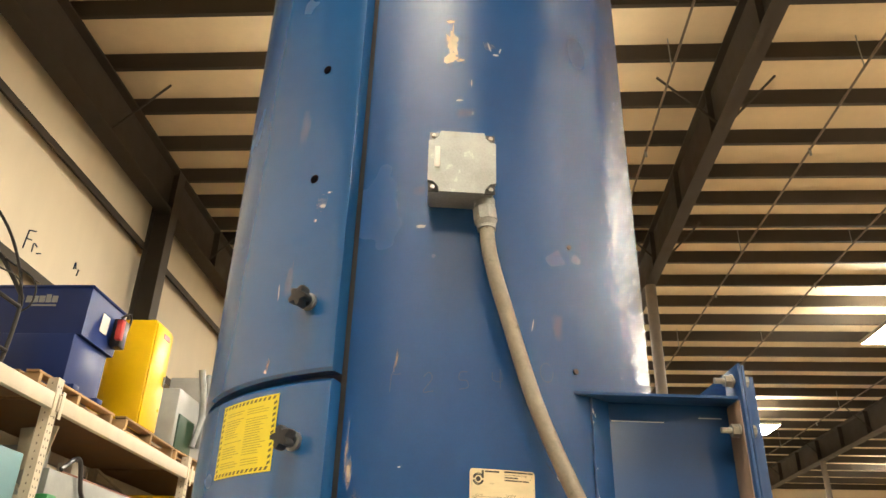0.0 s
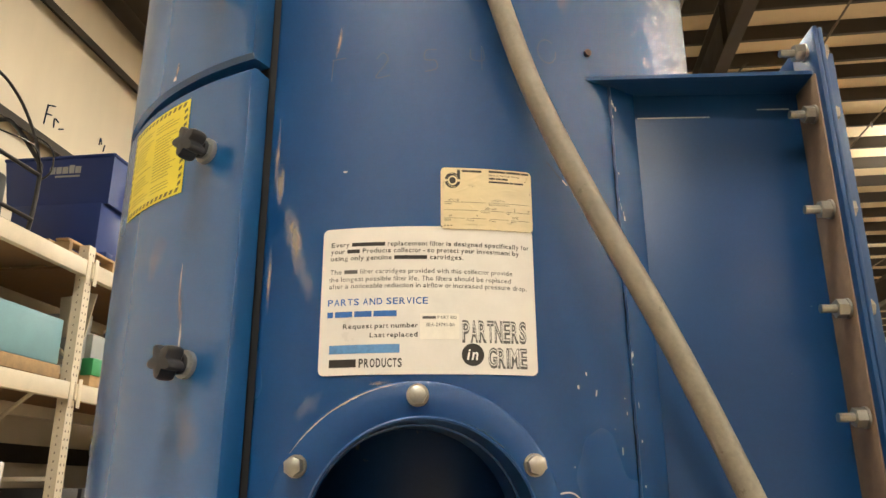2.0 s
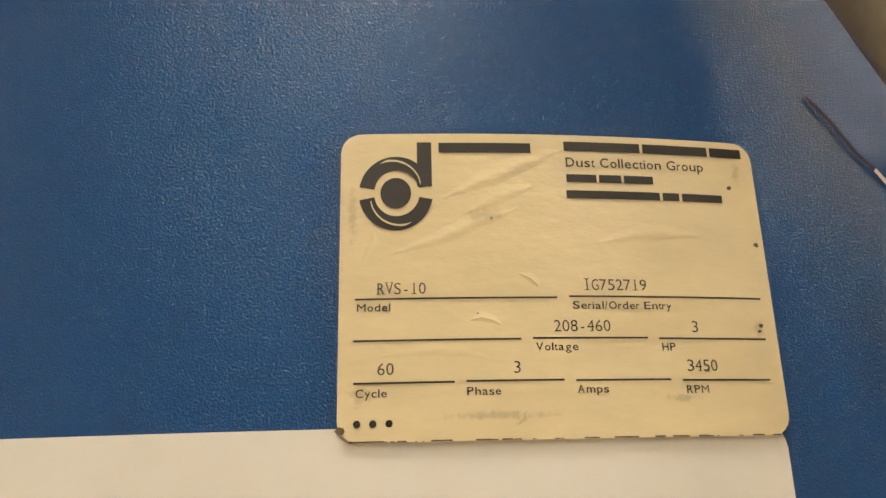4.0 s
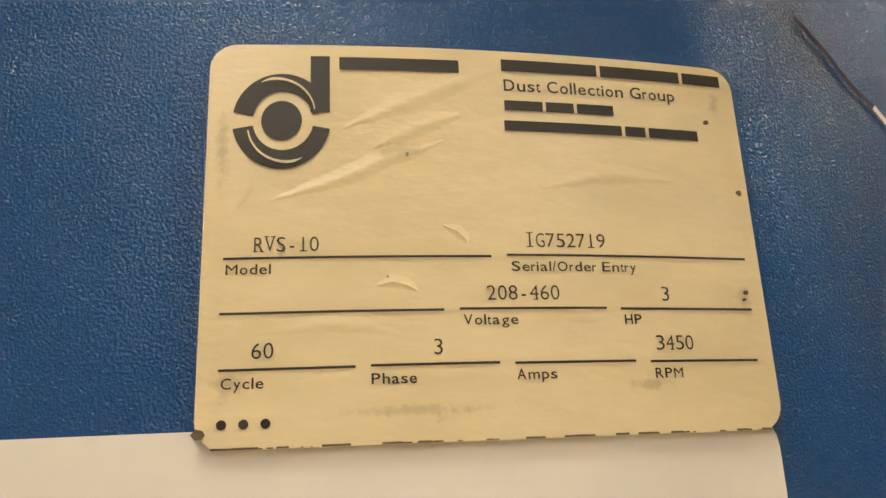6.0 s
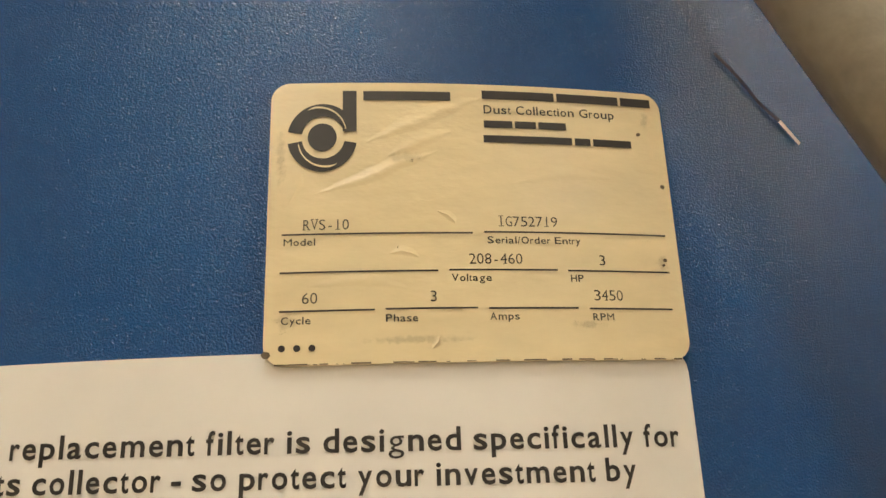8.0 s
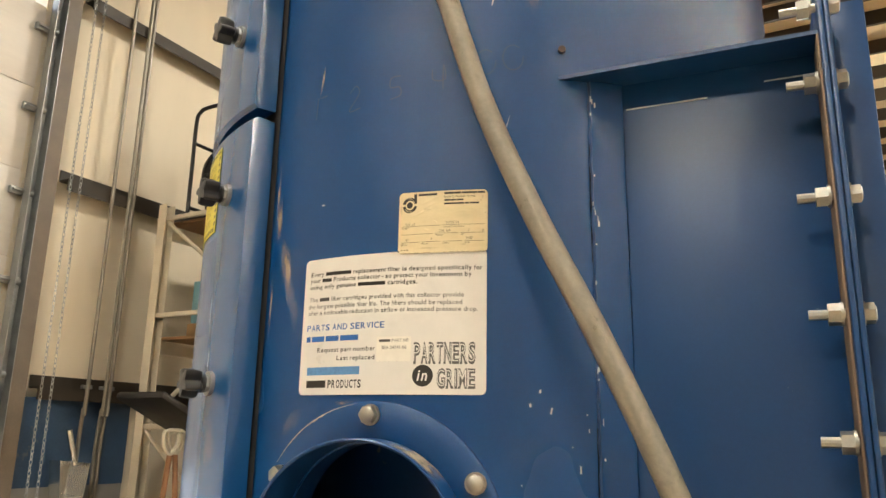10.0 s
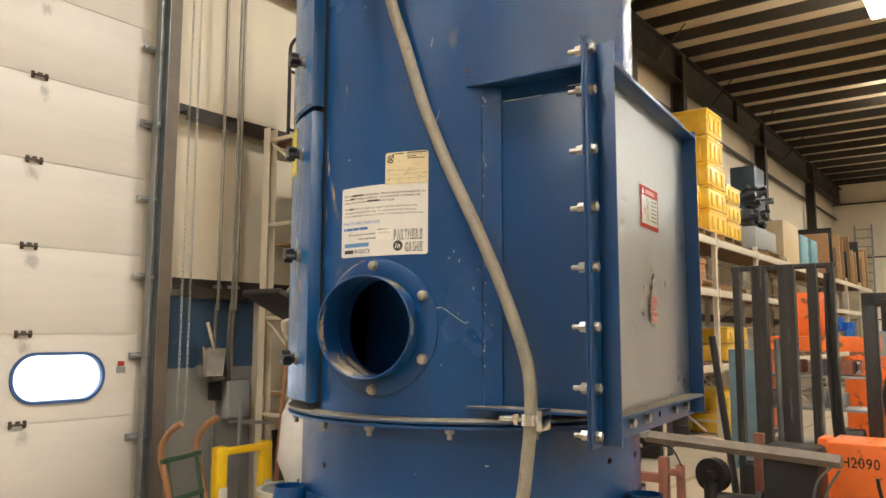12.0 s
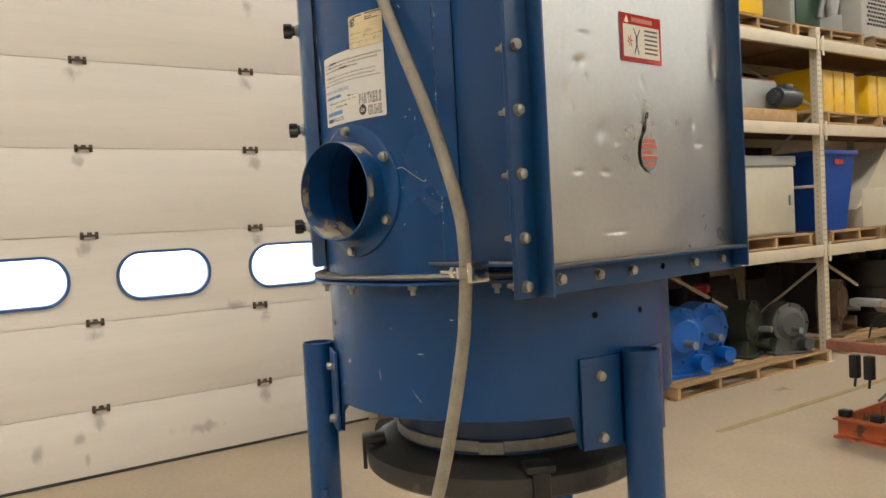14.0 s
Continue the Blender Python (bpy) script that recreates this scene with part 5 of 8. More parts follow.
# creases pressed into the foil of the plate
def crease(pts, w, h):
    bm = bmesh.new()
    path = smooth_path([(x, 0, z) for x, z in pts], 6)
    rows = []
    for i, p in enumerate(path):
        d = (path[min(i + 1, len(path) - 1)] - path[max(i - 1, 0)]).normalized()
        k = math.sin(math.pi * (i + 0.5) / (len(path) + 0.5))
        jit = 0.25 * w * noise.noise((i * 0.9, w * 900, 0))
        row = []
        for s, o in ((-1.6, 0.0), (-0.4, 0.5), (0.0, 1.0), (0.5, 0.35), (1.2, 0.0)):
            x, z = p.x + (s * w * k + jit) * d.z, p.z - (s * w * k + jit) * d.x
            row.append(bm.verts.new((x, surf(0.00162)(x) - o * h * k, z)))
        rows.append(row)
    for r0, r1 in zip(rows, rows[1:]):
        for k in range(4):
            bm.faces.new((r0[k], r0[k + 1], r1[k + 1], r1[k]))
    part("crease", bm, FOIL, plate)


for pts, w, h in (
    (((-0.0288, 1.9079), (-0.0232, 1.9097), (-0.0183, 1.9113), (-0.0129, 1.9140), (-0.0099, 1.9147), (-0.0055, 1.9166)), 0.0011, 0.00020),
    (((-0.0191, 1.9183), (-0.0131, 1.9209), (-0.0079, 1.9232), (-0.0025, 1.9258), (0.0031, 1.9278)), 0.0014, 0.00022),
    (((-0.015, 1.9155), (-0.009, 1.9185), (-0.003, 1.9205)), 0.0012, 0.00018),
    (((-0.0331, 1.9062), (-0.0313, 1.9101), (-0.0309, 1.9122)), 0.0006, 0.00012),
    (((-0.0061, 1.9045), (-0.0038, 1.9034), (-0.0028, 1.9021)), 0.0006, 0.00022),
    (((-0.0149, 1.8964), (-0.0123, 1.8968), (-0.0097, 1.8957)), 0.0007, 0.00018),
    (((-0.0078, 1.8790), (-0.0068, 1.8801), (-0.0063, 1.8812)), 0.0006, 0.00020),
    (((0.008, 1.9100), (0.018, 1.9122), (0.028, 1.9118)), 0.0010, 0.00010),
    (((-0.030, 1.8905), (-0.020, 1.8915), (-0.012, 1.8900)), 0.0009, 0.00010),
):
    crease(pts, w, h)

# yellow caution sticker on the lower door, in arc and height
ya0, ya1 = -63.8, -45.4
bm = bmesh.new()


def curved(bm, a0, a1, z0, z1, r, n=16):
    lo = [bm.verts.new(on(a0 + (a1 - a0) * k / n, r, z0)) for k in range(n + 1)]
    hi = [bm.verts.new(on(a0 + (a1 - a0) * k / n, r, z1)) for k in range(n + 1)]
    for k in range(n):
        bm.faces.new((lo[k], lo[k + 1], hi[k + 1], hi[k]))


curved(bm, ya0, ya1, 1.9265, 2.0195, 0.3612)
caution = part("caution_sticker", bm, YELLOW, panels[0], "yellow caution sticker with a hatched border")
bm = bmesh.new()
for k in range(13):
    a = ya0 + 0.5 + (ya1 - ya0 - 1.0) * k / 13
    for z in (1.9285, 2.0135):
        v = [bm.verts.new(on(a + da, 0.3615, z + dz)) for da, dz in ((0, 0), (0.75, 0), (1.15, 0.004), (0.4, 0.004))]
        bm.faces.new(v)
for k in range(11):
    z = 1.934 + 0.0072 * k
    for a in (ya0 + 0.35, ya1 - 1.15):
        bm.faces.new([bm.verts.new(on(a + da, 0.3615, z + dz)) for da, dz in ((0, 0), (0.75, 0.002), (0.75, 0.0055), (0, 0.0035))])
tagged(part("hatching", bm, INK_HATCH, caution), kind="stuff")
bm = bmesh.new()
random.seed(8)
for col in ((ya0 + 2.0, ya0 + 8.6), (ya0 + 9.4, ya1 - 2.0)):
    z = 2.006
    while z > 1.937:
        if random.random() > 0.12:
            curved(bm, col[0], col[0] + (col[1] - col[0]) * random.uniform(0.6, 1.0), z, z + 0.0011, 0.3615, 4)
        z -= 0.0031
tagged(part("small_print", bm, INK_OLIVE, caution), kind="stuff")

# warning sticker and tag on the cover
def flat(bm, y0, y1, z0, z1, x):
    bm.faces.new([bm.verts.new((x, y, z)) for y, z in ((y0, z0), (y1, z0), (y1, z1), (y0, z1))])


def blob(bm, pts, x):
    bm.faces.new([bm.verts.new((x, y, z)) for y, z in pts])


WX = -0.0246
warn = part("warning_sticker", single(box, (WX - 0.0003, 0.2545, 1.8535), (0.0006, 0.105, 0.075), 0.0), RED_GLOSS, duct, "glossy red and white warning sticker")
part("white_field", single(flat, 0.2085, 0.3015, 1.8235, 1.874, WX + 0.0003), PAPER2, warn)
part("warning_triangle", single(blob, [(0.212, 1.8765), (0.2235, 1.8765), (0.2178, 1.8875)], WX + 0.0003), INK_WHITE, warn)
part("heading_bar", single(flat, 0.2305, 0.284, 1.8785, 1.8855, WX + 0.0003), RED_PALE, warn)
bm = bmesh.new()
for z in (1.866, 1.859, 1.852, 1.845, 1.838, 1.831):
    flat(bm, 0.262, 0.262 + 0.034 * (0.8 + 0.2 * math.sin(z * 900)), z, z + 0.003, WX + 0.0006)
tagged(part("print_bars", bm, INK_GREY, warn), kind="stuff")
bm = bmesh.new()
for k in range(6):
    t = radians(60 * k)
    blob(bm, [(0.2245, 1.848), (0.2245 + 0.009 * math.cos(t), 1.848 + 0.012 * math.sin(t)), (0.2245 + 0.005 * math.cos(t + 0.6), 1.848 + 0.006 * math.sin(t + 0.6))], WX + 0.0006)
part("red_mark", bm, RED, warn)
bm = bmesh.new()
for pts in (((0.2395, 1.858), (0.2445, 1.858), (0.2435, 1.842), (0.2400, 1.842)), ((0.2400, 1.857), (0.2335, 1.868), (0.2350, 1.869), (0.2425, 1.857)), ((0.2425, 1.857), (0.2500, 1.868), (0.2515, 1.867), (0.2445, 1.856)), ((0.2400, 1.843), (0.2345, 1.829), (0.2365, 1.828), (0.2425, 1.842)), ((0.2415, 1.843), (0.2455, 1.828), (0.2475, 1.829), (0.2436, 1.842))):
    blob(bm, pts, WX + 0.0006)
part("dark_mark", bm, INK, warn)
# tag: a round plate on a narrow neck, hung by a wire
bm = bmesh.new()
pts = [(0.262 + 0.0225 * math.cos(radians(t)), 1.674 + 0.030 * math.sin(radians(t))) for t in range(-235, 56, 10)] + [(0.269, 1.712), (0.2665, 1.731), (0.2575, 1.731), (0.256, 1.712)]
prism(bm, pts, 0.0010, Matrix(((0, 1, 0, WX), (1, 0, 0, 0), (0, 0, 1, 0), (0, 0, 0, 1))))
tag = part("hanging_tag", bm, CHROME, duct, "small hanging metal tag with red print")
part("tag_edge", single(hose, [(WX + 0.0002, 0.2562, 1.731), (WX + 0.0006, 0.2545, 1.712), (WX + 0.0006, 0.2435, 1.695), (WX + 0.0006, 0.2388, 1.674), (WX + 0.0004, 0.2425, 1.656)], 0.0010, 6, 5), INK, tag)
bm = bmesh.new()
for z, y0, y1 in ((1.690, 0.246, 0.278), (1.6815, 0.243, 0.281), (1.672, 0.242, 0.268), (1.6625, 0.244, 0.281), (1.653, 0.250, 0.274)):
    flat(bm, y0, y1, z, z + 0.0062, WX + 0.0013)
tagged(part("tag_print", bm, RED_PALE, tag), kind="stuff")
part("tag_wire", single(hose, [(WX + 0.0012, 0.260, 1.729), (WX + 0.004, 0.257, 1.738), (WX + 0.001, 0.2535, 1.731)], 0.0011, 6, 4), INK, tag)

# ---- junction box and conduit ----
jb = part("junction_box", single(box, (0, -0.022, 0), (0.084, 0.044, 0.090), 0.004), CAST, collector, "cast aluminium junction box with cover screws", Matrix.Translation(Vector((-0.0548, ring_y(-0.0548) - AY - 0.0, 2.314))) @ Matrix.Rotation(radians(-9), 4, "Z"))
bm = bmesh.new()
c = 0.0165
out = [(-0.0485 + c, -0.0485), (0.0485 - c, -0.0485), (0.0485 - c * 0.9, -0.0485 + c * 0.5), (0.0485 - c * 0.5, -0.0485 + c * 0.9), (0.0485, -0.0485 + c), (0.0485, 0.0485 - c), (0.0485 - c * 0.5, 0.0485 - c * 0.9), (0.0485 - c * 0.9, 0.0485 - c * 0.5), (0.0485 - c, 0.0485), (-0.0485 + c, 0.0485), (-0.0485 + c * 0.9, 0.0485 - c * 0.5), (-0.0485 + c * 0.5, 0.0485 - c * 0.9), (-0.0485, 0.0485 - c), (-0.0485, -0.0485 + c), (-0.0485 + c * 0.5, -0.0485 + c * 0.9), (-0.0485 + c * 0.9, -0.0485 + c * 0.5)]
prism(bm, [(0.92 * x, 0.97 * z) for x, z in out], 0.006, Matrix.Translation((0, -0.0485, 0)))
cov = part("box_cover", bm, CAST, jb, "worn cover with notched corners")
part("cover_gasket", single(box, (0, -0.0442, 0), (0.087, 0.002, 0.092), 0.0005), BLACK, jb)
for x in (-1, 1):
    for z in (-1, 1):
        part("cover_screw", single(rod, (x * 0.038, -0.044, z * 0.040), (x * 0.038, -0.0475, z * 0.040), 0.0030, 10), ZINC, cov)
bm = bmesh.new()
box(bm, (-0.033, -0.0512, 0.004), (0.007, 0.0012, 0.032), 0.0005)
part("cover_mark", bm, PAPER, cov)
gx, gz = -0.0265, 2.264
bm = bmesh.new()
gy = ring_y(gx) - 0.024 - AY
rod(bm, (gx, gy, gz + 0.008), (gx, gy, gz - 0.006), 0.0140, 20)
rod(bm, (gx, gy, gz - 0.006), (gx + 0.002, gy, gz - 0.024), 0.0160, 8)
rod(bm, (gx + 0.002, gy, gz - 0.024), (gx + 0.003, gy, gz - 0.034), 0.0145, 20, 0.0115)
part("conduit_gland", bm, CAST, collector, "cast conduit gland nut")
cable = thing("flexible_conduit", "dirty beige flexible conduit clipped to the collector", "conduit")
part("jacket", single(hose, [(-0.0240, gy + AY, 2.235), (-0.0185, -0.0225, 2.185), (0.008, -0.0165, 2.10), (0.040, -0.0155, 2.0), (0.082, -0.021, 1.90), (0.130, -0.027, 1.80), (0.174, -0.030, 1.70), (0.2105, -0.036, 1.60), (0.2185, -0.037, 1.55), (0.2175, -0.036, 1.50), (0.2125, -0.036, 1.45), (0.206, -0.037, 1.40), (0.187, -0.043, 1.30), (0.163, -0.05, 1.20), (0.125, -0.06, 1.08), (0.07, -0.075, 0.92), (0.0, -0.10, 0.7), (-0.06, -0.16, 0.35), (-0.10, -0.3, 0.05), (-0.2, -0.42, 0.0115), (-0.5, -0.5, 0.0115)], 0.0097, 16, 10), CONDUIT, cable)
part("ferrule", single(rod, (-0.0242, gy + AY, 2.244), (-0.0235, gy + AY - 0.0004, 2.228), 0.0122, 16), CAST, cable)
clip = thing("conduit_clip", "zinc conduit clip with a long bolt", "pipe clamp", Matrix.Translation((0.217, -0.036, 1.507)) @ Matrix.Rotation(radians(SLANT), 4, "Z"))
bm = bmesh.new()
pipe(bm, (0, 0, -0.008), (0, 0, 0.008), 0.0138, 0.0024, 20)
box(bm, (0.0185, 0.008, 0.0), (0.009, 0.036, 0.030), 0.002)
part("clip_body", bm, CHROME, clip)
bm = bmesh.new()
rod(bm, (-0.045, -0.006, 0), (0.01, -0.006, 0), 0.0042, 10)
rod(bm, (-0.021, -0.006, 0), (-0.014, -0.006, 0), 0.009, 6)
part("clip_bolt", bm, CHROME, clip)

# ---- marks on the shell ----
def patch(bm, x, z, w, h, seed, r=RAD, off=0.0005, lean=0.0):
    """An irregular flake lying on the shell."""
    rnd = random.Random(seed)
    n = 26
    pts = []
    for k in range(n):
        t = 2 * math.pi * k / n
        q = 0.62 + 0.38 * rnd.random() + 0.25 * noise.noise((math.cos(t) * 1.7, math.sin(t) * 1.7, seed * 3.1))
        dx, dz = w * q * math.cos(t), h * q * math.sin(t)
        pts.append((x + dx + lean * dz, z + dz))
    on_shell = lambda qx, qz: (qx, ring_y(qx, r) - off - AY - dent(math.asin(qx / r), qz), qz)
    c = bm.verts.new(on_shell(x, z))
    vs = [bm.verts.new(on_shell(px, pz)) for px, pz in pts]
    for k in range(n):
        bm.faces.new((c, vs[k], vs[(k + 1) % n]))


bm = bmesh.new()
for i, (x, z, w, h, ln) in enumerate(((-0.068, 2.560, 0.0105, 0.026, -0.1), (-0.0700, 2.53, 0.0115, 0.012, 0.2), (-0.071, 2.602, 0.007, 0.0035, 0), (-0.0675, 2.588, 0.0012, 0.010, 0), (-0.056, 2.526, 0.006, 0.0035, 0.9))):
    patch(bm, x, z, w, h, i + 1, lean=ln)
tagged(part("worn_patch", bm, TAN, collector, "chipped patches of tan primer"), kind="stuff")
bm = bmesh.new()
for i, (x, z, w, h, ln) in enumerate(((-0.102, 2.243, 0.007, 0.003, 0.4), (-0.012, 2.558, 0.0015, 0.010, -0.3), (-0.002, 2.545, 0.006, 0.0025, 0.4), (0.005, 2.555, 0.0014, 0.006, 0.3), (-0.056, 2.452, 0.006, 0.0022, 0.6), (-0.039, 2.485, 0.0008, 0.010, 0), (-0.037, 2.43, 0.001, 0.004, 0), (0.055, 1.985, 0.0005, 0.015, 0.3), (-0.115, 1.93, 0.002, 0.001, 0.5), (0.045, 2.115, 0.0007, 0.010, 0.2), (0.118, 1.745, 0.0008, 0.0008, 0), (0.106, 1.72, 0.0008, 0.0008, 0), (0.074, 1.752, 0.0009, 0.0016, 0))):
    patch(bm, x, z, w, h, i + 41, lean=ln)
tagged(part("scuff_mark", bm, SCUFF, collector, "pale scuff marks"), kind="stuff")
bm = bmesh.new()
for i, (a, z, w, h) in enumerate(((-40, 2.276, 0.008, 0.006), (-41.5, 2.255, 0.004, 0.004), (-38.6, 2.295, 0.006, 0.002), (-50.5, 2.052, 0.005, 0.006), (-49.6, 2.16, 0.002, 0.018), (-43.4, 1.84, 0.0012, 0.03), (-42.4, 1.795, 0.0022, 0.022))):
    c = bm.verts.new(on(a, 0.3612, z))
    rnd = random.Random(i)
    vs = []
    for k in range(20):
        q = 0.4 + 0.6 * rnd.random()
        vs.append(bm.verts.new(on(a + math.degrees(w * 0.7 * q * math.cos(k * 0.314) / 0.36), 0.3611, z + h * 0.7 * q * math.sin(k * 0.314))))
    for k in range(20):
        bm.faces.new((c, vs[k], vs[(k + 1) % 20]))
tagged(part("scuff_mark", bm, SCUFF, panels[1], "pale scuff marks"), kind="stuff")


bm = bmesh.new()
for i, (x, z, w, h, ln) in enumerate(((-0.10, 1.345, 0.002, 0.006, 0.5), (-0.01, 1.33, 0.0005, 0.012, -0.1), (0.075, 1.37, 0.006, 0.001, 0.3), (0.065, 1.30, 0.0008, 0.010, -0.9), (0.13, 1.425, 0.004, 0.001, 0.5), (-0.13, 1.30, 0.002, 0.002, 0.2), (0.02, 1.41, 0.001, 0.001, 0))):
    patch(bm, x, z, w, h, i + 71, r=0.3287, lean=ln)
tagged(part("scuff_mark", bm, SCUFF, collector, "pale nicks on the skirt"), kind="stuff")


def smear(a, z, w, h, mat, parent, r, lean=0.0, follow=False):
    """A rubbed film on the round of the machine: a thin sheet that fades out at its rim."""
    bm = bmesh.new()
    uvl = bm.loops.layers.uv.new("UVMap")
    nu, nv = 10, 12
    rows = []
    for j in range(nv + 1):
        zz = z + h * (j / nv - 0.5)
        row = []
        for i in range(nu + 1):
            aa = a + math.degrees((w * (i / nu - 0.5) + lean * (zz - z)) / r)
            row.append((bm.verts.new(on(aa, r + 0.0004 + (dent(radians(aa), zz) if follow else 0.0), zz)), (i / nu, j / nv)))
        rows.append(row)
    for j in range(nv):
        for i in range(nu):
            q = (rows[j][i], rows[j][i + 1], rows[j + 1][i + 1], rows[j + 1][i])
            f = bm.faces.new([v for v, _ in q])
            for lp, (_, c) in zip(f.loops, q):
                lp[uvl].uv = c
    ob = part("rub_mark", bm, mat, parent)
    ob.visible_shadow = False
    return ob


SH, DR = RAD + 0.0004, 0.3608
for a, z, w, h, lean, mat in (
    (-31.4, 1.955, 0.016, 0.20, 0.02, SMEAR_TAN), (-30.6, 1.925, 0.022, 0.09, 0.0, SMEAR_TAN), (-27.5, 1.875, 0.04, 0.13, -0.25, SMEAR_TAN), (-26.0, 1.84, 0.05, 0.12, -0.3, SMEAR_PALE),
    (-31.5, 1.84, 0.012, 0.16, 0.0, SMEAR_TAN), (-24.5, 1.735, 0.04, 0.06, 0.5, SMEAR_PALE), (-22, 2.055, 0.012, 0.10, 0.15, SMEAR_TAN), 
    (-18, 2.30, 0.05, 0.06, 0.0, SMEAR_PALE), (-8, 2.43, 0.07, 0.05, 0.2, SMEAR_PALE), (-2, 2.56, 0.06, 0.05, 0.0, SMEAR_PALE), (14, 2.12, 0.05, 0.10, 0.1, SMEAR_PALE), (-15, 1.752, 0.06, 0.016, 0.0, SMEAR_TAN), (24, 1.90, 0.03, 0.12, 0.0, SMEAR_PALE), (-28, 1.56, 0.03, 0.12, 0.0, SMEAR_PALE),
):
    smear(a, z, w, h, mat, collector, SH, lean, True)
for p, a, z, w, h, lean, mat in (
    (0, -43.0, 1.82, 0.02, 0.16, -0.15, SMEAR_TAN), (0, -39, 1.72, 0.07, 0.14, 0.0, SMEAR_PALE), (1, -50, 2.06, 0.02, 0.05, 0.2, SMEAR_TAN), (1, -47, 2.17, 0.04, 0.14, 0.1, SMEAR_PALE), (1, -40, 2.28, 0.05, 0.08, 0.0, SMEAR_PALE), (0, -50, 1.87, 0.08, 0.10, 0.0, SMEAR_PALE), (1, -48, 2.42, 0.05, 0.2, 0.0, SMEAR_PALE),
):
    smear(a, z, w, h, mat, panels[p], DR, lean)
for x, z, w, h in ((0.0206, 1.8829, 0.016, 0.004), (0.0363, 1.8945, 0.006, 0.008), (-0.0326, 1.8844, 0.012, 0.010), (-0.0345, 1.915, 0.005, 0.03), (-0.010, 1.8805, 0.05, 0.004), (0.036, 1.924, 0.006, 0.010), (-0.012, 1.9148, 0.02, 0.006)):
    smear(math.degrees(math.asin(x / RAD)), z, w, h, SMEAR_GRIME, collector, RAD + 0.0020)
# faded marker digits, kept as strokes
bm = bmesh.new()


def stroke(bm, pts, w=0.0011, off=0.0006):
    path = smooth_path([(x, 0, z) for x, z in pts], 5)
    l, r = [], []
    for i, p in enumerate(path):
        d = (path[min(i + 1, len(path) - 1)] - path[max(i - 1, 0)]).normalized()
        for lst, s in ((l, 1), (r, -1)):
            x, z = p.x + s * w * d.z, p.z - s * w * d.x
            lst.append(bm.verts.new((x, ring_y(x) - off - AY - dent(math.asin(x / RAD), z), z)))
    for k in range(len(path) - 1):
        bm.faces.new((l[k], l[k + 1], r[k + 1], r[k]))


for x, z, pts in (
    (-0.130, 2.018, ((0.0, 0.0), (0.001, 0.02), (0.001, 0.021), (0.012, 0.022))),
    (-0.092, 2.018, ((0.0, 0.018), (0.006, 0.024), (0.010, 0.016), (0.0, 0.0), (0.012, 0.001))),
    (-0.050, 2.022, ((0.010, 0.022), (0.001, 0.021), (0.0, 0.012), (0.009, 0.011), (0.010, 0.003), (0.0, 0.0))),
    (-0.010, 2.026, ((0.0, 0.02), (0.001, 0.010), (0.012, 0.010), (0.010, 0.024), (0.010, 0.0))),
):
    stroke(bm, [(x + a, z + b) for a, b in pts], 0.0006)
for x, z in ((0.038, 2.05), (0.062, 2.054)):
    stroke(bm, [(x + 0.009 * math.cos(t), z + 0.012 * math.sin(t)) for t in np.linspace(0.9, 6.4, 9)], 0.0006)
tagged(part("marker_strokes", bm, MARKER_PALE, collector, "faded hand-drawn marker strokes"), kind="stuff")
SCORE = ((0.0562, 1.9433), (0.0614, 1.9379), (0.0658, 1.9324), (0.0702, 1.9288), (0.0746, 1.9239))
bm = bmesh.new()
stroke(bm, SCORE[:4], 0.00045)
part("scratch", bm, MARKER, collector)
bm = bmesh.new()
stroke(bm, SCORE[3:], 0.0005)
for pts in (((0.042, 1.668), (0.062, 1.672), (0.075, 1.664), (0.098, 1.648), (0.104, 1.650)), ((0.112, 1.70), (0.112, 1.706)), ((0.14, 1.73), (0.142, 1.732)), ((0.09, 1.745), (0.091, 1.75)), ((0.06, 1.49), (0.065, 1.492))):
    stroke(bm, pts, 0.0006)
tagged(part("scratch", bm, WHITE_LINE, collector), kind="stuff")
for x, z in ((0.1036, 2.2387), (0.1036, 2.0619)):
    bm = bmesh.new()
    rod(bm, (x, ring_y(x) - AY + 0.002, z), (x + 0.001, ring_y(x) - AY - 0.004, z), 0.0034, 10)
    part("screw", bm, BLACK, collector)

# ---- pallet rack along the wall ----
RF, RB = -3.0, -4.02
FRAMES = (3.05, 4.10, 6.68, 9.06, 11.55, 14.05, 16.5, 18.95, 21.4, 23.85, 26.3, 28.75)
LEVELS = (1.175, 2.365, 3.195)


rack = thing("pallet_rack", "long cream steel pallet rack with board decks, loaded", "pallet rack", HALL)
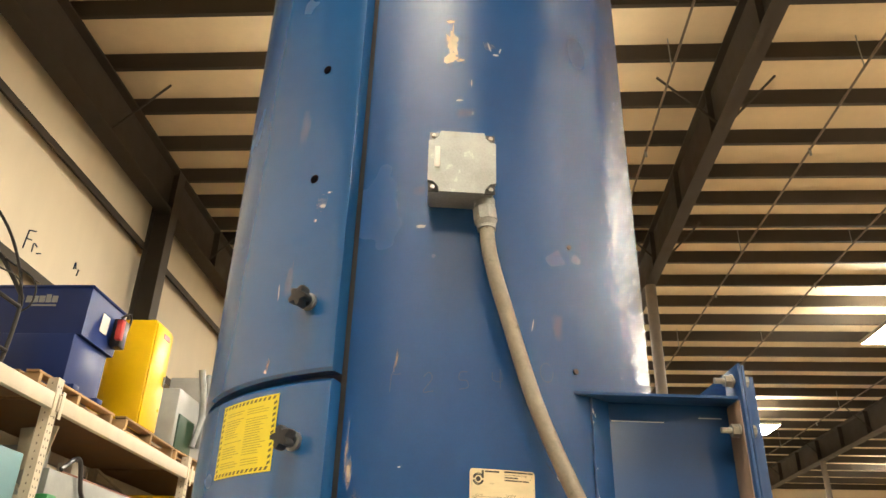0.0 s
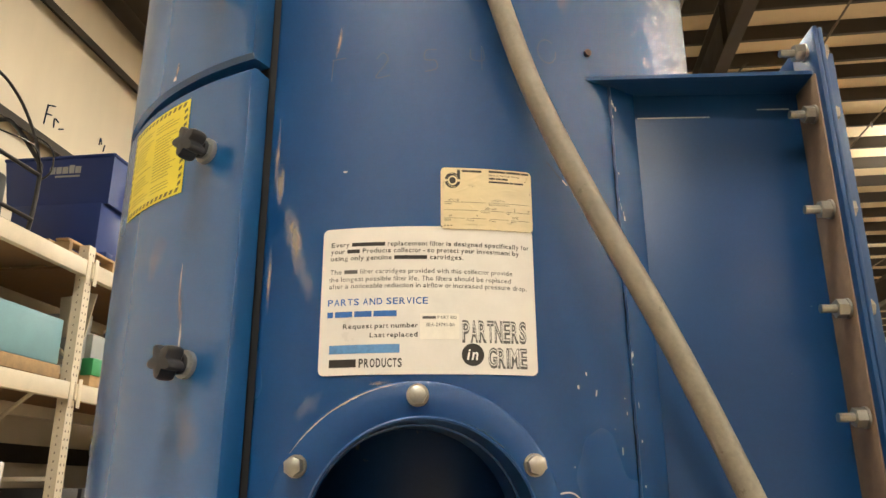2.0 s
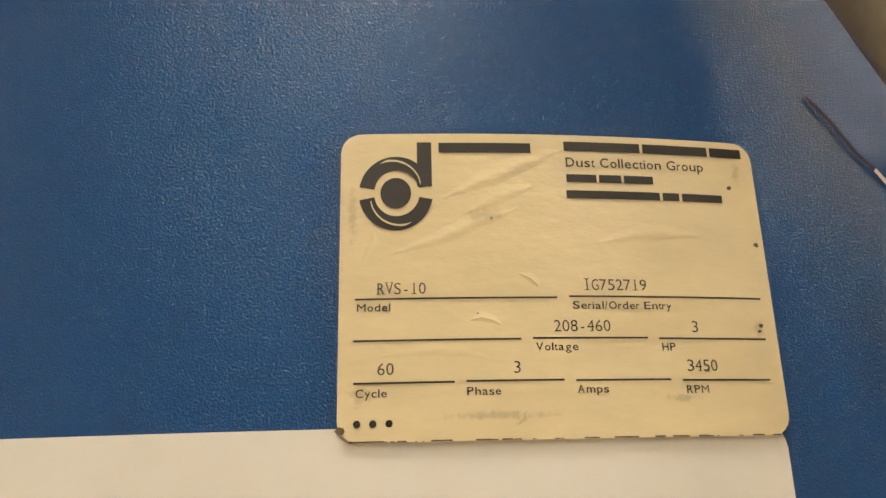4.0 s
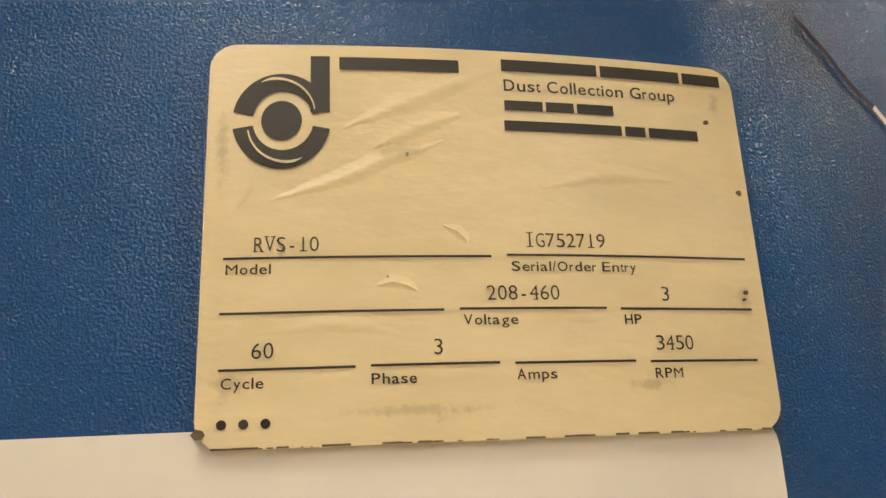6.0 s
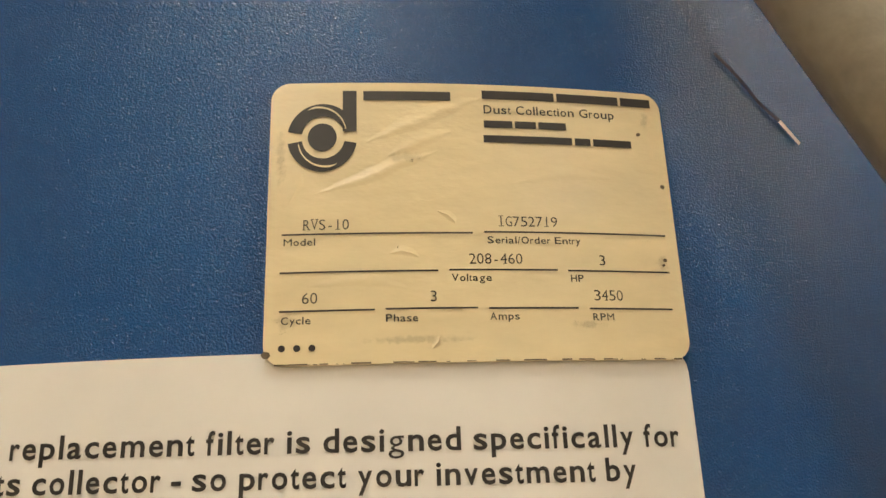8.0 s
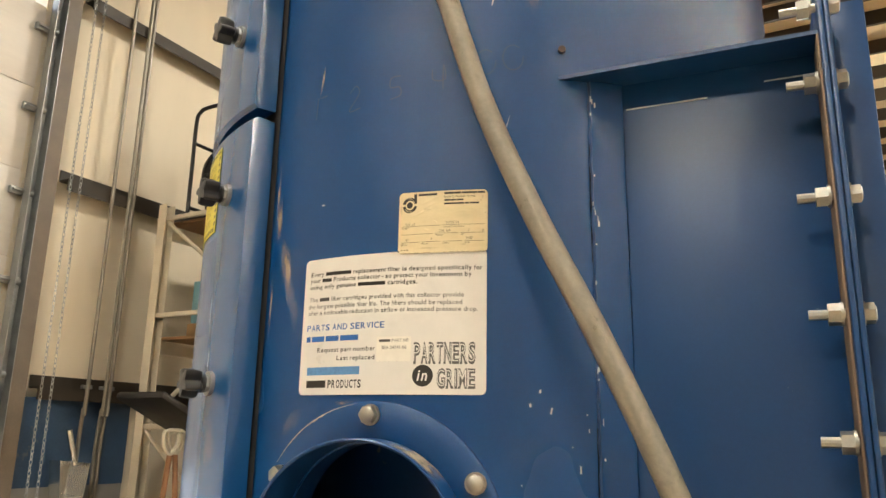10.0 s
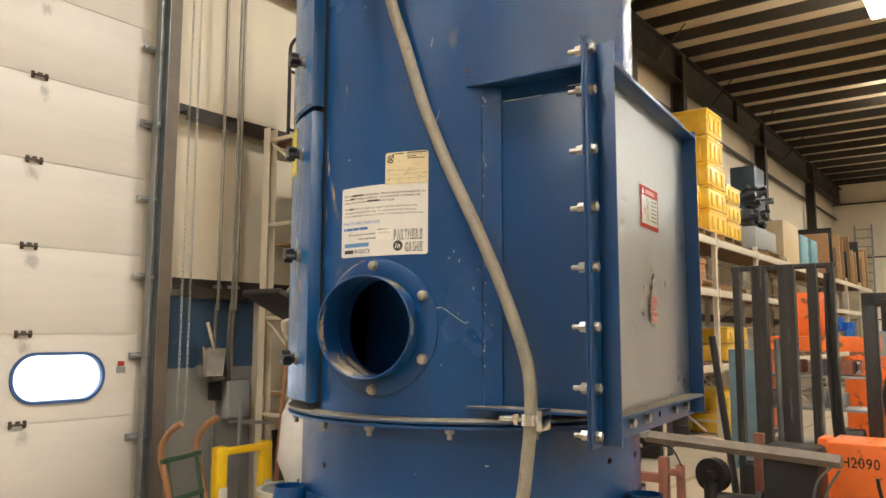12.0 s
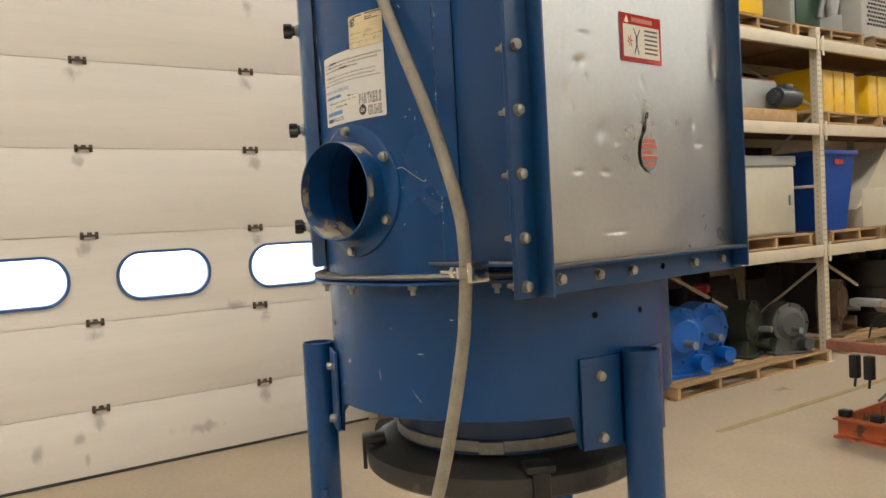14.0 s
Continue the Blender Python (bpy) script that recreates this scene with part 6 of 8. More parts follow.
for i, v in enumerate(FRAMES):
    for u, s in ((RF - 0.04, 1), (RB + 0.04, -1)):
        bm = bmesh.new()
        top = 3.30
        box(bm, (u + s * 0.036, v, top / 2), (0.004, 0.078, top))
        box(bm, (u, v + 0.037, top / 2), (0.074, 0.004, top))
        box(bm, (u, v - 0.037, top / 2), (0.074, 0.004, top))
        post = part("post", bm, RACK, rack, "cream perforated rack post")
        part("base_plate", single(box, (u, v, 0.005), (0.12, 0.13, 0.01), 0.002), RACK, post)
        if i < 4 and s == 1:
            bm = bmesh.new()
            z = 0.12
            while z < 3.25:
                for dv in (-0.018, 0.018):
                    box(bm, (u + 0.0385, v + dv, z), (0.002, 0.009, 0.016))
                box(bm, (u, v - 0.0395, z + 0.02), (0.008, 0.002, 0.014))
                z += 0.052
            tagged(part("slot_row", bm, SQUARE_TUBE, post), kind="stuff")
    zs = (0.25, 1.0, 1.75, 2.5, 3.2)
    for z in zs:
        part("strut", single(box, ((RF + RB) / 2, v, z), (RF - RB - 0.1, 0.03, 0.03), 0.003), RACK, rack)
    for k in range(4):
        a, b = (RF - 0.07, RB + 0.07) if k % 2 else (RB + 0.07, RF - 0.07)
        part("brace", single(rod, (a, v, zs[k] + 0.03), (b, v, zs[k + 1] - 0.03), 0.015, 8), RACK, rack)
for v0, v1 in zip(FRAMES, FRAMES[1:]):
    for z in LEVELS:
        for u in (RF + 0.002, RB - 0.002):
            bm = bmesh.new()
            box(bm, (u - 0.012, (v0 + v1) / 2, z - 0.065), (0.05, v1 - v0 - 0.02, 0.11), 0.004)
            for s, e in ((v0, 0.05), (v1, -0.05)):
                box(bm, (u + 0.016, s + e * 0.9, z - 0.075), (0.006, 0.04, 0.19), 0.002)
            part("beam", bm, RACK, rack)
        part("deck", single(box, ((RF + RB) / 2, (v0 + v1) / 2, z - 0.021), (RF - RB - 0.07, v1 - v0 - 0.09, 0.018)), BOARD, rack, "brown board deck")
    # slanting brace in the lowest bay
    part("bay_brace", single(rod, (RB + 0.2, v0 + 0.9, 1.1), (RF - 0.25, v1 - 0.08, 0.1), 0.02, 8), RACK, rack)


def pallet_proto():
    p = thing("pallet", "weathered wooden pallet under a load", "pallet", group="pallets")
    for y in (-0.55, 0, 0.55):
        part("stringer", single(box, (0, y, 0.055), (0.96, 0.038, 0.09), 0.003), WOOD, p)
    for k in range(7):
        part("deck_board", single(box, (-0.435 + 0.145 * k, 0, 0.109), (0.095, 1.18, 0.018), 0.002), WOOD, p)
    for x in (-0.43, 0, 0.43):
        part("bottom_board", single(box, (x, 0, 0.008), (0.095, 1.18, 0.016), 0.002), WOOD, p)
    return p


PALLETS = [(-3.5, 4.98, 0), (-3.5, 6.12, 0), (-3.55, 7.75, 0), (-3.5, 5.9, LEVELS[0]), (-3.5, 7.35, LEVELS[0]), (-3.5, 8.3, LEVELS[0]), (-3.5, 10.2, LEVELS[0]), (-3.5, 7.35, LEVELS[1]), (-3.5, 8.4, LEVELS[1]), (-3.5, 9.95, LEVELS[1]), (-3.5, 10.8, LEVELS[1] + 0.002), (-3.5, 12.8, LEVELS[1]), (-3.55, 4.5, LEVELS[2]), (-3.5, 5.72, LEVELS[2]), (-3.5, 6.98, LEVELS[2]), (-3.5, 8.3, LEVELS[2]), (-3.5, 9.75, LEVELS[2]), (-3.5, 11.0, LEVELS[2]), (-3.5, 12.6, LEVELS[2]), (-3.5, 15.4, LEVELS[2])]
proto = None
for u, v, z in PALLETS:
    if proto is None:
        proto = pallet_proto()
        proto.matrix_world = at(u, v, z)
    else:
        copy_thing(proto, at(u, v, z, 2.5 * math.sin(7 * v)))
PH = 0.119


# ---- things on the rack ----
# dumping hopper
def hopper():
    h = thing("dumping_hopper", "dark blue steel self-dumping hopper on a pallet", "hopper", HALL)
    u0, u1, v0, v1, z0, z1 = -4.0, -3.10, 4.36, 4.95, 3.74, 4.13
    bm = bmesh.new()
    lo = [(u0 + 0.06, v0 + 0.02), (u1 - 0.015, v0 + 0.02), (u1 - 0.015, v1 - 0.03), (u0 + 0.06, v1 - 0.03)]
    hi = [(u0, v0), (u1, v0), (u1, v1), (u0, v1)]
    t = 0.008
    mid = ((u0 + u1) / 2, (v0 + v1) / 2)
    shrink = lambda q: (q[0] + math.copysign(t, mid[0] - q[0]), q[1] + math.copysign(t, mid[1] - q[1]))
    rows = [[bm.verts.new((*q, z)) for q in r] for r, z in ((lo, z0), (hi, z1), ([shrink(q) for q in hi], z1), ([shrink(q) for q in lo], z0 + t))]
    for r0, r1 in zip(rows, rows[1:]):
        for k in range(4):
            bm.faces.new((r0[k], r0[(k + 1) % 4], r1[(k + 1) % 4], r1[k]))
    bm.faces.new(rows[0])
    bm.faces.new(rows[-1])
    part("bin", bm, HOPPER, h)
    for a, b in zip(hi, hi[1:] + hi[:1]):
        part("rim", single(rod, (*a, z1), (*b, z1), 0.014, 8), HOPPER, h)
    part("base", single(box, (-3.50, 4.61, 3.526), (0.72, 0.54, 0.42), 0.008), HOPPER, h)
    for v in (4.42, 4.80):
        part("runner", single(box, (-3.5, v, 3.335), (0.86, 0.09, 0.04), 0.006), HOPPER, h)
    bm = bmesh.new()
    for x0, x1, dz in ((-3.62, -3.575, 0.0), (-3.565, -3.525, 0.0), (-3.515, -3.47, 0.0), (-3.46, -3.42, 0.012), (-3.41, -3.365, 0.0)):
        box(bm, ((x0 + x1) / 2, v0 + 0.004, 4.025 + dz / 2), (x1 - x0, 0.006, 0.055 + dz), 0.0, Matrix.Rotation(radians(3), 4, "X"))
    box(bm, (-3.47, v0 + 0.007, 3.975), (0.20, 0.006, 0.014), 0.0, Matrix.Rotation(radians(3), 4, "X"))
    tagged(part("emblem_bars", bm, GREY, h, "grey-white lettering bars"), kind="stuff")
    part("paper_tag", single(box, (-3.103, 4.66, 3.93), (0.004, 0.12, 0.15), 0.0, Matrix.Rotation(radians(2), 4, "Y")), PAPER, h)
    latch = part("latch", single(box, (-3.07, 4.86, 3.92), (0.09, 0.12, 0.24), 0.015), BLACK, h, "black latch box")
    part("latch_grip", single(box, (-3.035, 4.79, 3.93), (0.05, 0.06, 0.17), 0.008), RED, latch, "red latch grip")
    part("latch_handle", single(hose, [(-3.06, 4.82, 4.05), (-3.02, 4.86, 4.10), (-3.03, 4.93, 4.07), (-3.05, 4.94, 3.98)], 0.010, 8), BLACK, latch)


hopper()


def cabinet(name, label, cat, m, size, mat, door=True, mark=None):
    c = thing(name, label, cat, m)
    part("body", single(box, (0, 0, size[2] / 2), size, 0.012), mat, c)
    if door:
        part("door", single(box, (size[0] / 2 + 0.008, 0, size[2] / 2), (0.016, size[1] * 0.94, size[2] * 0.94), 0.006), mat, c)
        part("handle", single(box, (size[0] / 2 + 0.025, size[1] * 0.36, size[2] * 0.5), (0.02, 0.02, 0.10), 0.005), GALV, c)
    if mark:
        part("mark", single(box, (size[0] / 2 + 0.0175, size[1] * 0.3, size[2] * 0.86), (0.003, size[1] * 0.16, size[2] * 0.06)), mark, c)
    return c


cab = cabinet("safety_cabinet", "tall yellow steel safety cabinet on a pallet", "cabinet", at(-3.36, 5.70, LEVELS[2] + PH), (0.56, 0.385, 1.0), PLASTIC_Y)
part("red_emblem", single(box, (0.298, 0.04, 0.90), (0.003, 0.14, 0.05)), RED, cab)
# grey machine with hanging parts and tubes
gm = thing("compressor_unit", "grey machine unit with hoses and a green panel", "machine", at(-3.45, 6.95, LEVELS[2] + PH))
part("body", single(box, (-0.05, 0, 0.32), (0.70, 0.95, 0.64), 0.02), GREY, gm)
part("green_panel", single(box, (0.306, -0.2, 0.22), (0.02, 0.42, 0.34), 0.006), GREEN, gm)
bm = bmesh.new()
hose(bm, [(0.34, -0.1, 0.95), (0.38, -0.02, 0.6), (0.36, 0.10, 0.15)], 0.035, 10)
hose(bm, [(0.34, 0.12, 0.95), (0.40, 0.05, 0.65), (0.36, -0.08, 0.12)], 0.03, 10)
hose(bm, [(0.32, 0.3, 0.8), (0.40, 0.32, 0.5), (0.34, 0.34, 0.2)], 0.02, 8)
part("hose", bm, GALV, gm)
part("red_tag", single(box, (0.41, 0.1, 0.62), (0.01, 0.05, 0.12), 0.003), RED, gm)
# cooling unit with punched grille
ac = thing("air_dryer", "white cooling unit with a punched grille on a pallet", "cooling unit", at(-3.5, 8.12, LEVELS[2] + PH))
part("body", single(box, (0, 0, 0.58), (0.72, 0.66, 1.16), 0.02), COOL_WHITE, ac)
bm = bmesh.new()
for i in range(7):
    for j in range(12):
        box(bm, (0.3605, -0.2 + 0.06 * i + (0.03 if j % 2 else 0), 0.18 + 0.045 * j), (0.004, 0.036, 0.026), 0.0)
tagged(part("grille_holes", bm, HOLE, ac), kind="stuff")
bm = bmesh.new()
for j in range(6):
    box(bm, (0.10, -0.3305, 0.55 + 0.05 * j), (0.3, 0.004, 0.022))
part("vent", bm, HOLE, ac)
part("control_panel", single(box, (0.361, 0, 1.03), (0.006, 0.5, 0.14), 0.004), GREY, ac)
# white stand with a motor
st = thing("tube_stand", "white square-tube stand with a small motor", "stand", at(-3.42, 9.02, LEVELS[2] + 0.004))
for u in (-0.22, 0.22):
    for v in (-0.30, 0.30):
        part("leg", single(box, (u, v, 0.44), (0.05, 0.05, 0.88), 0.004), IVORY, st)
for u in (-0.22, 0.22):
    part("rail", single(box, (u, 0, 0.86), (0.05, 0.56, 0.05), 0.004), IVORY, st)
for v in (-0.30, 0.30):
    part("rail", single(box, (0, v, 0.86), (0.40, 0.05, 0.05), 0.004), IVORY, st)
bm = bmesh.new()
rod(bm, (0.1, 0.34, 0.68), (0.34, 0.52, 0.66), 0.11, 16)
part("motor", bm, GREY, st)
part("switch_box", single(box, (0.27, 0.30, 0.74), (0.10, 0.12, 0.16), 0.01), RED, st)


def overpack(h, r):
    d = thing("overpack_drum", "yellow plastic overpack drum with a screw lid", "drum", group="yellow drums")
    bm = bmesh.new()
    lathe(bm, [(0, 0), (r * 0.92, 0), (r * 0.96, 0.03), (r, h * 0.3), (r, h * 0.34), (r * 1.03, h * 0.36), (r * 1.03, h * 0.40), (r, h * 0.42), (r * 1.01, h * 0.72)], 40)
    part("drum_body", bm, PLASTIC_Y, d)
    bm = bmesh.new()
    lathe(bm, [(r * 1.0, h * 0.72), (r * 1.06, h * 0.73), (r * 1.06, h * 0.77), (r * 1.02, h * 0.78), (r * 1.05, h * 0.80), (r * 1.05, h * 0.86), (r * 0.98, h * 0.9), (r * 0.93, h), (0, h)], 40)
    part("lid", bm, PLASTIC_Y, d)
    for a in range(0, 360, 45):
        part("grip", single(box, (r * 1.0 * math.cos(radians(a)), r * 1.0 * math.sin(radians(a)), h * 0.55), (0.05, 0.05, 0.16), 0.01, Matrix.Rotation(radians(a), 4, "Z")), PLASTIC_Y, d)
    return d


od = overpack(0.78, 0.43)
od.matrix_world = at(-3.5, 9.95, LEVELS[2] + PH)
copy_thing(od, at(-3.5, 9.95, LEVELS[2] + PH + 0.782))
copy_thing(od, at(-3.5, 10.86, LEVELS[2] + PH))


def bin_stack(m, size, n, label):
    """A wrapped stack of plastic pallets or tubs."""
    s = thing("wrapped_stack", label, "stack", m, group="yellow stacks")
    for k in range(n):
        z = size[2] * (k + 0.5) / n
        bm = bmesh.new()
        box(bm, (0, 0, z), (size[0], size[1], size[2] / n * 0.96), 0.03)
        for y in (-0.3, 0.0, 0.3):
            box(bm, (size[0] / 2, y * size[1], z - 0.03), (0.05, size[1] * 0.16, size[2] / n * 0.55), 0.012)
        for x in (-0.25, 0.25):
            box(bm, (x * size[0], -size[1] / 2, z - 0.03), (size[0] * 0.2, 0.05, size[2] / n * 0.55), 0.012)
        box(bm, (0, 0, z + size[2] / n * 0.40), (size[0] + 0.03, size[1] + 0.03, size[2] / n * 0.10), 0.012)
        part("tub", bm, PLASTIC_Y, s)
    bm = bmesh.new()
    rows = []
    path = [(size[0] * (i / 8 - 0.5), -size[1] / 2 - 0.035) for i in range(9)] + [(size[0] / 2 + 0.035, size[1] * (i / 10 - 0.5)) for i in range(11)]
    for j in range(13):
        rows.append([bm.verts.new((x + 0.022 * noise.noise((i * 0.8, j * 0.9, size[1])), y + 0.022 * noise.noise((i * 0.8, j * 0.9, 5 + size[1])), size[2] * (0.02 + 0.96 * j / 12))) for i, (x, y) in enumerate(path)])
    for j in range(12):
        for i in range(len(path) - 1):
            bm.faces.new((rows[j][i], rows[j][i + 1], rows[j + 1][i + 1], rows[j + 1][i]))
    part("wrap", bm, WRAP, s, "crinkled glossy stretch wrap")
    return s


bin_stack(at(-3.5, 11.95, LEVELS[2] + PH), (0.86, 0.95, 1.18), 3, "yellow plastic tubs stacked and wrapped on a pallet")
bin_stack(at(-3.5, 12.95, LEVELS[2] + PH), (0.82, 0.85, 0.98), 3, "yellow plastic tubs stacked and wrapped on a pallet")
bin_stack(at(-3.5, 11.98, LEVELS[2] + PH + 1.19), (0.82, 0.80, 0.95), 2, "yellow plastic tubs stacked high under glossy wrap")
# dark electrical machine
dm = thing("control_machine", "dark grey machine with a switch cabinet and gauges", "machine", at(-3.5, 15.2, LEVELS[2] + PH))
part("base", single(box, (0, 0, 0.22), (0.8, 1.6, 0.44), 0.02), GREY, dm)
part("pump_block", single(box, (0, -0.3, 0.62), (0.6, 0.8, 0.36), 0.03), DARKGREY, dm)
part("switch_cabinet", single(box, (-0.05, 0.48, 1.14), (0.5, 0.78, 1.40), 0.02), SLATE, dm)
bm = bmesh.new()
random.seed(3)
for k in range(22):
    y, z = random.uniform(-0.75, 0.1), random.uniform(0.55, 1.3)
    rod(bm, (random.uniform(-0.1, 0.25), y, z), (random.uniform(0.25, 0.5), y + random.uniform(-0.2, 0.2), z + random.uniform(-0.12, 0.12)), random.uniform(0.02, 0.07), 8)
tagged(part("pipework", bm, DARKGREY, dm), kind="stuff")
part("gauge", single(rod, (0.1, 0.95, 1.2), (0.32, 1.05, 1.2), 0.07, 14), GALV, dm)
cabinet("tan_box", "tan steel enclosure standing on the rack", "enclosure", at(-3.5, 17.4, LEVELS[2]), (0.8, 1.5, 0.95), TAN_BOX, False)
for v in (19.0, 20.1):
    c = cabinet("pump_unit", "pale blue pump unit with a red plate", "pump", at(-3.5, v, LEVELS[2]), (0.7, 0.8, 0.85), CYAN, True, RED)
random.seed(12)
for k in range(13):
    v = 21.4 + 0.56 * k
    h = 1.15 + 0.28 * math.sin(k * 2.3)
    solid("leaning_panel", single(box, (0, 0, h / 2), (0.85, 0.07, h), 0.006, Matrix.Rotation(radians(6), 4, "X")), (CARD, WOOD, BOARD, GREASY)[(k * 3) % 4], "brown panel standing on edge on the rack", "panel", at(-3.45, v, LEVELS[2] + 0.02), group="panels on edge")

# middle level
cabinet("pale_blue_box", "pale blue steel box on a wooden skid", "box", at(-3.42, 3.58, LEVELS[1] + 0.09), (0.75, 0.78, 0.30), CYAN, False)
bm = bmesh.new()
box(bm, (-3.42, 3.58, LEVELS[1] + 0.045), (0.78, 0.80, 0.085), 0.006)
solid("wooden_skid", bm, WOOD, "plain wooden skid under the box", "skid", HALL)
bm = bmesh.new()
random.seed(21)
for k in range(9):
    z = LEVELS[1] + 0.03 + 0.05 * k
    rod(bm, (-3.5 - 0.03 * (k % 3), 3.12, z), (-3.5 + 0.02 * (k % 2), 6.2, z + 0.02), 0.022, 8)
tagged(solid("bar_stock", bm, GREASY, "bundle of dark steel bars lying on the rack", "bar stock", HALL), kind="stuff")
gu = thing("gear_motor_unit", "long grey enclosure with a motor on an orange skid", "machine", at(-3.36, 5.35, LEVELS[1]))
part("skid", single(box, (0, 0, 0.06), (0.62, 2.0, 0.115), 0.01), WOOD, gu, "orange-brown wooden skid")
part("body", single(box, (-0.05, 0.0, 0.265), (0.5, 1.7, 0.28), 0.012), GREY, gu)
part("end_bracket", single(box, (-0.05, -0.86, 0.34), (0.4, 0.12, 0.42), 0.012), GREY, gu)
for x, lean, h in ((0.16, 10, 0.34), (0.02, -6, 0.30)):
    part("bracket_plate", single(box, (x, -0.93, 0.52), (0.10, 0.012, h), 0.003, Matrix.Rotation(radians(lean), 4, "Y")), IVORY, gu, "bent cream bracket plate")
part("terminal_box", single(box, (0.12, -0.45, 0.455), (0.12, 0.14, 0.10), 0.012), IVORY, gu)
part("top_rail", single(box, (0.17, 0.1, 0.41), (0.03, 1.5, 0.02), 0.003), RUST, gu)
part("green_block", single(box, (0.28, -0.95, 0.14), (0.09, 0.12, 0.12), 0.008), GREEN_BLOCK, gu, "green painted block")
bm = bmesh.new()
rod(bm, (0.28, 0.70, 0.24), (0.28, 1.02, 0.24), 0.09, 18)
rod(bm, (0.28, 0.64, 0.24), (0.28, 0.70, 0.24), 0.06, 14)
box(bm, (0.30, 0.84, 0.33), (0.09, 0.12, 0.06), 0.01)
part("motor", bm, DARKGREY, gu)
bm = bmesh.new()
hose(bm, [(0.2, -0.7, 0.42), (0.24, -0.55, 0.52), (0.23, -0.4, 0.3), (0.25, -0.25, 0.18)], 0.018, 8)
part("cable", bm, BLACK, gu)


def wrapped_bins(v, n):
    s = thing("wrapped_bins", "yellow plastic bins under clear glossy wrap on a pallet", "bins", at(-3.42, v, LEVELS[1] + PH), group="wrapped bins")
    for k in range(n):
        y = (k - (n - 1) / 2) * 0.21
        bm = bmesh.new()
        box(bm, (0, y, 0.23), (0.55, 0.19, 0.46), 0.02)
        part("bin", bm, PLASTIC_Y, s)
    bm = bmesh.new()
    rows = []
    for j in range(7):
        rows.append([bm.verts.new((0.29 + 0.014 * noise.noise((i * 0.9, j * 1.4, v)), -n * 0.107 + n * 0.214 * i / 8, 0.03 + 0.45 * j / 6)) for i in range(9)])
    for j in range(6):
        for i in range(8):
            bm.faces.new((rows[j][i], rows[j][i + 1], rows[j + 1][i + 1], rows[j + 1][i]))
    part("wrap", bm, WRAP, s, "crinkled wrap")


wrapped_bins(7.2, 4)
wrapped_bins(8.3, 4)
for v, n in ((9.72, 13), (10.42, 10), (11.0, 8)):
    random.seed(int(v * 10))
    for k in range(n):
        solid("cardboard_sheet", single(box, (random.uniform(-0.012, 0.012), random.uniform(-0.015, 0.015), 0.022), (0.7, 0.56, 0.042), 0.006), CARD, "flat brown cardboard bundle in a stack", "cardboard", at(-3.45, v, LEVELS[1] + PH + 0.045 * k), group="cardboard stacks")
# lower level
cabinet("ivory_cabinet", "ivory steel cabinet with a grey top on a pallet", "cabinet", at(-3.42, 5.98, LEVELS[0] + PH), (0.56, 0.84, 0.66), IVORY)
solid("cabinet_top", single(box, (0, 0, 0.05), (0.60, 0.88, 0.10), 0.015), GREY, "grey lid unit lying on the cabinet", "lid", at(-3.42, 5.98, LEVELS[0] + PH + 0.661))


def waste_bin(m):
    b = thing("waste_bin", "large blue plastic bin with a red mark", "bin", m)
    bm = bmesh.new()
    rows = []
    for w, z in ((0.27, 0.0), (0.345, 0.78), (0.345, 0.80), (0.33, 0.80), (0.262, 0.02)):
        rows.append([bm.verts.new((sx * w, sy * w, z)) for sx, sy in ((-1, -1), (1, -1), (1, 1), (-1, 1))])
    for r0, r1 in zip(rows, rows[1:]):
        for k in range(4):
            bm.faces.new((r0[k], r0[(k + 1) % 4], r1[(k + 1) % 4], r1[k]))
    bm.faces.new(rows[0])
    bm.faces.new(rows[-1])
    part("tub", bm, PLASTIC_B, b)
    bm = bmesh.new()
    for s in (-1, 1):
        box(bm, (s * 0.355, 0, 0.79), (0.04, 0.74, 0.05), 0.012)
        box(bm, (0, s * 0.355, 0.79), (0.67, 0.04, 0.05), 0.012)
    part("rim", bm, PLASTIC_B, b)
    part("red_mark", single(box, (0.3535, 0.02, 0.70), (0.006, 0.16, 0.05)), RED, b)


waste_bin(at(-3.42, 7.08, LEVELS[0] + PH))
ch = thing("cream_chute", "cream sheet-metal chute with a slanted hood", "chute", at(-3.42, 8.05, LEVELS[0] + PH))
part("box_body", single(box, (0, 0.05, 0.21), (0.62, 0.95, 0.42), 0.012), IVORY, ch)
bm = bmesh.new()
prism(bm, [(-0.55, 0.20), (0.12, 0.42), (0.12, 0.86)], 0.6, Matrix(((0, 1, 0, -0.3), (1, 0, 0, 0), (0, 0, 1, 0), (0, 0, 0, 1))))
part("hood", bm, IVORY, ch)
bm = bmesh.new()
for y, z in ((0.38, 0.1), (0.3, 0.33)):
    rod(bm, (0.31, y, z), (0.316, y, z), 0.018, 12)
part("port", bm, HOLE, ch)
wm = thing("white_machine", "white sheet-metal machine with a slanted chute", "machine", at(-3.42, 10.1, LEVELS[0] + PH))
part("body", single(box, (0, 0.25, 0.22), (0.6, 0.8, 0.44), 0.015), PAPER, wm)
bm = bmesh.new()
prism(bm, [(-0.75, 0.1), (-0.1, 0.3), (-0.1, 0.75)], 0.5, Matrix(((0, 1, 0, -0.25), (1, 0, 0, 0), (0, 0, 1, 0), (0, 0, 0, 1))))
part("chute", bm, GREY, wm)
part("red_side", single(box, (0.2, 0.66, 0.25), (0.16, 0.02, 0.3), 0.006), RUST, wm)
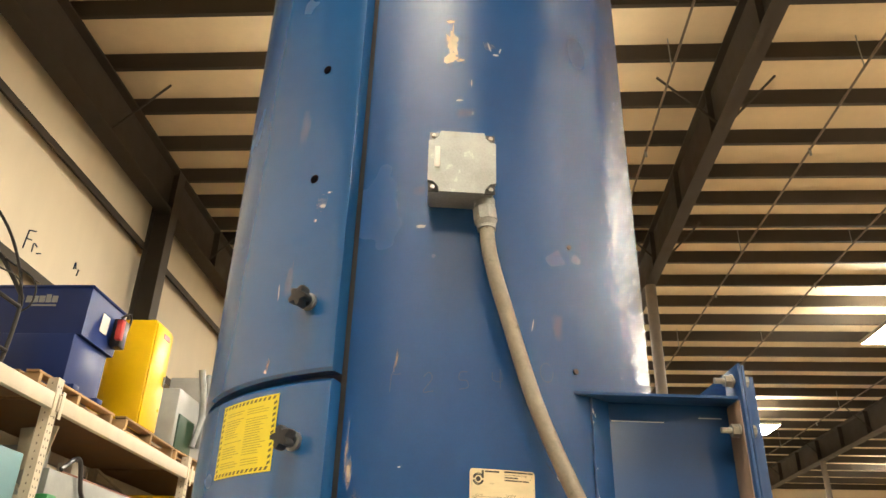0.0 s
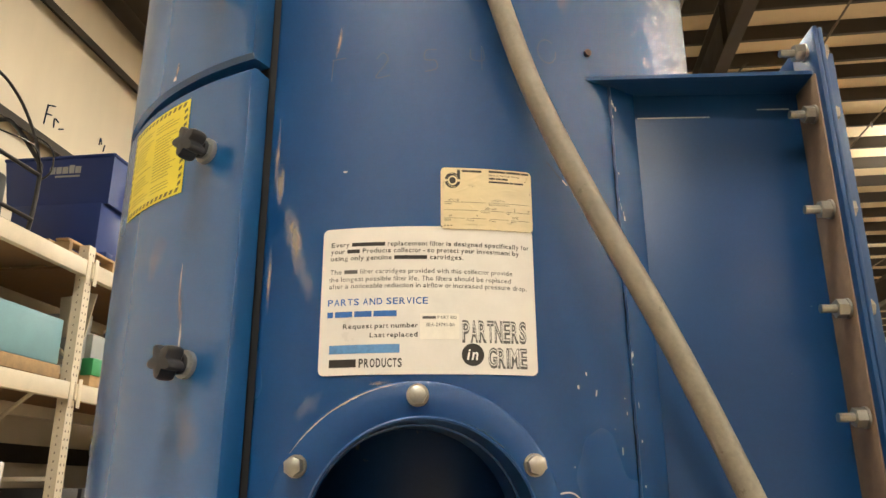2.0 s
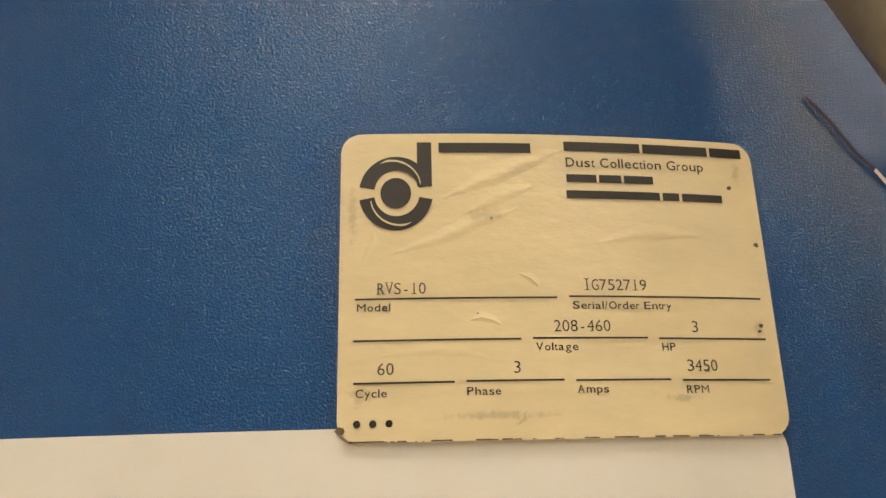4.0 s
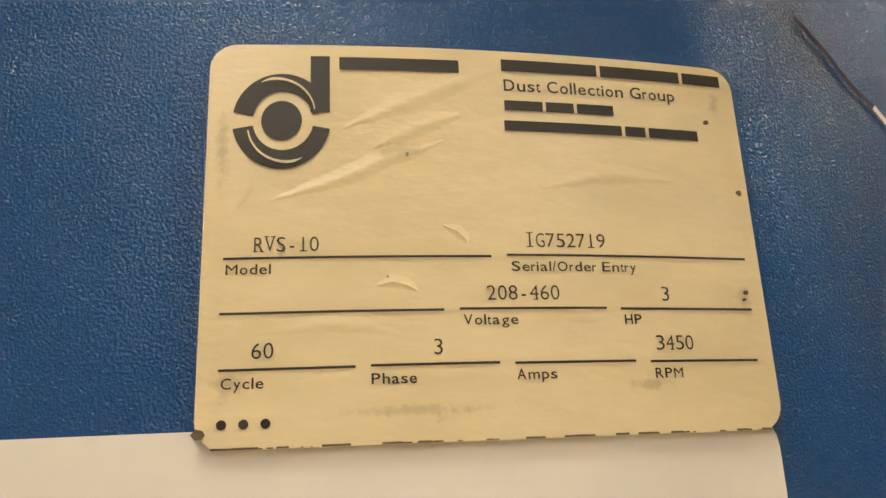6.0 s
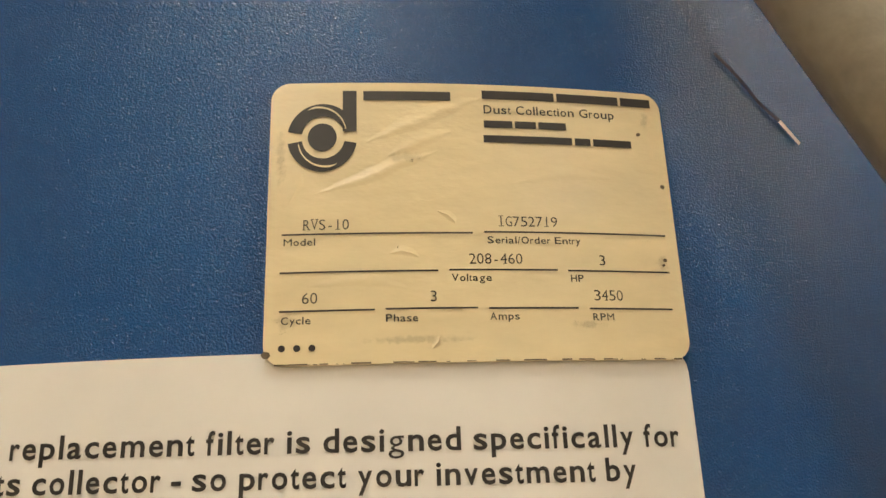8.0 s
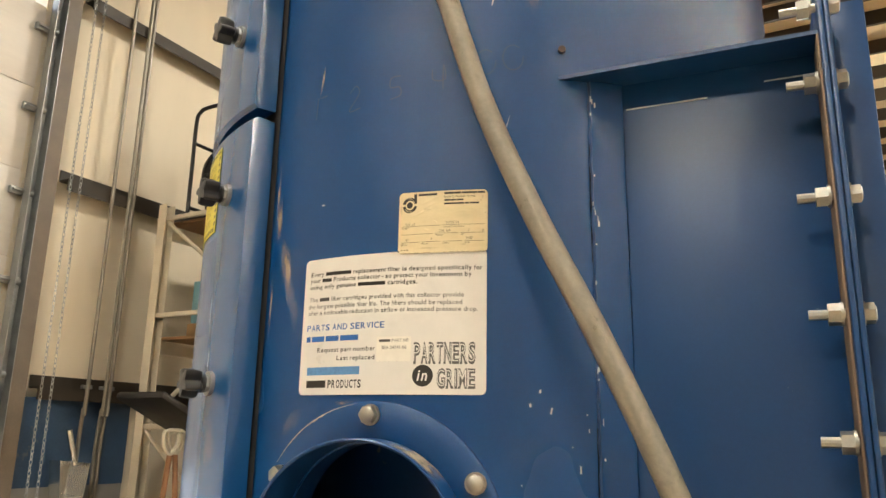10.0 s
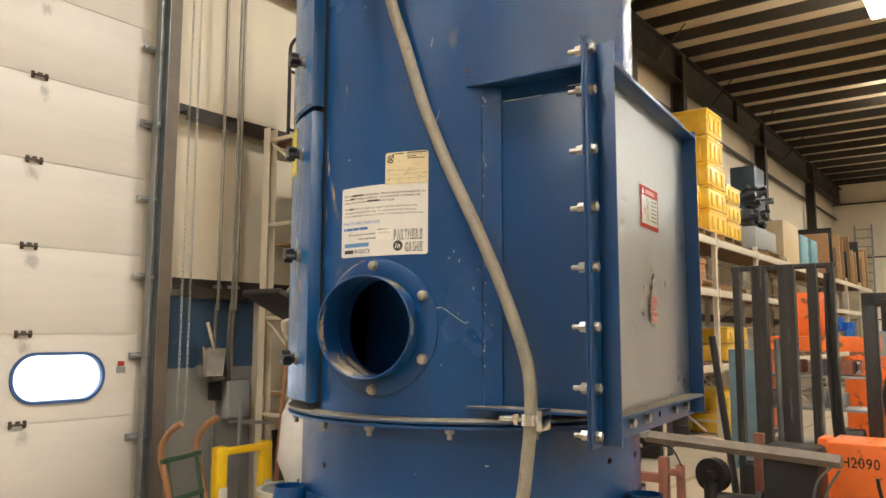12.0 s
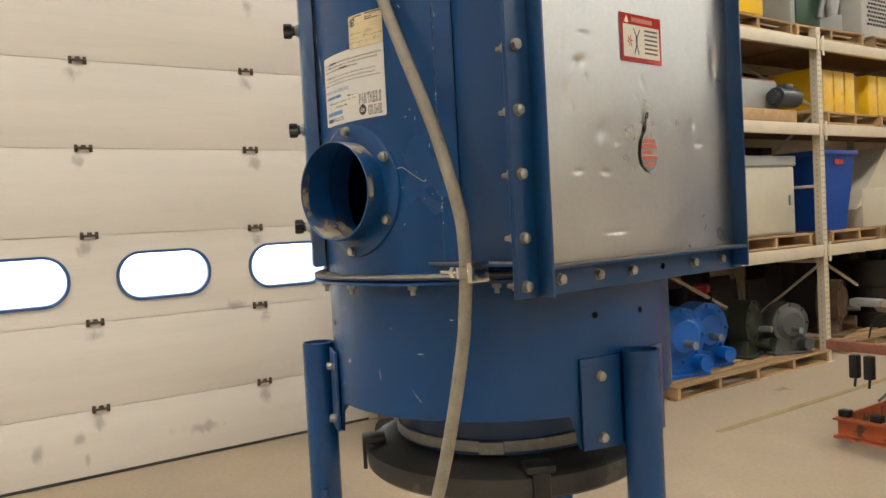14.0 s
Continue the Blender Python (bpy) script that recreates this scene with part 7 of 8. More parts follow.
bin_stack(at(-3.5, 12.9, LEVELS[0]), (0.8, 1.2, 0.6), 2, "yellow plastic tubs on the rack")
bin_stack(at(-3.5, 12.7, 0.0), (0.8, 1.5, 0.7), 2, "yellow plastic tubs on the floor under the rack")
cabinet("white_carton", "white carton on the rack", "carton", at(-3.4, 3.45, LEVELS[0] + 0.05), (0.5, 0.62, 0.62), PAPER, False)
for v in (4.28, 4.72):
    c = thing("black_crate", "black crate with a pale front panel", "crate", at(-3.35, v, LEVELS[0]), group="black crates")
    part("shell", single(box, (0, 0, 0.26), (0.5, 0.40, 0.52), 0.012), BLACK, c)
    part("front_panel", single(box, (0.253, 0, 0.22), (0.012, 0.28, 0.30), 0.006), GREY, c)
    part("window", single(box, (0.262, 0.02, 0.33), (0.01, 0.16, 0.10), 0.004), GREASY, c)


# floor level: gear pumps and castings
def gear_pump(name, label, m, mat, k=1.0):
    g = thing(name, label, "pump", m, group="pumps on pallets")
    bm = bmesh.new()
    rod(bm, (-0.10 * k, 0, 0.36 * k), (0.12 * k, 0, 0.36 * k), 0.25 * k, 32)
    rod(bm, (0.12 * k, 0, 0.36 * k), (0.17 * k, 0, 0.36 * k), 0.20 * k, 28, 0.14 * k)
    part("casing", bm, mat, g)
    bm = bmesh.new()
    prism(bm, [(-0.22 * k, 0.0), (0.22 * k, 0.0), (0.15 * k, 0.30 * k), (-0.15 * k, 0.30 * k)], 0.20 * k, Matrix(((0, 1, 0, -0.1 * k), (1, 0, 0, 0), (0, 0, 1, 0), (0, 0, 0, 1))))
    part("pedestal", bm, mat, g)
    part("shaft", single(rod, (0.15 * k, 0, 0.30 * k), (0.30 * k, 0, 0.30 * k), 0.035 * k, 12), GALV, g)
    bm = bmesh.new()
    for a in range(0, 360, 45):
        y, z = 0.225 * k * math.cos(radians(a)), 0.36 * k + 0.225 * k * math.sin(radians(a))
        rod(bm, (0.12 * k, y, z), (0.142 * k, y, z), 0.016 * k, 6)
    tagged(part("bolt_ring", bm, mat, g), kind="stuff")
    rod_bm = bmesh.new()
    rod(rod_bm, (0.05 * k, 0.16 * k, 0.12 * k), (0.24 * k, 0.16 * k, 0.12 * k), 0.07 * k, 16)
    part("gear_case", rod_bm, mat, g)
    part("foot", single(box, (0, 0, 0.015 * k), (0.34 * k, 0.52 * k, 0.03 * k), 0.004), mat, g)
    return g


gear_pump("gear_pump", "bright blue cast gear pump on a pallet", at(-3.35, 4.78, PH, -12), MACHINE_BLUE)
gear_pump("gear_pump", "bright blue cast gear pump on a pallet", at(-3.45, 5.26, PH, -10), MACHINE_BLUE, 0.98)
gear_pump("old_pump", "olive cast pump on a pallet", at(-3.45, 5.95, PH, 15), OLIVE, 0.9)
gear_pump("old_pump", "dull grey cast pump on a pallet", at(-3.25, 6.32, PH, -20), DULL, 0.82)
gear_pump("old_pump", "dark greasy pump on the floor under the rack", at(-3.75, 5.7, PH, 30), GREASY, 1.05)
gear_pump("old_pump", "brown pump casting under the rack", at(-3.5, 7.6, PH, 20), BROWN_CAST, 1.0)
part("red_cap", single(box, (0, 0, 0), (0.16, 0.26, 0.10), 0.03), RED, bpy.data.objects["old_pump.002"], "", Matrix.Translation((0.0, 0.0, 0.66)))
for u, v in ((-3.5, 8.55), (-3.6, 9.6), (-3.45, 10.4)):
    d = thing("steel_drum", "dark steel drum under the rack", "drum", at(u, v), group="dark drums")
    bm = bmesh.new()
    lathe(bm, [(0, 0), (0.285, 0), (0.29, 0.02), (0.285, 0.28), (0.296, 0.29), (0.285, 0.30), (0.285, 0.57), (0.296, 0.58), (0.285, 0.59), (0.285, 0.86), (0.292, 0.875), (0.28, 0.875), (0.28, 0.86), (0, 0.86)], 36)
    part("barrel", bm, GREASY, d)
    part("bung", single(rod, (0.15, 0, 0.86), (0.15, 0, 0.88), 0.03, 12), GALV, d)
cabinet("teal_box", "grey-blue steel box under the rack", "box", at(-3.25, 9.15, 0.55), (0.4, 0.45, 0.4), CYAN_D, False)
solid("box_stand", single(box, (0, 0, 0.275), (0.45, 0.5, 0.55), 0.01), GREASY, "dark crate carrying a steel box", "crate", at(-3.25, 9.15))

# added dark sheets upright behind the pumps, for the clutter and shade there
random.seed(44)
for k in range(34):
    v = 3.35 + 0.33 * k
    h = random.uniform(0.75, 1.02)
    solid("steel_plate", single(box, (0, 0, h / 2), (0.03, random.uniform(0.30, 0.44), h), 0.004, Matrix.Rotation(radians(-5), 4, "Y")), GREASY, "added dark sheet standing in for clutter and shade under the rack", "steel plate", at(-3.99 + random.uniform(0, 0.04), v, 0.004), group="leaning plates")

# ---- portable engine unit on top of the rack ----
en = thing("engine_unit", "black engine unit in a tube cage with loose cables", "engine", at(-3.53, 3.40, LEVELS[2] + 0.002))
for y in (-0.22, 0.22):
    part("cage_loop", single(hose, [(-0.39, y, 0.02), (-0.39, y, 0.40), (-0.39, y, 0.78), (-0.36, y, 0.86), (-0.28, y, 0.885), (0.02, y, 0.88), (0.14, y, 0.84), (0.36, y, 0.56), (0.39, y, 0.48), (0.39, y, 0.25), (0.37, y, 0.02)], 0.015, 10, 5), BLACK, en)
for x, z in ((-0.39, 0.12), (0.39, 0.14), (-0.39, 0.62), (0.39, 0.45), (-0.1, 0.88)):
    part("cage_bar", single(rod, (x, -0.22, z), (x, 0.22, z), 0.014, 8), BLACK, en)
part("handle", single(hose, [(0.39, 0.22, 0.42), (0.34, 0.22, 0.66), (0.2, 0.22, 0.95), (0.05, 0.22, 1.16), (0.03, 0.1, 1.2), (0.03, -0.05, 1.2)], 0.011, 10, 5), BLACK, en)
part("crankcase", single(box, (-0.04, 0, 0.26), (0.56, 0.30, 0.34), 0.04), GREASY, en)
part("recoil_drum", single(rod, (-0.12, -0.2, 0.36), (-0.12, 0.16, 0.36), 0.16, 18), GREASY, en)
part("fuel_tank", single(box, (-0.08, -0.02, 0.62), (0.40, 0.26, 0.24), 0.05), GREASY, en)
for k in range(7):
    part("cooling_fin", single(box, (0.14, -0.1, 0.36 + 0.03 * k), (0.16, 0.2, 0.012)), GREASY, en)
part("flywheel", single(pipe, (-0.12, -0.215, 0.36), (-0.12, -0.19, 0.36), 0.17, 0.02, 24), BLACK, en)
for a in range(0, 180, 45):
    part("spoke", single(rod, (-0.12 - 0.155 * math.cos(radians(a)), -0.2, 0.36 - 0.155 * math.sin(radians(a))), (-0.12 + 0.155 * math.cos(radians(a)), -0.2, 0.36 + 0.155 * math.sin(radians(a))), 0.008, 6), BLACK, en)
part("base_tray", single(box, (0, 0, 0.05), (0.74, 0.44, 0.06), 0.01), GREASY, en)
part("air_cap", single(rod, (-0.16, -0.1, 0.90), (-0.16, -0.1, 0.95), 0.05, 14, 0.035), GREASY, en)
for pts in ([(0.2, 0.2, 0.8), (0.42, 0.24, 0.66), (0.44, 0.26, 0.5), (0.36, 0.26, 0.42)], [(0.1, -0.2, 0.7), (0.33, -0.1, 0.62), (0.41, 0.1, 0.6), (0.42, 0.2, 0.45)], [(-0.30, -0.1, 0.9), (-0.05, -0.12, 0.97), (0.2, -0.05, 0.9)]):
    part("cable", single(hose, pts, 0.006, 8), BLACK, en)

# ---- beside the door ----
def chain(bm, u, v, z0, z1):
    z, k = z1, 0
    while z > z0:
        a = radians(90 * (k % 2))
        ring = []
        n = 8
        for i in range(n):
            t = 2 * math.pi * i / n
            ring.append((0.009 * math.cos(t), 0.020 * math.sin(t)))
        verts = []
        for x, y in ring:
            o = []
            for j in range(4):
                w = 2 * math.pi * j / 4
                rr = 1 + 0.0028 / 0.012 * math.cos(w)
                o.append(bm.verts.new((u + x * rr * math.cos(a) - 0.0028 * math.sin(w) * math.sin(a), v + x * rr * math.sin(a) + 0.0028 * math.sin(w) * math.cos(a), z + y * rr)))
            verts.append(o)
        for i in range(n):
            for j in range(4):
                bm.faces.new((verts[i][j], verts[(i + 1) % n][j], verts[(i + 1) % n][(j + 1) % 4], verts[i][(j + 1) % 4]))
        z -= 0.033
        k += 1


bm = bmesh.new()
chain(bm, -4.25, 2.462, 1.06, 6.9)
chain(bm, -4.25, 2.532, 1.06, 6.9)
hose(bm, [(-4.25, 2.462, 1.06), (-4.25, 2.475, 0.99), (-4.25, 2.497, 0.97), (-4.25, 2.519, 0.99), (-4.25, 2.532, 1.06)], 0.006, 6)
tagged(solid("hoist_chain", bm, GALV, "hanging loop of steel door chain", "chain", HALL), kind="stuff")
for v, z0, kink in ((2.805, 1.25, 0.035), (2.945, 1.26, 0.03), (2.98, 1.26, 0.03)):
    solid("wall_conduit", single(hose, [(-4.27, v, 7.0), (-4.27, v, 4.5), (-4.27, v + 0.0, 2.05), (-4.30, v + 0.01, 1.85), (-4.345, v + kink, 1.6), (-4.35, v + kink + 0.01, z0)], 0.013, 10, 6), WALL_PIPE, "steel conduit running down the wall", "conduit", HALL, group="wall conduits")
    bm = bmesh.new()
    box(bm, (-4.285, v, 2.0), (0.03, 0.07, 0.025), 0.003)
    solid("conduit_strap", bm, GALV, "steel strap holding a conduit", "strap", HALL, group="conduit straps")
eb = thing("switch_box", "grey electrical box on the wall", "electrical box", at(-4.33, 3.04, 0.95))
part("case", single(box, (0, 0, 0.15), (0.12, 0.22, 0.30), 0.008), GREY, eb)
part("lid", single(box, (0.063, 0, 0.15), (0.008, 0.20, 0.28), 0.003), GREY, eb)
part("lever", single(box, (0.03, 0.125, 0.2), (0.03, 0.03, 0.09), 0.006), GALV, eb)
sb = thing("outlet_box", "small dark outlet box with a pipe below", "electrical box", at(-4.33, 2.85, 1.1))
part("case", single(box, (0, 0, 0.07), (0.09, 0.07, 0.14), 0.006), GREASY, sb)
part("pipe", single(rod, (0, 0, -1.09), (0, 0, 0.02), 0.012, 8), GALV, sb)
# sheet-metal scoop hung on the wall
sc_ = thing("dust_scoop", "dented sheet-metal scoop with a tube handle on the wall", "scoop", at(-4.30, 2.73, 1.30))
bm = bmesh.new()
outer = [(-0.11, 0.23), (0.11, 0.21), (0.085, 0.0), (-0.085, 0.0)]
inner = [(x * 0.94, 0.006 + z * 0.97) for x, z in outer]
rows = [[bm.verts.new((u, y, z)) for y, z in o] for o, u in ((outer, 0.0), (outer, 0.11), (inner, 0.11), (inner, 0.012))]
for r0, r1 in zip(rows, rows[1:]):
    for k in range(4):
        bm.faces.new((r0[k], r0[(k + 1) % 4], r1[(k + 1) % 4], r1[k]))
bm.faces.new(rows[0])
bm.faces.new(rows[-1])
part("pan", bm, CHROME, sc_)
part("handle", single(rod, (0.06, 0.03, 0.20), (0.07, -0.05, 0.42), 0.019, 12), CHROME, sc_)
solid("door_sticker", single(box, (0.003, 0, 0), (0.003, 0.05, 0.035)), RED, "small red warning sticker on the door", "sticker", at(U_WALL + 0.001, 2.08, 1.41))
solid("door_sticker", single(box, (0.003, 0, 0), (0.003, 0.07, 0.045)), GREY, "small grey label on the door", "sticker", at(U_WALL + 0.001, 2.08, 1.365))
# hand truck leaning by the wall
ht = thing("hand_truck", "old green hand truck with worn wooden handles", "hand truck", at(-3.62, 2.22, 0.0, 20))
for y in (-0.19, 0.19):
    part("handle", single(hose, [(-0.02, y, 0.22), (-0.10, y, 0.62), (-0.16, y, 0.85), (-0.10, y * 1.05, 0.98), (0.0, y * 1.1, 1.05)], 0.022, 10), HANDLE_WOOD, ht, "worn wooden handle")
for z, x in ((0.34, -0.045), (0.55, -0.085), (0.80, -0.14)):
    part("cross_bar", single(box, (x, 0, z), (0.03, 0.42, 0.03), 0.004), GREEN, ht)
bm = bmesh.new()
for y in (-0.16, 0.16):
    rod(bm, (0.01, y, 0.10), (-0.14, y, 0.82), 0.014, 8)
part("frame", bm, GREEN, ht)
part("toe_plate", single(box, (0.10, 0, 0.012), (0.22, 0.40, 0.012), 0.003), GREEN, ht)
for y in (-0.24, 0.24):
    part("wheel", single(rod, (-0.05, y - 0.025, 0.11), (-0.05, y + 0.025, 0.11), 0.11, 20), RUBBER, ht)
# yellow barrier stand
ys = thing("barrier_stand", "yellow and white folding barrier stand", "barrier", at(-3.72, 2.62, 0.0))
for y in (-0.16, 0.24):
    part("post", single(box, (0, y, 0.42), (0.07, 0.09, 0.84), 0.01), PLASTIC_Y, ys)
    part("white_band", single(box, (0.036, y + 0.01, 0.45), (0.004, 0.07, 0.22), 0.0), PAPER, ys)
part("rail", single(box, (0, 0.04, 0.80), (0.06, 0.50, 0.05), 0.008), PLASTIC_Y, ys)
bm = bmesh.new()
rod(bm, (-0.15, 0.12, 0.0), (-0.12, 0.10, 1.12), 0.016, 8)
rod(bm, (-0.15, 0.02, 0.98), (-0.12, 0.42, 0.95), 0.014, 8)
part("pipe_rack", bm, GALV, ys)
# shovels leaning at the rack
for v, lean, mat in ((2.80, 0.06, HANDLE_WOOD), (2.88, -0.14, HANDLE_WOOD)):
    sh = thing("shovel", "long shovel with a wooden shaft and D-grip", "shovel", at(-3.47, v, 0.0), group="shovels")
    part("shaft", single(rod, (lean * -1.2, 0, 0.35), (lean * 0.2, 0.03, 1.58), 0.017, 10), mat, sh)
    bm = bmesh.new()
    g = Vector((lean * 0.2, 0.03, 1.58))
    hose(bm, [g, g + Vector((0.0, -0.05, 0.06)), g + Vector((0.0, -0.055, 0.13)), g + Vector((0, 0.0, 0.15)), g + Vector((0.0, 0.055, 0.13)), g + Vector((0.0, 0.05, 0.06)), g], 0.012, 8)
    part("grip", bm, IVORY, sh)
    bm = bmesh.new()
    prism(bm, [(-0.12, 0.02), (0.12, 0.02), (0.13, 0.34), (0.04, 0.40), (-0.04, 0.40), (-0.13, 0.34)], 0.02, Matrix(((0, 1, 0, lean * -1.2), (1, 0, 0, 0), (0, 0, 1, 0), (0, 0, 0, 1))))
    part("blade", bm, GREASY, sh)
solid("push_shovel", single(box, (0, 0, 0), (0.42, 0.5, 0.05), 0.02, Matrix.Rotation(radians(-24), 4, "X")), GREASY, "dark scoop shovel blade lying on the rack", "shovel", at(-3.55, 2.86, LEVELS[0] + 0.66))
bm = bmesh.new()
box(bm, (0, 0, 0.14), (0.4, 0.42, 0.26), 0.09)
solid("yellow_bag", bm, PLASTIC_Y, "slack yellow bag on the rack", "bag", at(-3.45, 3.38, LEVELS[0] + 0.67))
bm = bmesh.new()
lathe(bm, [(0, 0.0), (0.17, 0.02), (0.25, 0.2), (0.24, 0.5), (0.15, 0.68), (0.0, 0.74)], 20)
for v_ in bm.verts:
    v_.co += Vector((noise.noise(v_.co * 7), noise.noise(v_.co * 7 + Vector((5, 0, 0))), 0)) * 0.05
solid("cloth_bag", bm, FABRIC, "white cloth bag hung at the rack", "bag", at(-3.12, 2.80, 0.56))
bk = thing("bucket", "pale grey plastic barrel", "barrel", at(-3.0, 2.55, 0.0))
bm = bmesh.new()
lathe(bm, [(0, 0.01), (0.20, 0.0), (0.25, 0.60), (0.265, 0.60), (0.265, 0.63), (0.24, 0.63), (0.19, 0.04)], 32)
part("tub", bm, GREY, bk)
part("rim", single(lathe, [(0.262, 0.59), (0.275, 0.60), (0.275, 0.635), (0.245, 0.635)], 32), IVORY, bk)
bm = bmesh.new()
lathe(bm, [(0, 0.01), (0.16, 0.0), (0.20, 0.44), (0.21, 0.45), (0.19, 0.46), (0.15, 0.03)], 32)
solid("blue_tub", bm, PLASTIC_B, "blue plastic tub on the floor", "tub", at(-2.55, 2.42, 0.0))
# dark scribbles on the wall above the rack
bm = bmesh.new()
for pts in (((5.22, 4.92), (5.24, 5.12)), ((5.24, 5.12), (5.34, 5.16)), ((5.24, 5.03), (5.31, 5.05)), ((5.36, 4.95), (5.36, 5.04), (5.42, 5.03)), ((5.44, 4.97), (5.50, 5.0)), ((6.1, 5.12), (6.11, 5.2), (6.14, 5.14)), ((6.18, 5.08), (6.2, 5.16))):
    p3 = [(-4.395, v, z) for v, z in pts]
    hose(bm, p3, 0.007, 5, 4, len(p3) > 2)
solid("wall_scribble", bm, MARKER, "dark scribbled strokes on the wall", "marking", HALL, kind="stuff")

# ---- floor line ----
bm = bmesh.new()
box(bm, (-2.26, 12.4, 0.0025), (0.055, 17.0, 0.003))
solid("floor_line", bm, LINE_Y, "faded yellow floor line along the rack", "floor marking", HALL, kind="structure")

# dark oil on the floor under the boring machine
bm = bmesh.new()
uvl = bm.loops.layers.uv.new("UVMap")
corners = ((-2.1, 3.5), (0.6, 3.5), (0.6, 5.3), (-2.1, 5.3))
f = bm.faces.new([bm.verts.new((u, v, 0.003)) for u, v in corners])
for lp, c in zip(f.loops, ((0, 0), (1, 0), (1, 1), (0, 1))):
    lp[uvl].uv = c
solid("oil_stain", bm, SMEAR_OIL, "dark oil stain on the concrete floor", "stain", HALL, kind="structure")

# ---- boring machine on a low orange frame ----
bo = thing("boring_machine", "greasy boring machine on a low orange steel frame", "machine", at(0, 0, 0))
bm = bmesh.new()
for v in (4.18, 5.05):
    box(bm, (-0.66, v, 0.13), (1.78, 0.012, 0.12))
    box(bm, (-0.66, v - 0.03, 0.188), (1.78, 0.07, 0.012))
    box(bm, (-0.66, v - 0.03, 0.072), (1.78, 0.07, 0.012))
for u in (-1.545, 0.22):
    box(bm, (u, 4.61, 0.13), (0.012, 0.85, 0.12))
for u in (-1.05, -0.75, -0.4, 0.0):
    box(bm, (u, 4.61, 0.225), (0.10, 0.92, 0.06), 0.006)
part("base_frame", bm, ORANGE_WORN, bo, "scuffed orange channel frame")
for u in (-1.15, -0.3):
    for v in (4.28, 4.95):
        part("block", single(box, (u, v, 0.033), (0.16, 0.14, 0.066), 0.006), WOOD, bo)
bm = bmesh.new()
box(bm, (-1.18, 4.2, 0.49), (0.062, 0.065, 0.62), 0.006)
box(bm, (-1.08, 4.24, 0.47), (0.05, 0.05, 0.56), 0.006)
box(bm, (-1.13, 4.22, 0.70), (0.14, 0.05, 0.04), 0.004)
part("post", bm, RUST, bo, "rusty orange post")
bm = bmesh.new()
box(bm, (-1.40, 4.2, 0.655), (0.42, 0.06, 0.06), 0.006)
part("arm", bm, RUST, bo)
bm = bmesh.new()
for du in (0.0, 0.09):
    box(bm, (-1.44 + du, 4.2, 0.53), (0.055, 0.06, 0.15), 0.01)
    rod(bm, (-1.44 + du, 4.2, 0.46), (-1.445 + du, 4.2, 0.40), 0.008, 6)
part("clamp", bm, GREASY, bo)
part("ram", single(rod, (-1.40, 4.42, 0.90), (-0.10, 4.3, 0.86), 0.043, 4), SQUARE_TUBE, bo, "long dusty square tube")
part("ram_cover", single(box, (-1.46, 4.42, 0.915), (0.20, 0.10, 0.05), 0.015), GALV, bo)
bm = bmesh.new()
rod(bm, (-0.96, 4.48, 0.66), (-0.94, 4.56, 0.66), 0.115, 28)
rod(bm, (-0.955, 4.40, 0.66), (-0.945, 4.48, 0.66), 0.04, 14)
rod(bm, (-0.95, 4.5, 0.25), (-0.95, 4.5, 0.62), 0.06, 14)
part("chuck", bm, GREASY, bo)
bm = bmesh.new()
rod(bm, (-0.90, 4.46, 0.43), (-0.66, 4.5, 0.43), 0.13, 24)
rod(bm, (-0.66, 4.5, 0.43), (-0.62, 4.505, 0.43), 0.16, 24)
rod(bm, (-0.6, 4.5, 0.42), (0.1, 4.6, 0.42), 0.03, 12)
part("gearbox", bm, GREASY, bo)
bm = bmesh.new()
rod(bm, (-0.76, 4.20, 0.40), (-0.50, 4.28, 0.415), 0.088, 24)
rod(bm, (-0.78, 4.194, 0.40), (-0.76, 4.20, 0.40), 0.078, 24)
box(bm, (-0.62, 4.24, 0.51), (0.12, 0.10, 0.06), 0.01)
box(bm, (-0.63, 4.24, 0.29), (0.16, 0.13, 0.08), 0.008)
motor = part("motor", bm, DARKGREY, bo, "dark grey electric motor")
for k in range(12):
    a = radians(30 * k)
    part("fin", single(box, (-0.63, 4.24 + 0.088 * math.cos(a), 0.408 + 0.088 * math.sin(a)), (0.19, 0.008, 0.008), 0.0), DARKGREY, motor)
bm = bmesh.new()
random.seed(31)
for k in range(20):
    u, v = random.uniform(-1.1, 0.1), random.uniform(4.25, 4.95)
    box(bm, (u, v, 0.27 + random.uniform(0.0, 0.05)), (random.uniform(0.06, 0.2), random.uniform(0.05, 0.14), random.uniform(0.03, 0.1)), 0.008, Matrix.Rotation(random.uniform(0, 3), 4, "Z"))
for u in (-1.62, -1.42, -1.25):
    box(bm, (u + 0.11, 4.2, 0.216), (0.07, 0.06, 0.045), 0.006)
tagged(part("scrap", bm, GREASY, bo, "greasy loose scrap on the frame"), kind="stuff")
bm = bmesh.new()
hose(bm, [(-1.06, 4.22, 0.74), (-1.15, 4.24, 0.86), (-1.35, 4.3, 0.84), (-1.40, 4.3, 0.70)], 0.006, 8)
hose(bm, [(-1.05, 4.25, 0.4), (-0.9, 4.2, 0.36), (-0.6, 4.2, 0.345), (-0.1, 4.22, 0.35), (0.12, 4.2, 0.5), (0.1, 4.2, 0.8)], 0.011, 8)
part("hose", bm, GREASY, bo)
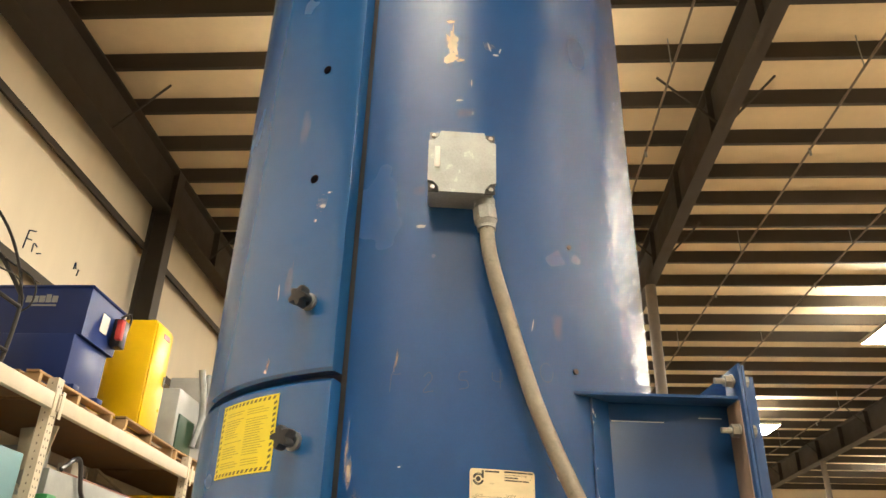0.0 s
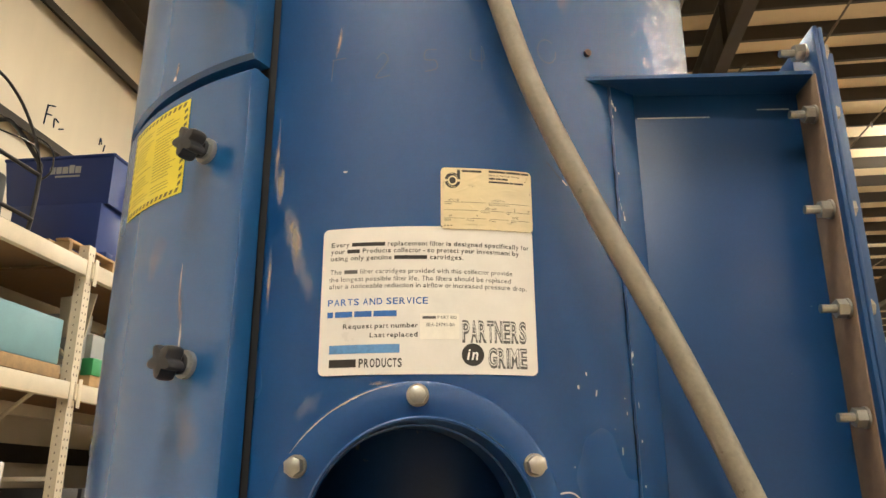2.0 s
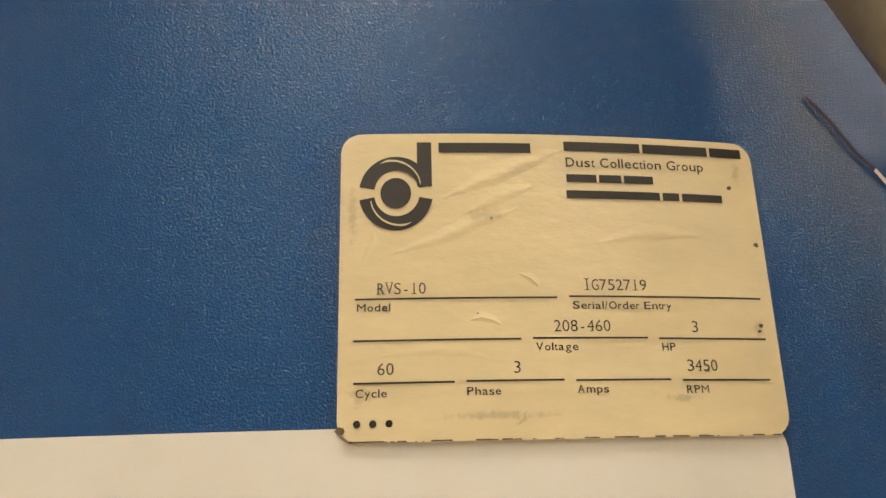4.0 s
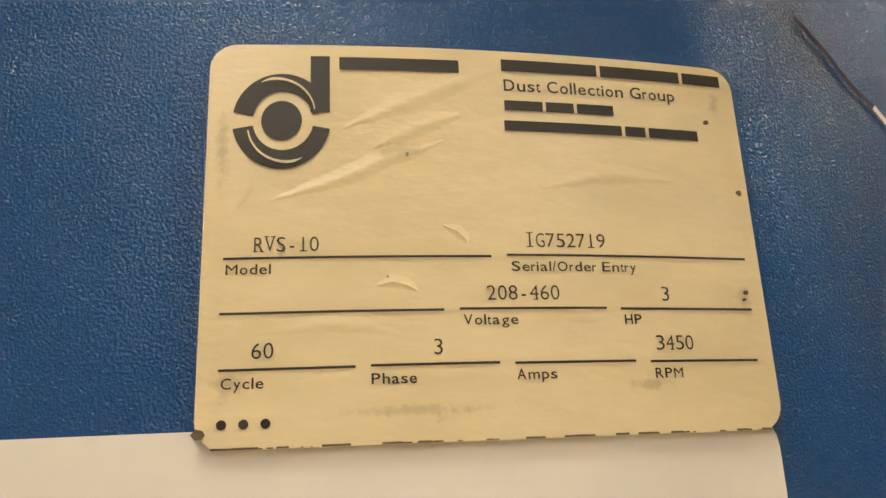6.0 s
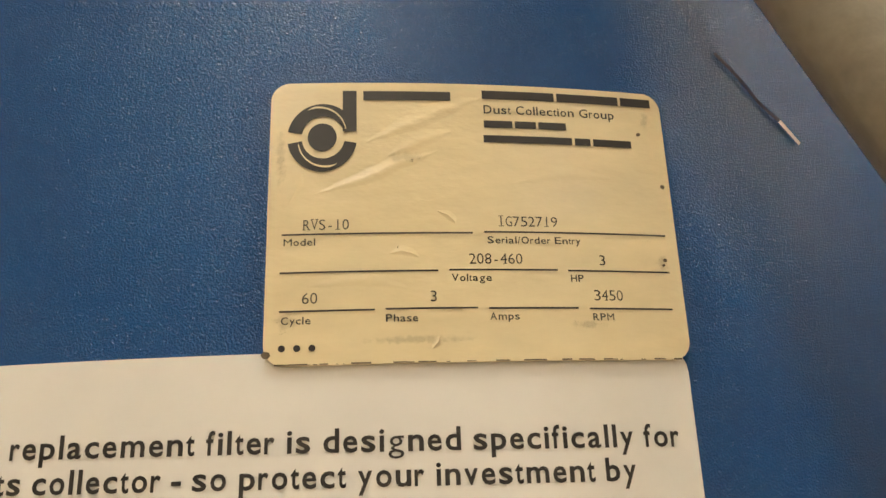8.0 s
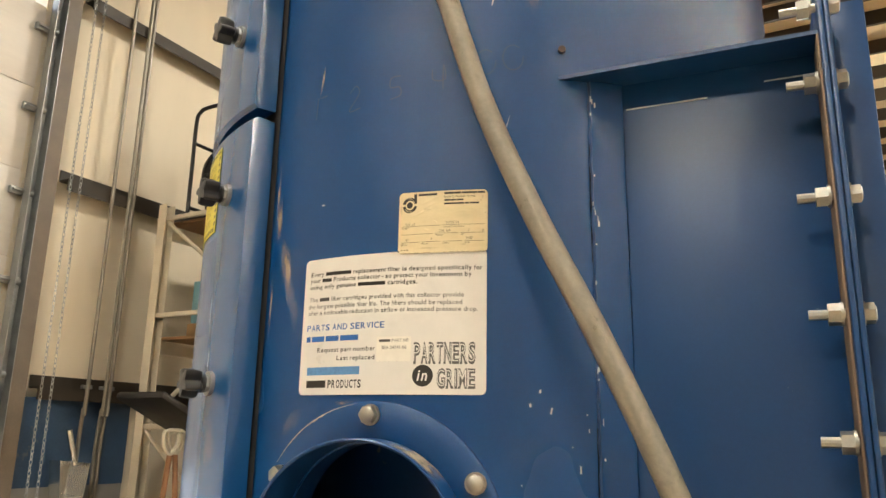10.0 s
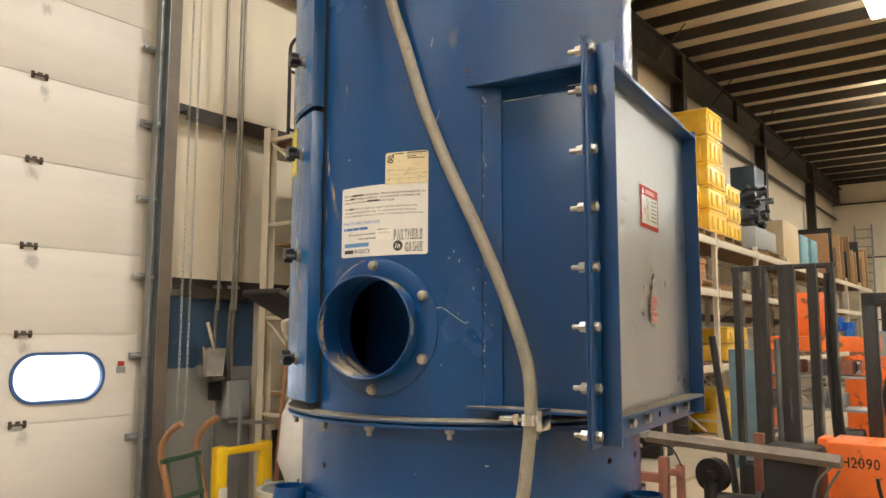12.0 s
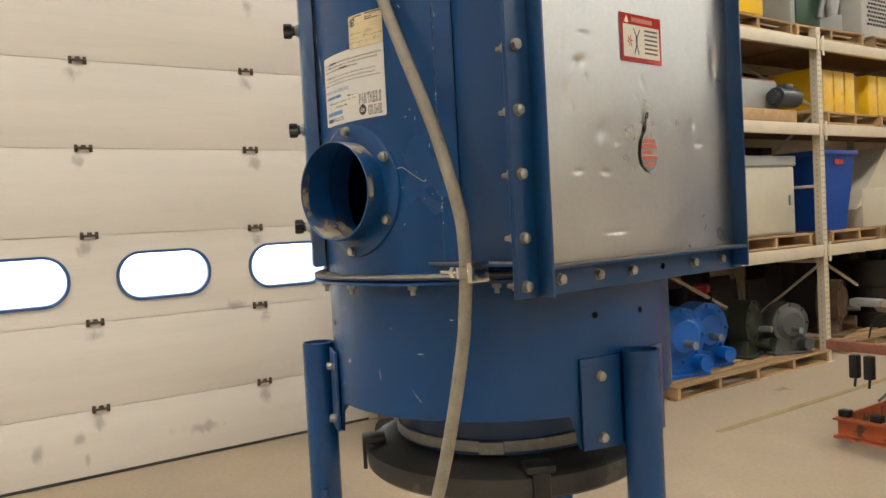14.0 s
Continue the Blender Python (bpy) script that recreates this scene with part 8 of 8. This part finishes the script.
for pts in ([(-1.05, 4.15, 0.36), (-0.95, 4.12, 0.33), (-0.8, 4.14, 0.345), (-0.65, 4.12, 0.335)], [(-0.12, 4.1, 0.86), (-0.2, 4.05, 0.75), (-0.22, 4.05, 0.55), (-0.15, 4.1, 0.4)], [(-0.08, 4.1, 0.84), (-0.15, 4.06, 0.7), (-0.17, 4.06, 0.5), (-0.1, 4.1, 0.36)], [(-1.1, 4.5, 0.35), (-1.25, 4.35, 0.40), (-1.3, 4.2, 0.33)]):
    part("grey_hose", single(hose, pts, 0.008, 8), DULL, bo, "scuffed grey hose")
for u, v, w, h in ((-0.98, 4.30, 0.16, 0.05), (-0.86, 4.22, 0.10, 0.07), (-1.15, 4.34, 0.08, 0.10), (-0.45, 4.45, 0.2, 0.12), (-0.2, 4.35, 0.14, 0.2)):
    part("casting", single(box, (u, v, 0.255 + h / 2), (w, w * 0.7, h), 0.015, Matrix.Rotation(u * 5, 4, "Z")), DULL, bo)
part("drive_column", single(box, (-0.42, 4.55, 0.58), (0.34, 0.30, 0.66), 0.03), GREASY, bo, "black greasy drive column")
part("rear_post", single(box, (-0.72, 4.85, 0.56), (0.07, 0.07, 0.74), 0.006), RUST, bo)

# ---- lift truck mast and orange stacker ----
ma = thing("lift_mast", "dark steel lift truck mast with channel rails", "lift mast", at(0, 5.4, 0))
for u, w in ((-0.995, 0.040), (-0.82, 0.095), (-0.615, 0.105), (-0.43, 0.055), (-0.30, 0.04)):
    a = w / 2 + 0.006
    section = [(u - a, 0), (u + a, 0), (u + a, 0.085), (u + a - 0.012, 0.085), (u + a - 0.012, 0.012), (u - a + 0.012, 0.012), (u - a + 0.012, 0.085), (u - a, 0.085)]
    part("rail", single(prism, section, 2.16, Matrix(((1, 0, 0, 0), (0, 0, 1, 0), (0, 1, 0, 0.02), (0, 0, 0, 1)))), MAST, ma)
for z in (2.165, 0.62, 0.25):
    part("cross_member", single(box, (-0.65, 0.05, z), (0.78, 0.05, 0.04), 0.006), MAST, ma)
part("lift_cylinder", single(rod, (-0.71, 0.10, 0.05), (-0.71, 0.10, 1.6), 0.035, 14), GALV, ma)
bm = bmesh.new()
hose(bm, [(-0.30, 0.0, 2.1), (-0.28, -0.03, 1.4), (-0.25, -0.05, 0.9), (-0.18, -0.05, 0.6)], 0.014, 8)
hose(bm, [(-0.33, 0.0, 2.1), (-0.33, -0.03, 1.4), (-0.3, -0.05, 0.8), (-0.22, -0.05, 0.55)], 0.014, 8)
part("hose", bm, BLACK, ma)
bm = bmesh.new()
box(bm, (-0.65, 0.16, 0.35), (0.72, 0.35, 0.55), 0.04)
part("carriage", bm, GREASY, ma)
part("tilt_bar", single(rod, (-1.17, -0.1, 1.62), (-1.02, 0.0, 0.1), 0.028, 10), MAST, ma)
part("base", single(box, (-0.65, 0.15, 0.04), (0.8, 0.5, 0.08), 0.01), ORANGE, ma)
sk = thing("orange_stacker", "orange stacker body with a dark mast and worn paint", "stacker", at(0, 4.9, 0))
part("body", single(box, (0.06, 0.0, 0.50), (0.62, 0.45, 0.86), 0.015), ORANGE, sk)
part("side_plate", single(box, (-0.27, -0.12, 0.50), (0.06, 0.24, 0.90), 0.006), ORANGE, sk)
part("stock_number", letters("H2090", -0.17, 0.06, 0.775, 0.07, lambda x: -0.2275), INK, sk, "black hand-drawn number")
bm = bmesh.new()
box(bm, (-0.02, 0.3, 1.15), (0.09, 0.10, 1.55), 0.008)
box(bm, (0.42, 0.3, 1.15), (0.09, 0.10, 1.55), 0.008)
box(bm, (0.2, 0.3, 1.88), (0.53, 0.10, 0.10), 0.008)
part("mast_frame", bm, MAST, sk)
bm = bmesh.new()
box(bm, (0.10, 0.34, 1.0), (0.07, 0.06, 1.1), 0.006)
box(bm, (0.30, 0.34, 1.0), (0.07, 0.06, 1.1), 0.006)
part("inner_rail", bm, RUST, sk)
bm = bmesh.new()
hose(bm, [(0.12, 0.1, 0.95), (0.10, 0.05, 1.25), (0.16, 0.1, 1.45), (0.2, 0.2, 1.5)], 0.04, 10)
part("hose", bm, GREASY, sk)
bm = bmesh.new()
box(bm, (0.16, 0.27, 1.77), (0.20, 0.14, 0.22), 0.01)
hb = part("head_box", bm, GREASY, sk)
part("head_knob", single(rod, (0.155, 0.17, 1.77), (0.155, 0.20, 1.77), 0.055, 20), RUST, hb, "dusty reddish knob")
for u in (-0.05, 0.5):
    part("wheel", single(rod, (u - 0.03, 0.1, 0.075), (u + 0.03, 0.1, 0.075), 0.075, 16), RUBBER, sk)

# ---- orange bench machine behind the mast ----
om = thing("orange_bench", "orange and bare-metal bench machine with blue valves", "machine", at(0, 9.0, 0))
part("top_beam", single(box, (-1.1, 0, 1.53), (1.3, 0.5, 0.17), 0.008), ORANGE, om)
part("upright", single(box, (-1.22, 0.1, 1.88), (0.42, 0.3, 0.52), 0.01), ORANGE, om)
for u in (-1.68, -0.52):
    part("leg", single(box, (u, 0, 0.72), (0.10, 0.4, 1.44), 0.006), ORANGE, om)
for z in (1.15, 0.78, 0.36):
    part("tray", single(box, (-1.1, 0, z), (1.06, 0.5, 0.03), 0.004), GALV, om)
random.seed(17)
for k in range(16):
    u, z = random.uniform(-1.55, -0.65), random.choice((0.385, 0.80, 1.17))
    part("stored_part", single(box, (u, random.uniform(-0.15, 0.15), z + 0.09), (random.uniform(0.08, 0.22), 0.2, 0.16), 0.015), (GALV, CHROME, DULL, RUST)[k % 4], om, "loose metal part on a tray")
for u, z in ((-0.83, 1.72), (-0.72, 1.66)):
    bm = bmesh.new()
    rod(bm, (u, -0.1, z - 0.04), (u, -0.1, z + 0.12), 0.06, 12)
    rod(bm, (u, -0.22, z), (u, 0.05, z), 0.04, 10)
    part("valve", bm, MACHINE_BLUE, om, "blue valve")
cabinet("teal_locker", "dusty teal steel locker", "locker", at(-1.92, 9.1, 0), (0.35, 0.45, 1.45), CYAN_D)
# lockers and crates further along the aisle
for v, h, mat, lb in ((11.2, 1.25, ORANGE, "orange steel bin in the aisle"), (12.6, 1.6, GREY, "grey steel crate in the aisle"), (14.2, 1.3, RUST, "rusty steel bin in the aisle"), (16.5, 1.7, MACHINE_BLUE, "blue steel bin in the aisle")):
    b = thing("steel_bin", lb, "bin", at(-1.0 + 0.1 * v % 0.7, v, 0), group="bins in the aisle")
    for s in (-1, 1):
        part("side_wall", single(box, (s * 0.5, 0, h / 2 + 0.08), (0.02, 0.9, h), 0.003), mat, b)
        part("end_wall", single(box, (0, s * 0.44, h / 2 + 0.08), (0.98, 0.02, h), 0.003), mat, b)
    part("bottom", single(box, (0, 0, 0.1), (0.98, 0.86, 0.03)), mat, b)
    for s in (-1, 1):
        for k in (-1, 1):
            part("corner_post", single(box, (s * 0.46, k * 0.40, h / 2 + 0.05), (0.06, 0.06, h + 0.1), 0.004), mat, b)
# ladder and chair frame at the far wall
la = thing("ladder", "steel ladder standing at the far wall", "ladder", at(-3.4, 30.5, 0))
for u in (-0.28, 0.28):
    part("stile", single(box, (u, 0, 2.85), (0.06, 0.05, 5.7), 0.004), GALV, la)
for k in range(17):
    part("rung", single(rod, (-0.28, 0, 0.4 + 0.32 * k), (0.28, 0, 0.4 + 0.32 * k), 0.018, 8), GALV, la)
ca = thing("cage_cart", "dark tube-framed cage cart", "cart", at(-0.52, 17.0, 0))
bm = bmesh.new()
for u in (-0.24, 0.24):
    rod(bm, (u * 0.9, 0, 0.0), (u, 0, 3.18), 0.018, 8)
for z in (3.18, 2.66, 2.45, 1.5):
    rod(bm, (-0.235, 0, z), (0.235, 0, z), 0.018, 8)
part("frame", bm, GREASY, ca)
part("box_body", single(box, (0, 0.3, 1.25), (0.52, 0.5, 2.1), 0.02), GREY, ca)
bt = thing("blue_tank", "large blue steel tank with a white guard rail", "tank", at(7.4, 16.6, 0))
part("shell", single(box, (0.3, 0.6, 1.5), (3.0, 1.6, 3.0), 0.03), MACHINE_BLUE, bt)
for k in range(4):
    part("rib", single(box, (-1.0 + 0.85 * k, -0.22, 1.5), (0.08, 0.05, 2.9), 0.006), MACHINE_BLUE, bt)
bm = bmesh.new()
hose(bm, [(-1.45, -0.5, 0.0), (-1.45, -0.5, 3.2), (-1.35, -0.5, 3.42), (-0.95, -0.5, 3.46), (-0.72, -0.5, 3.3), (-0.1, -0.5, 1.9), (0.6, -0.5, 0.3)], 0.035, 10)
rod(bm, (-0.95, -0.5, 0.0), (-0.95, -0.5, 3.45), 0.03, 8)
part("guard_rail", bm, PAPER, bt, "white painted guard rail")
bc = cabinet("blue_cabinet", "pale blue steel cabinet standing in the aisle", "cabinet", at(0.40, 12.0, 0), (0.9, 0.7, 2.14), MACHINE_CYAN)
part("side_pipe", single(hose, [(-0.46, -0.2, 1.6), (-0.62, -0.22, 1.66), (-0.66, -0.22, 1.9), (-0.6, -0.2, 2.0)], 0.04, 10), GREASY, bc)
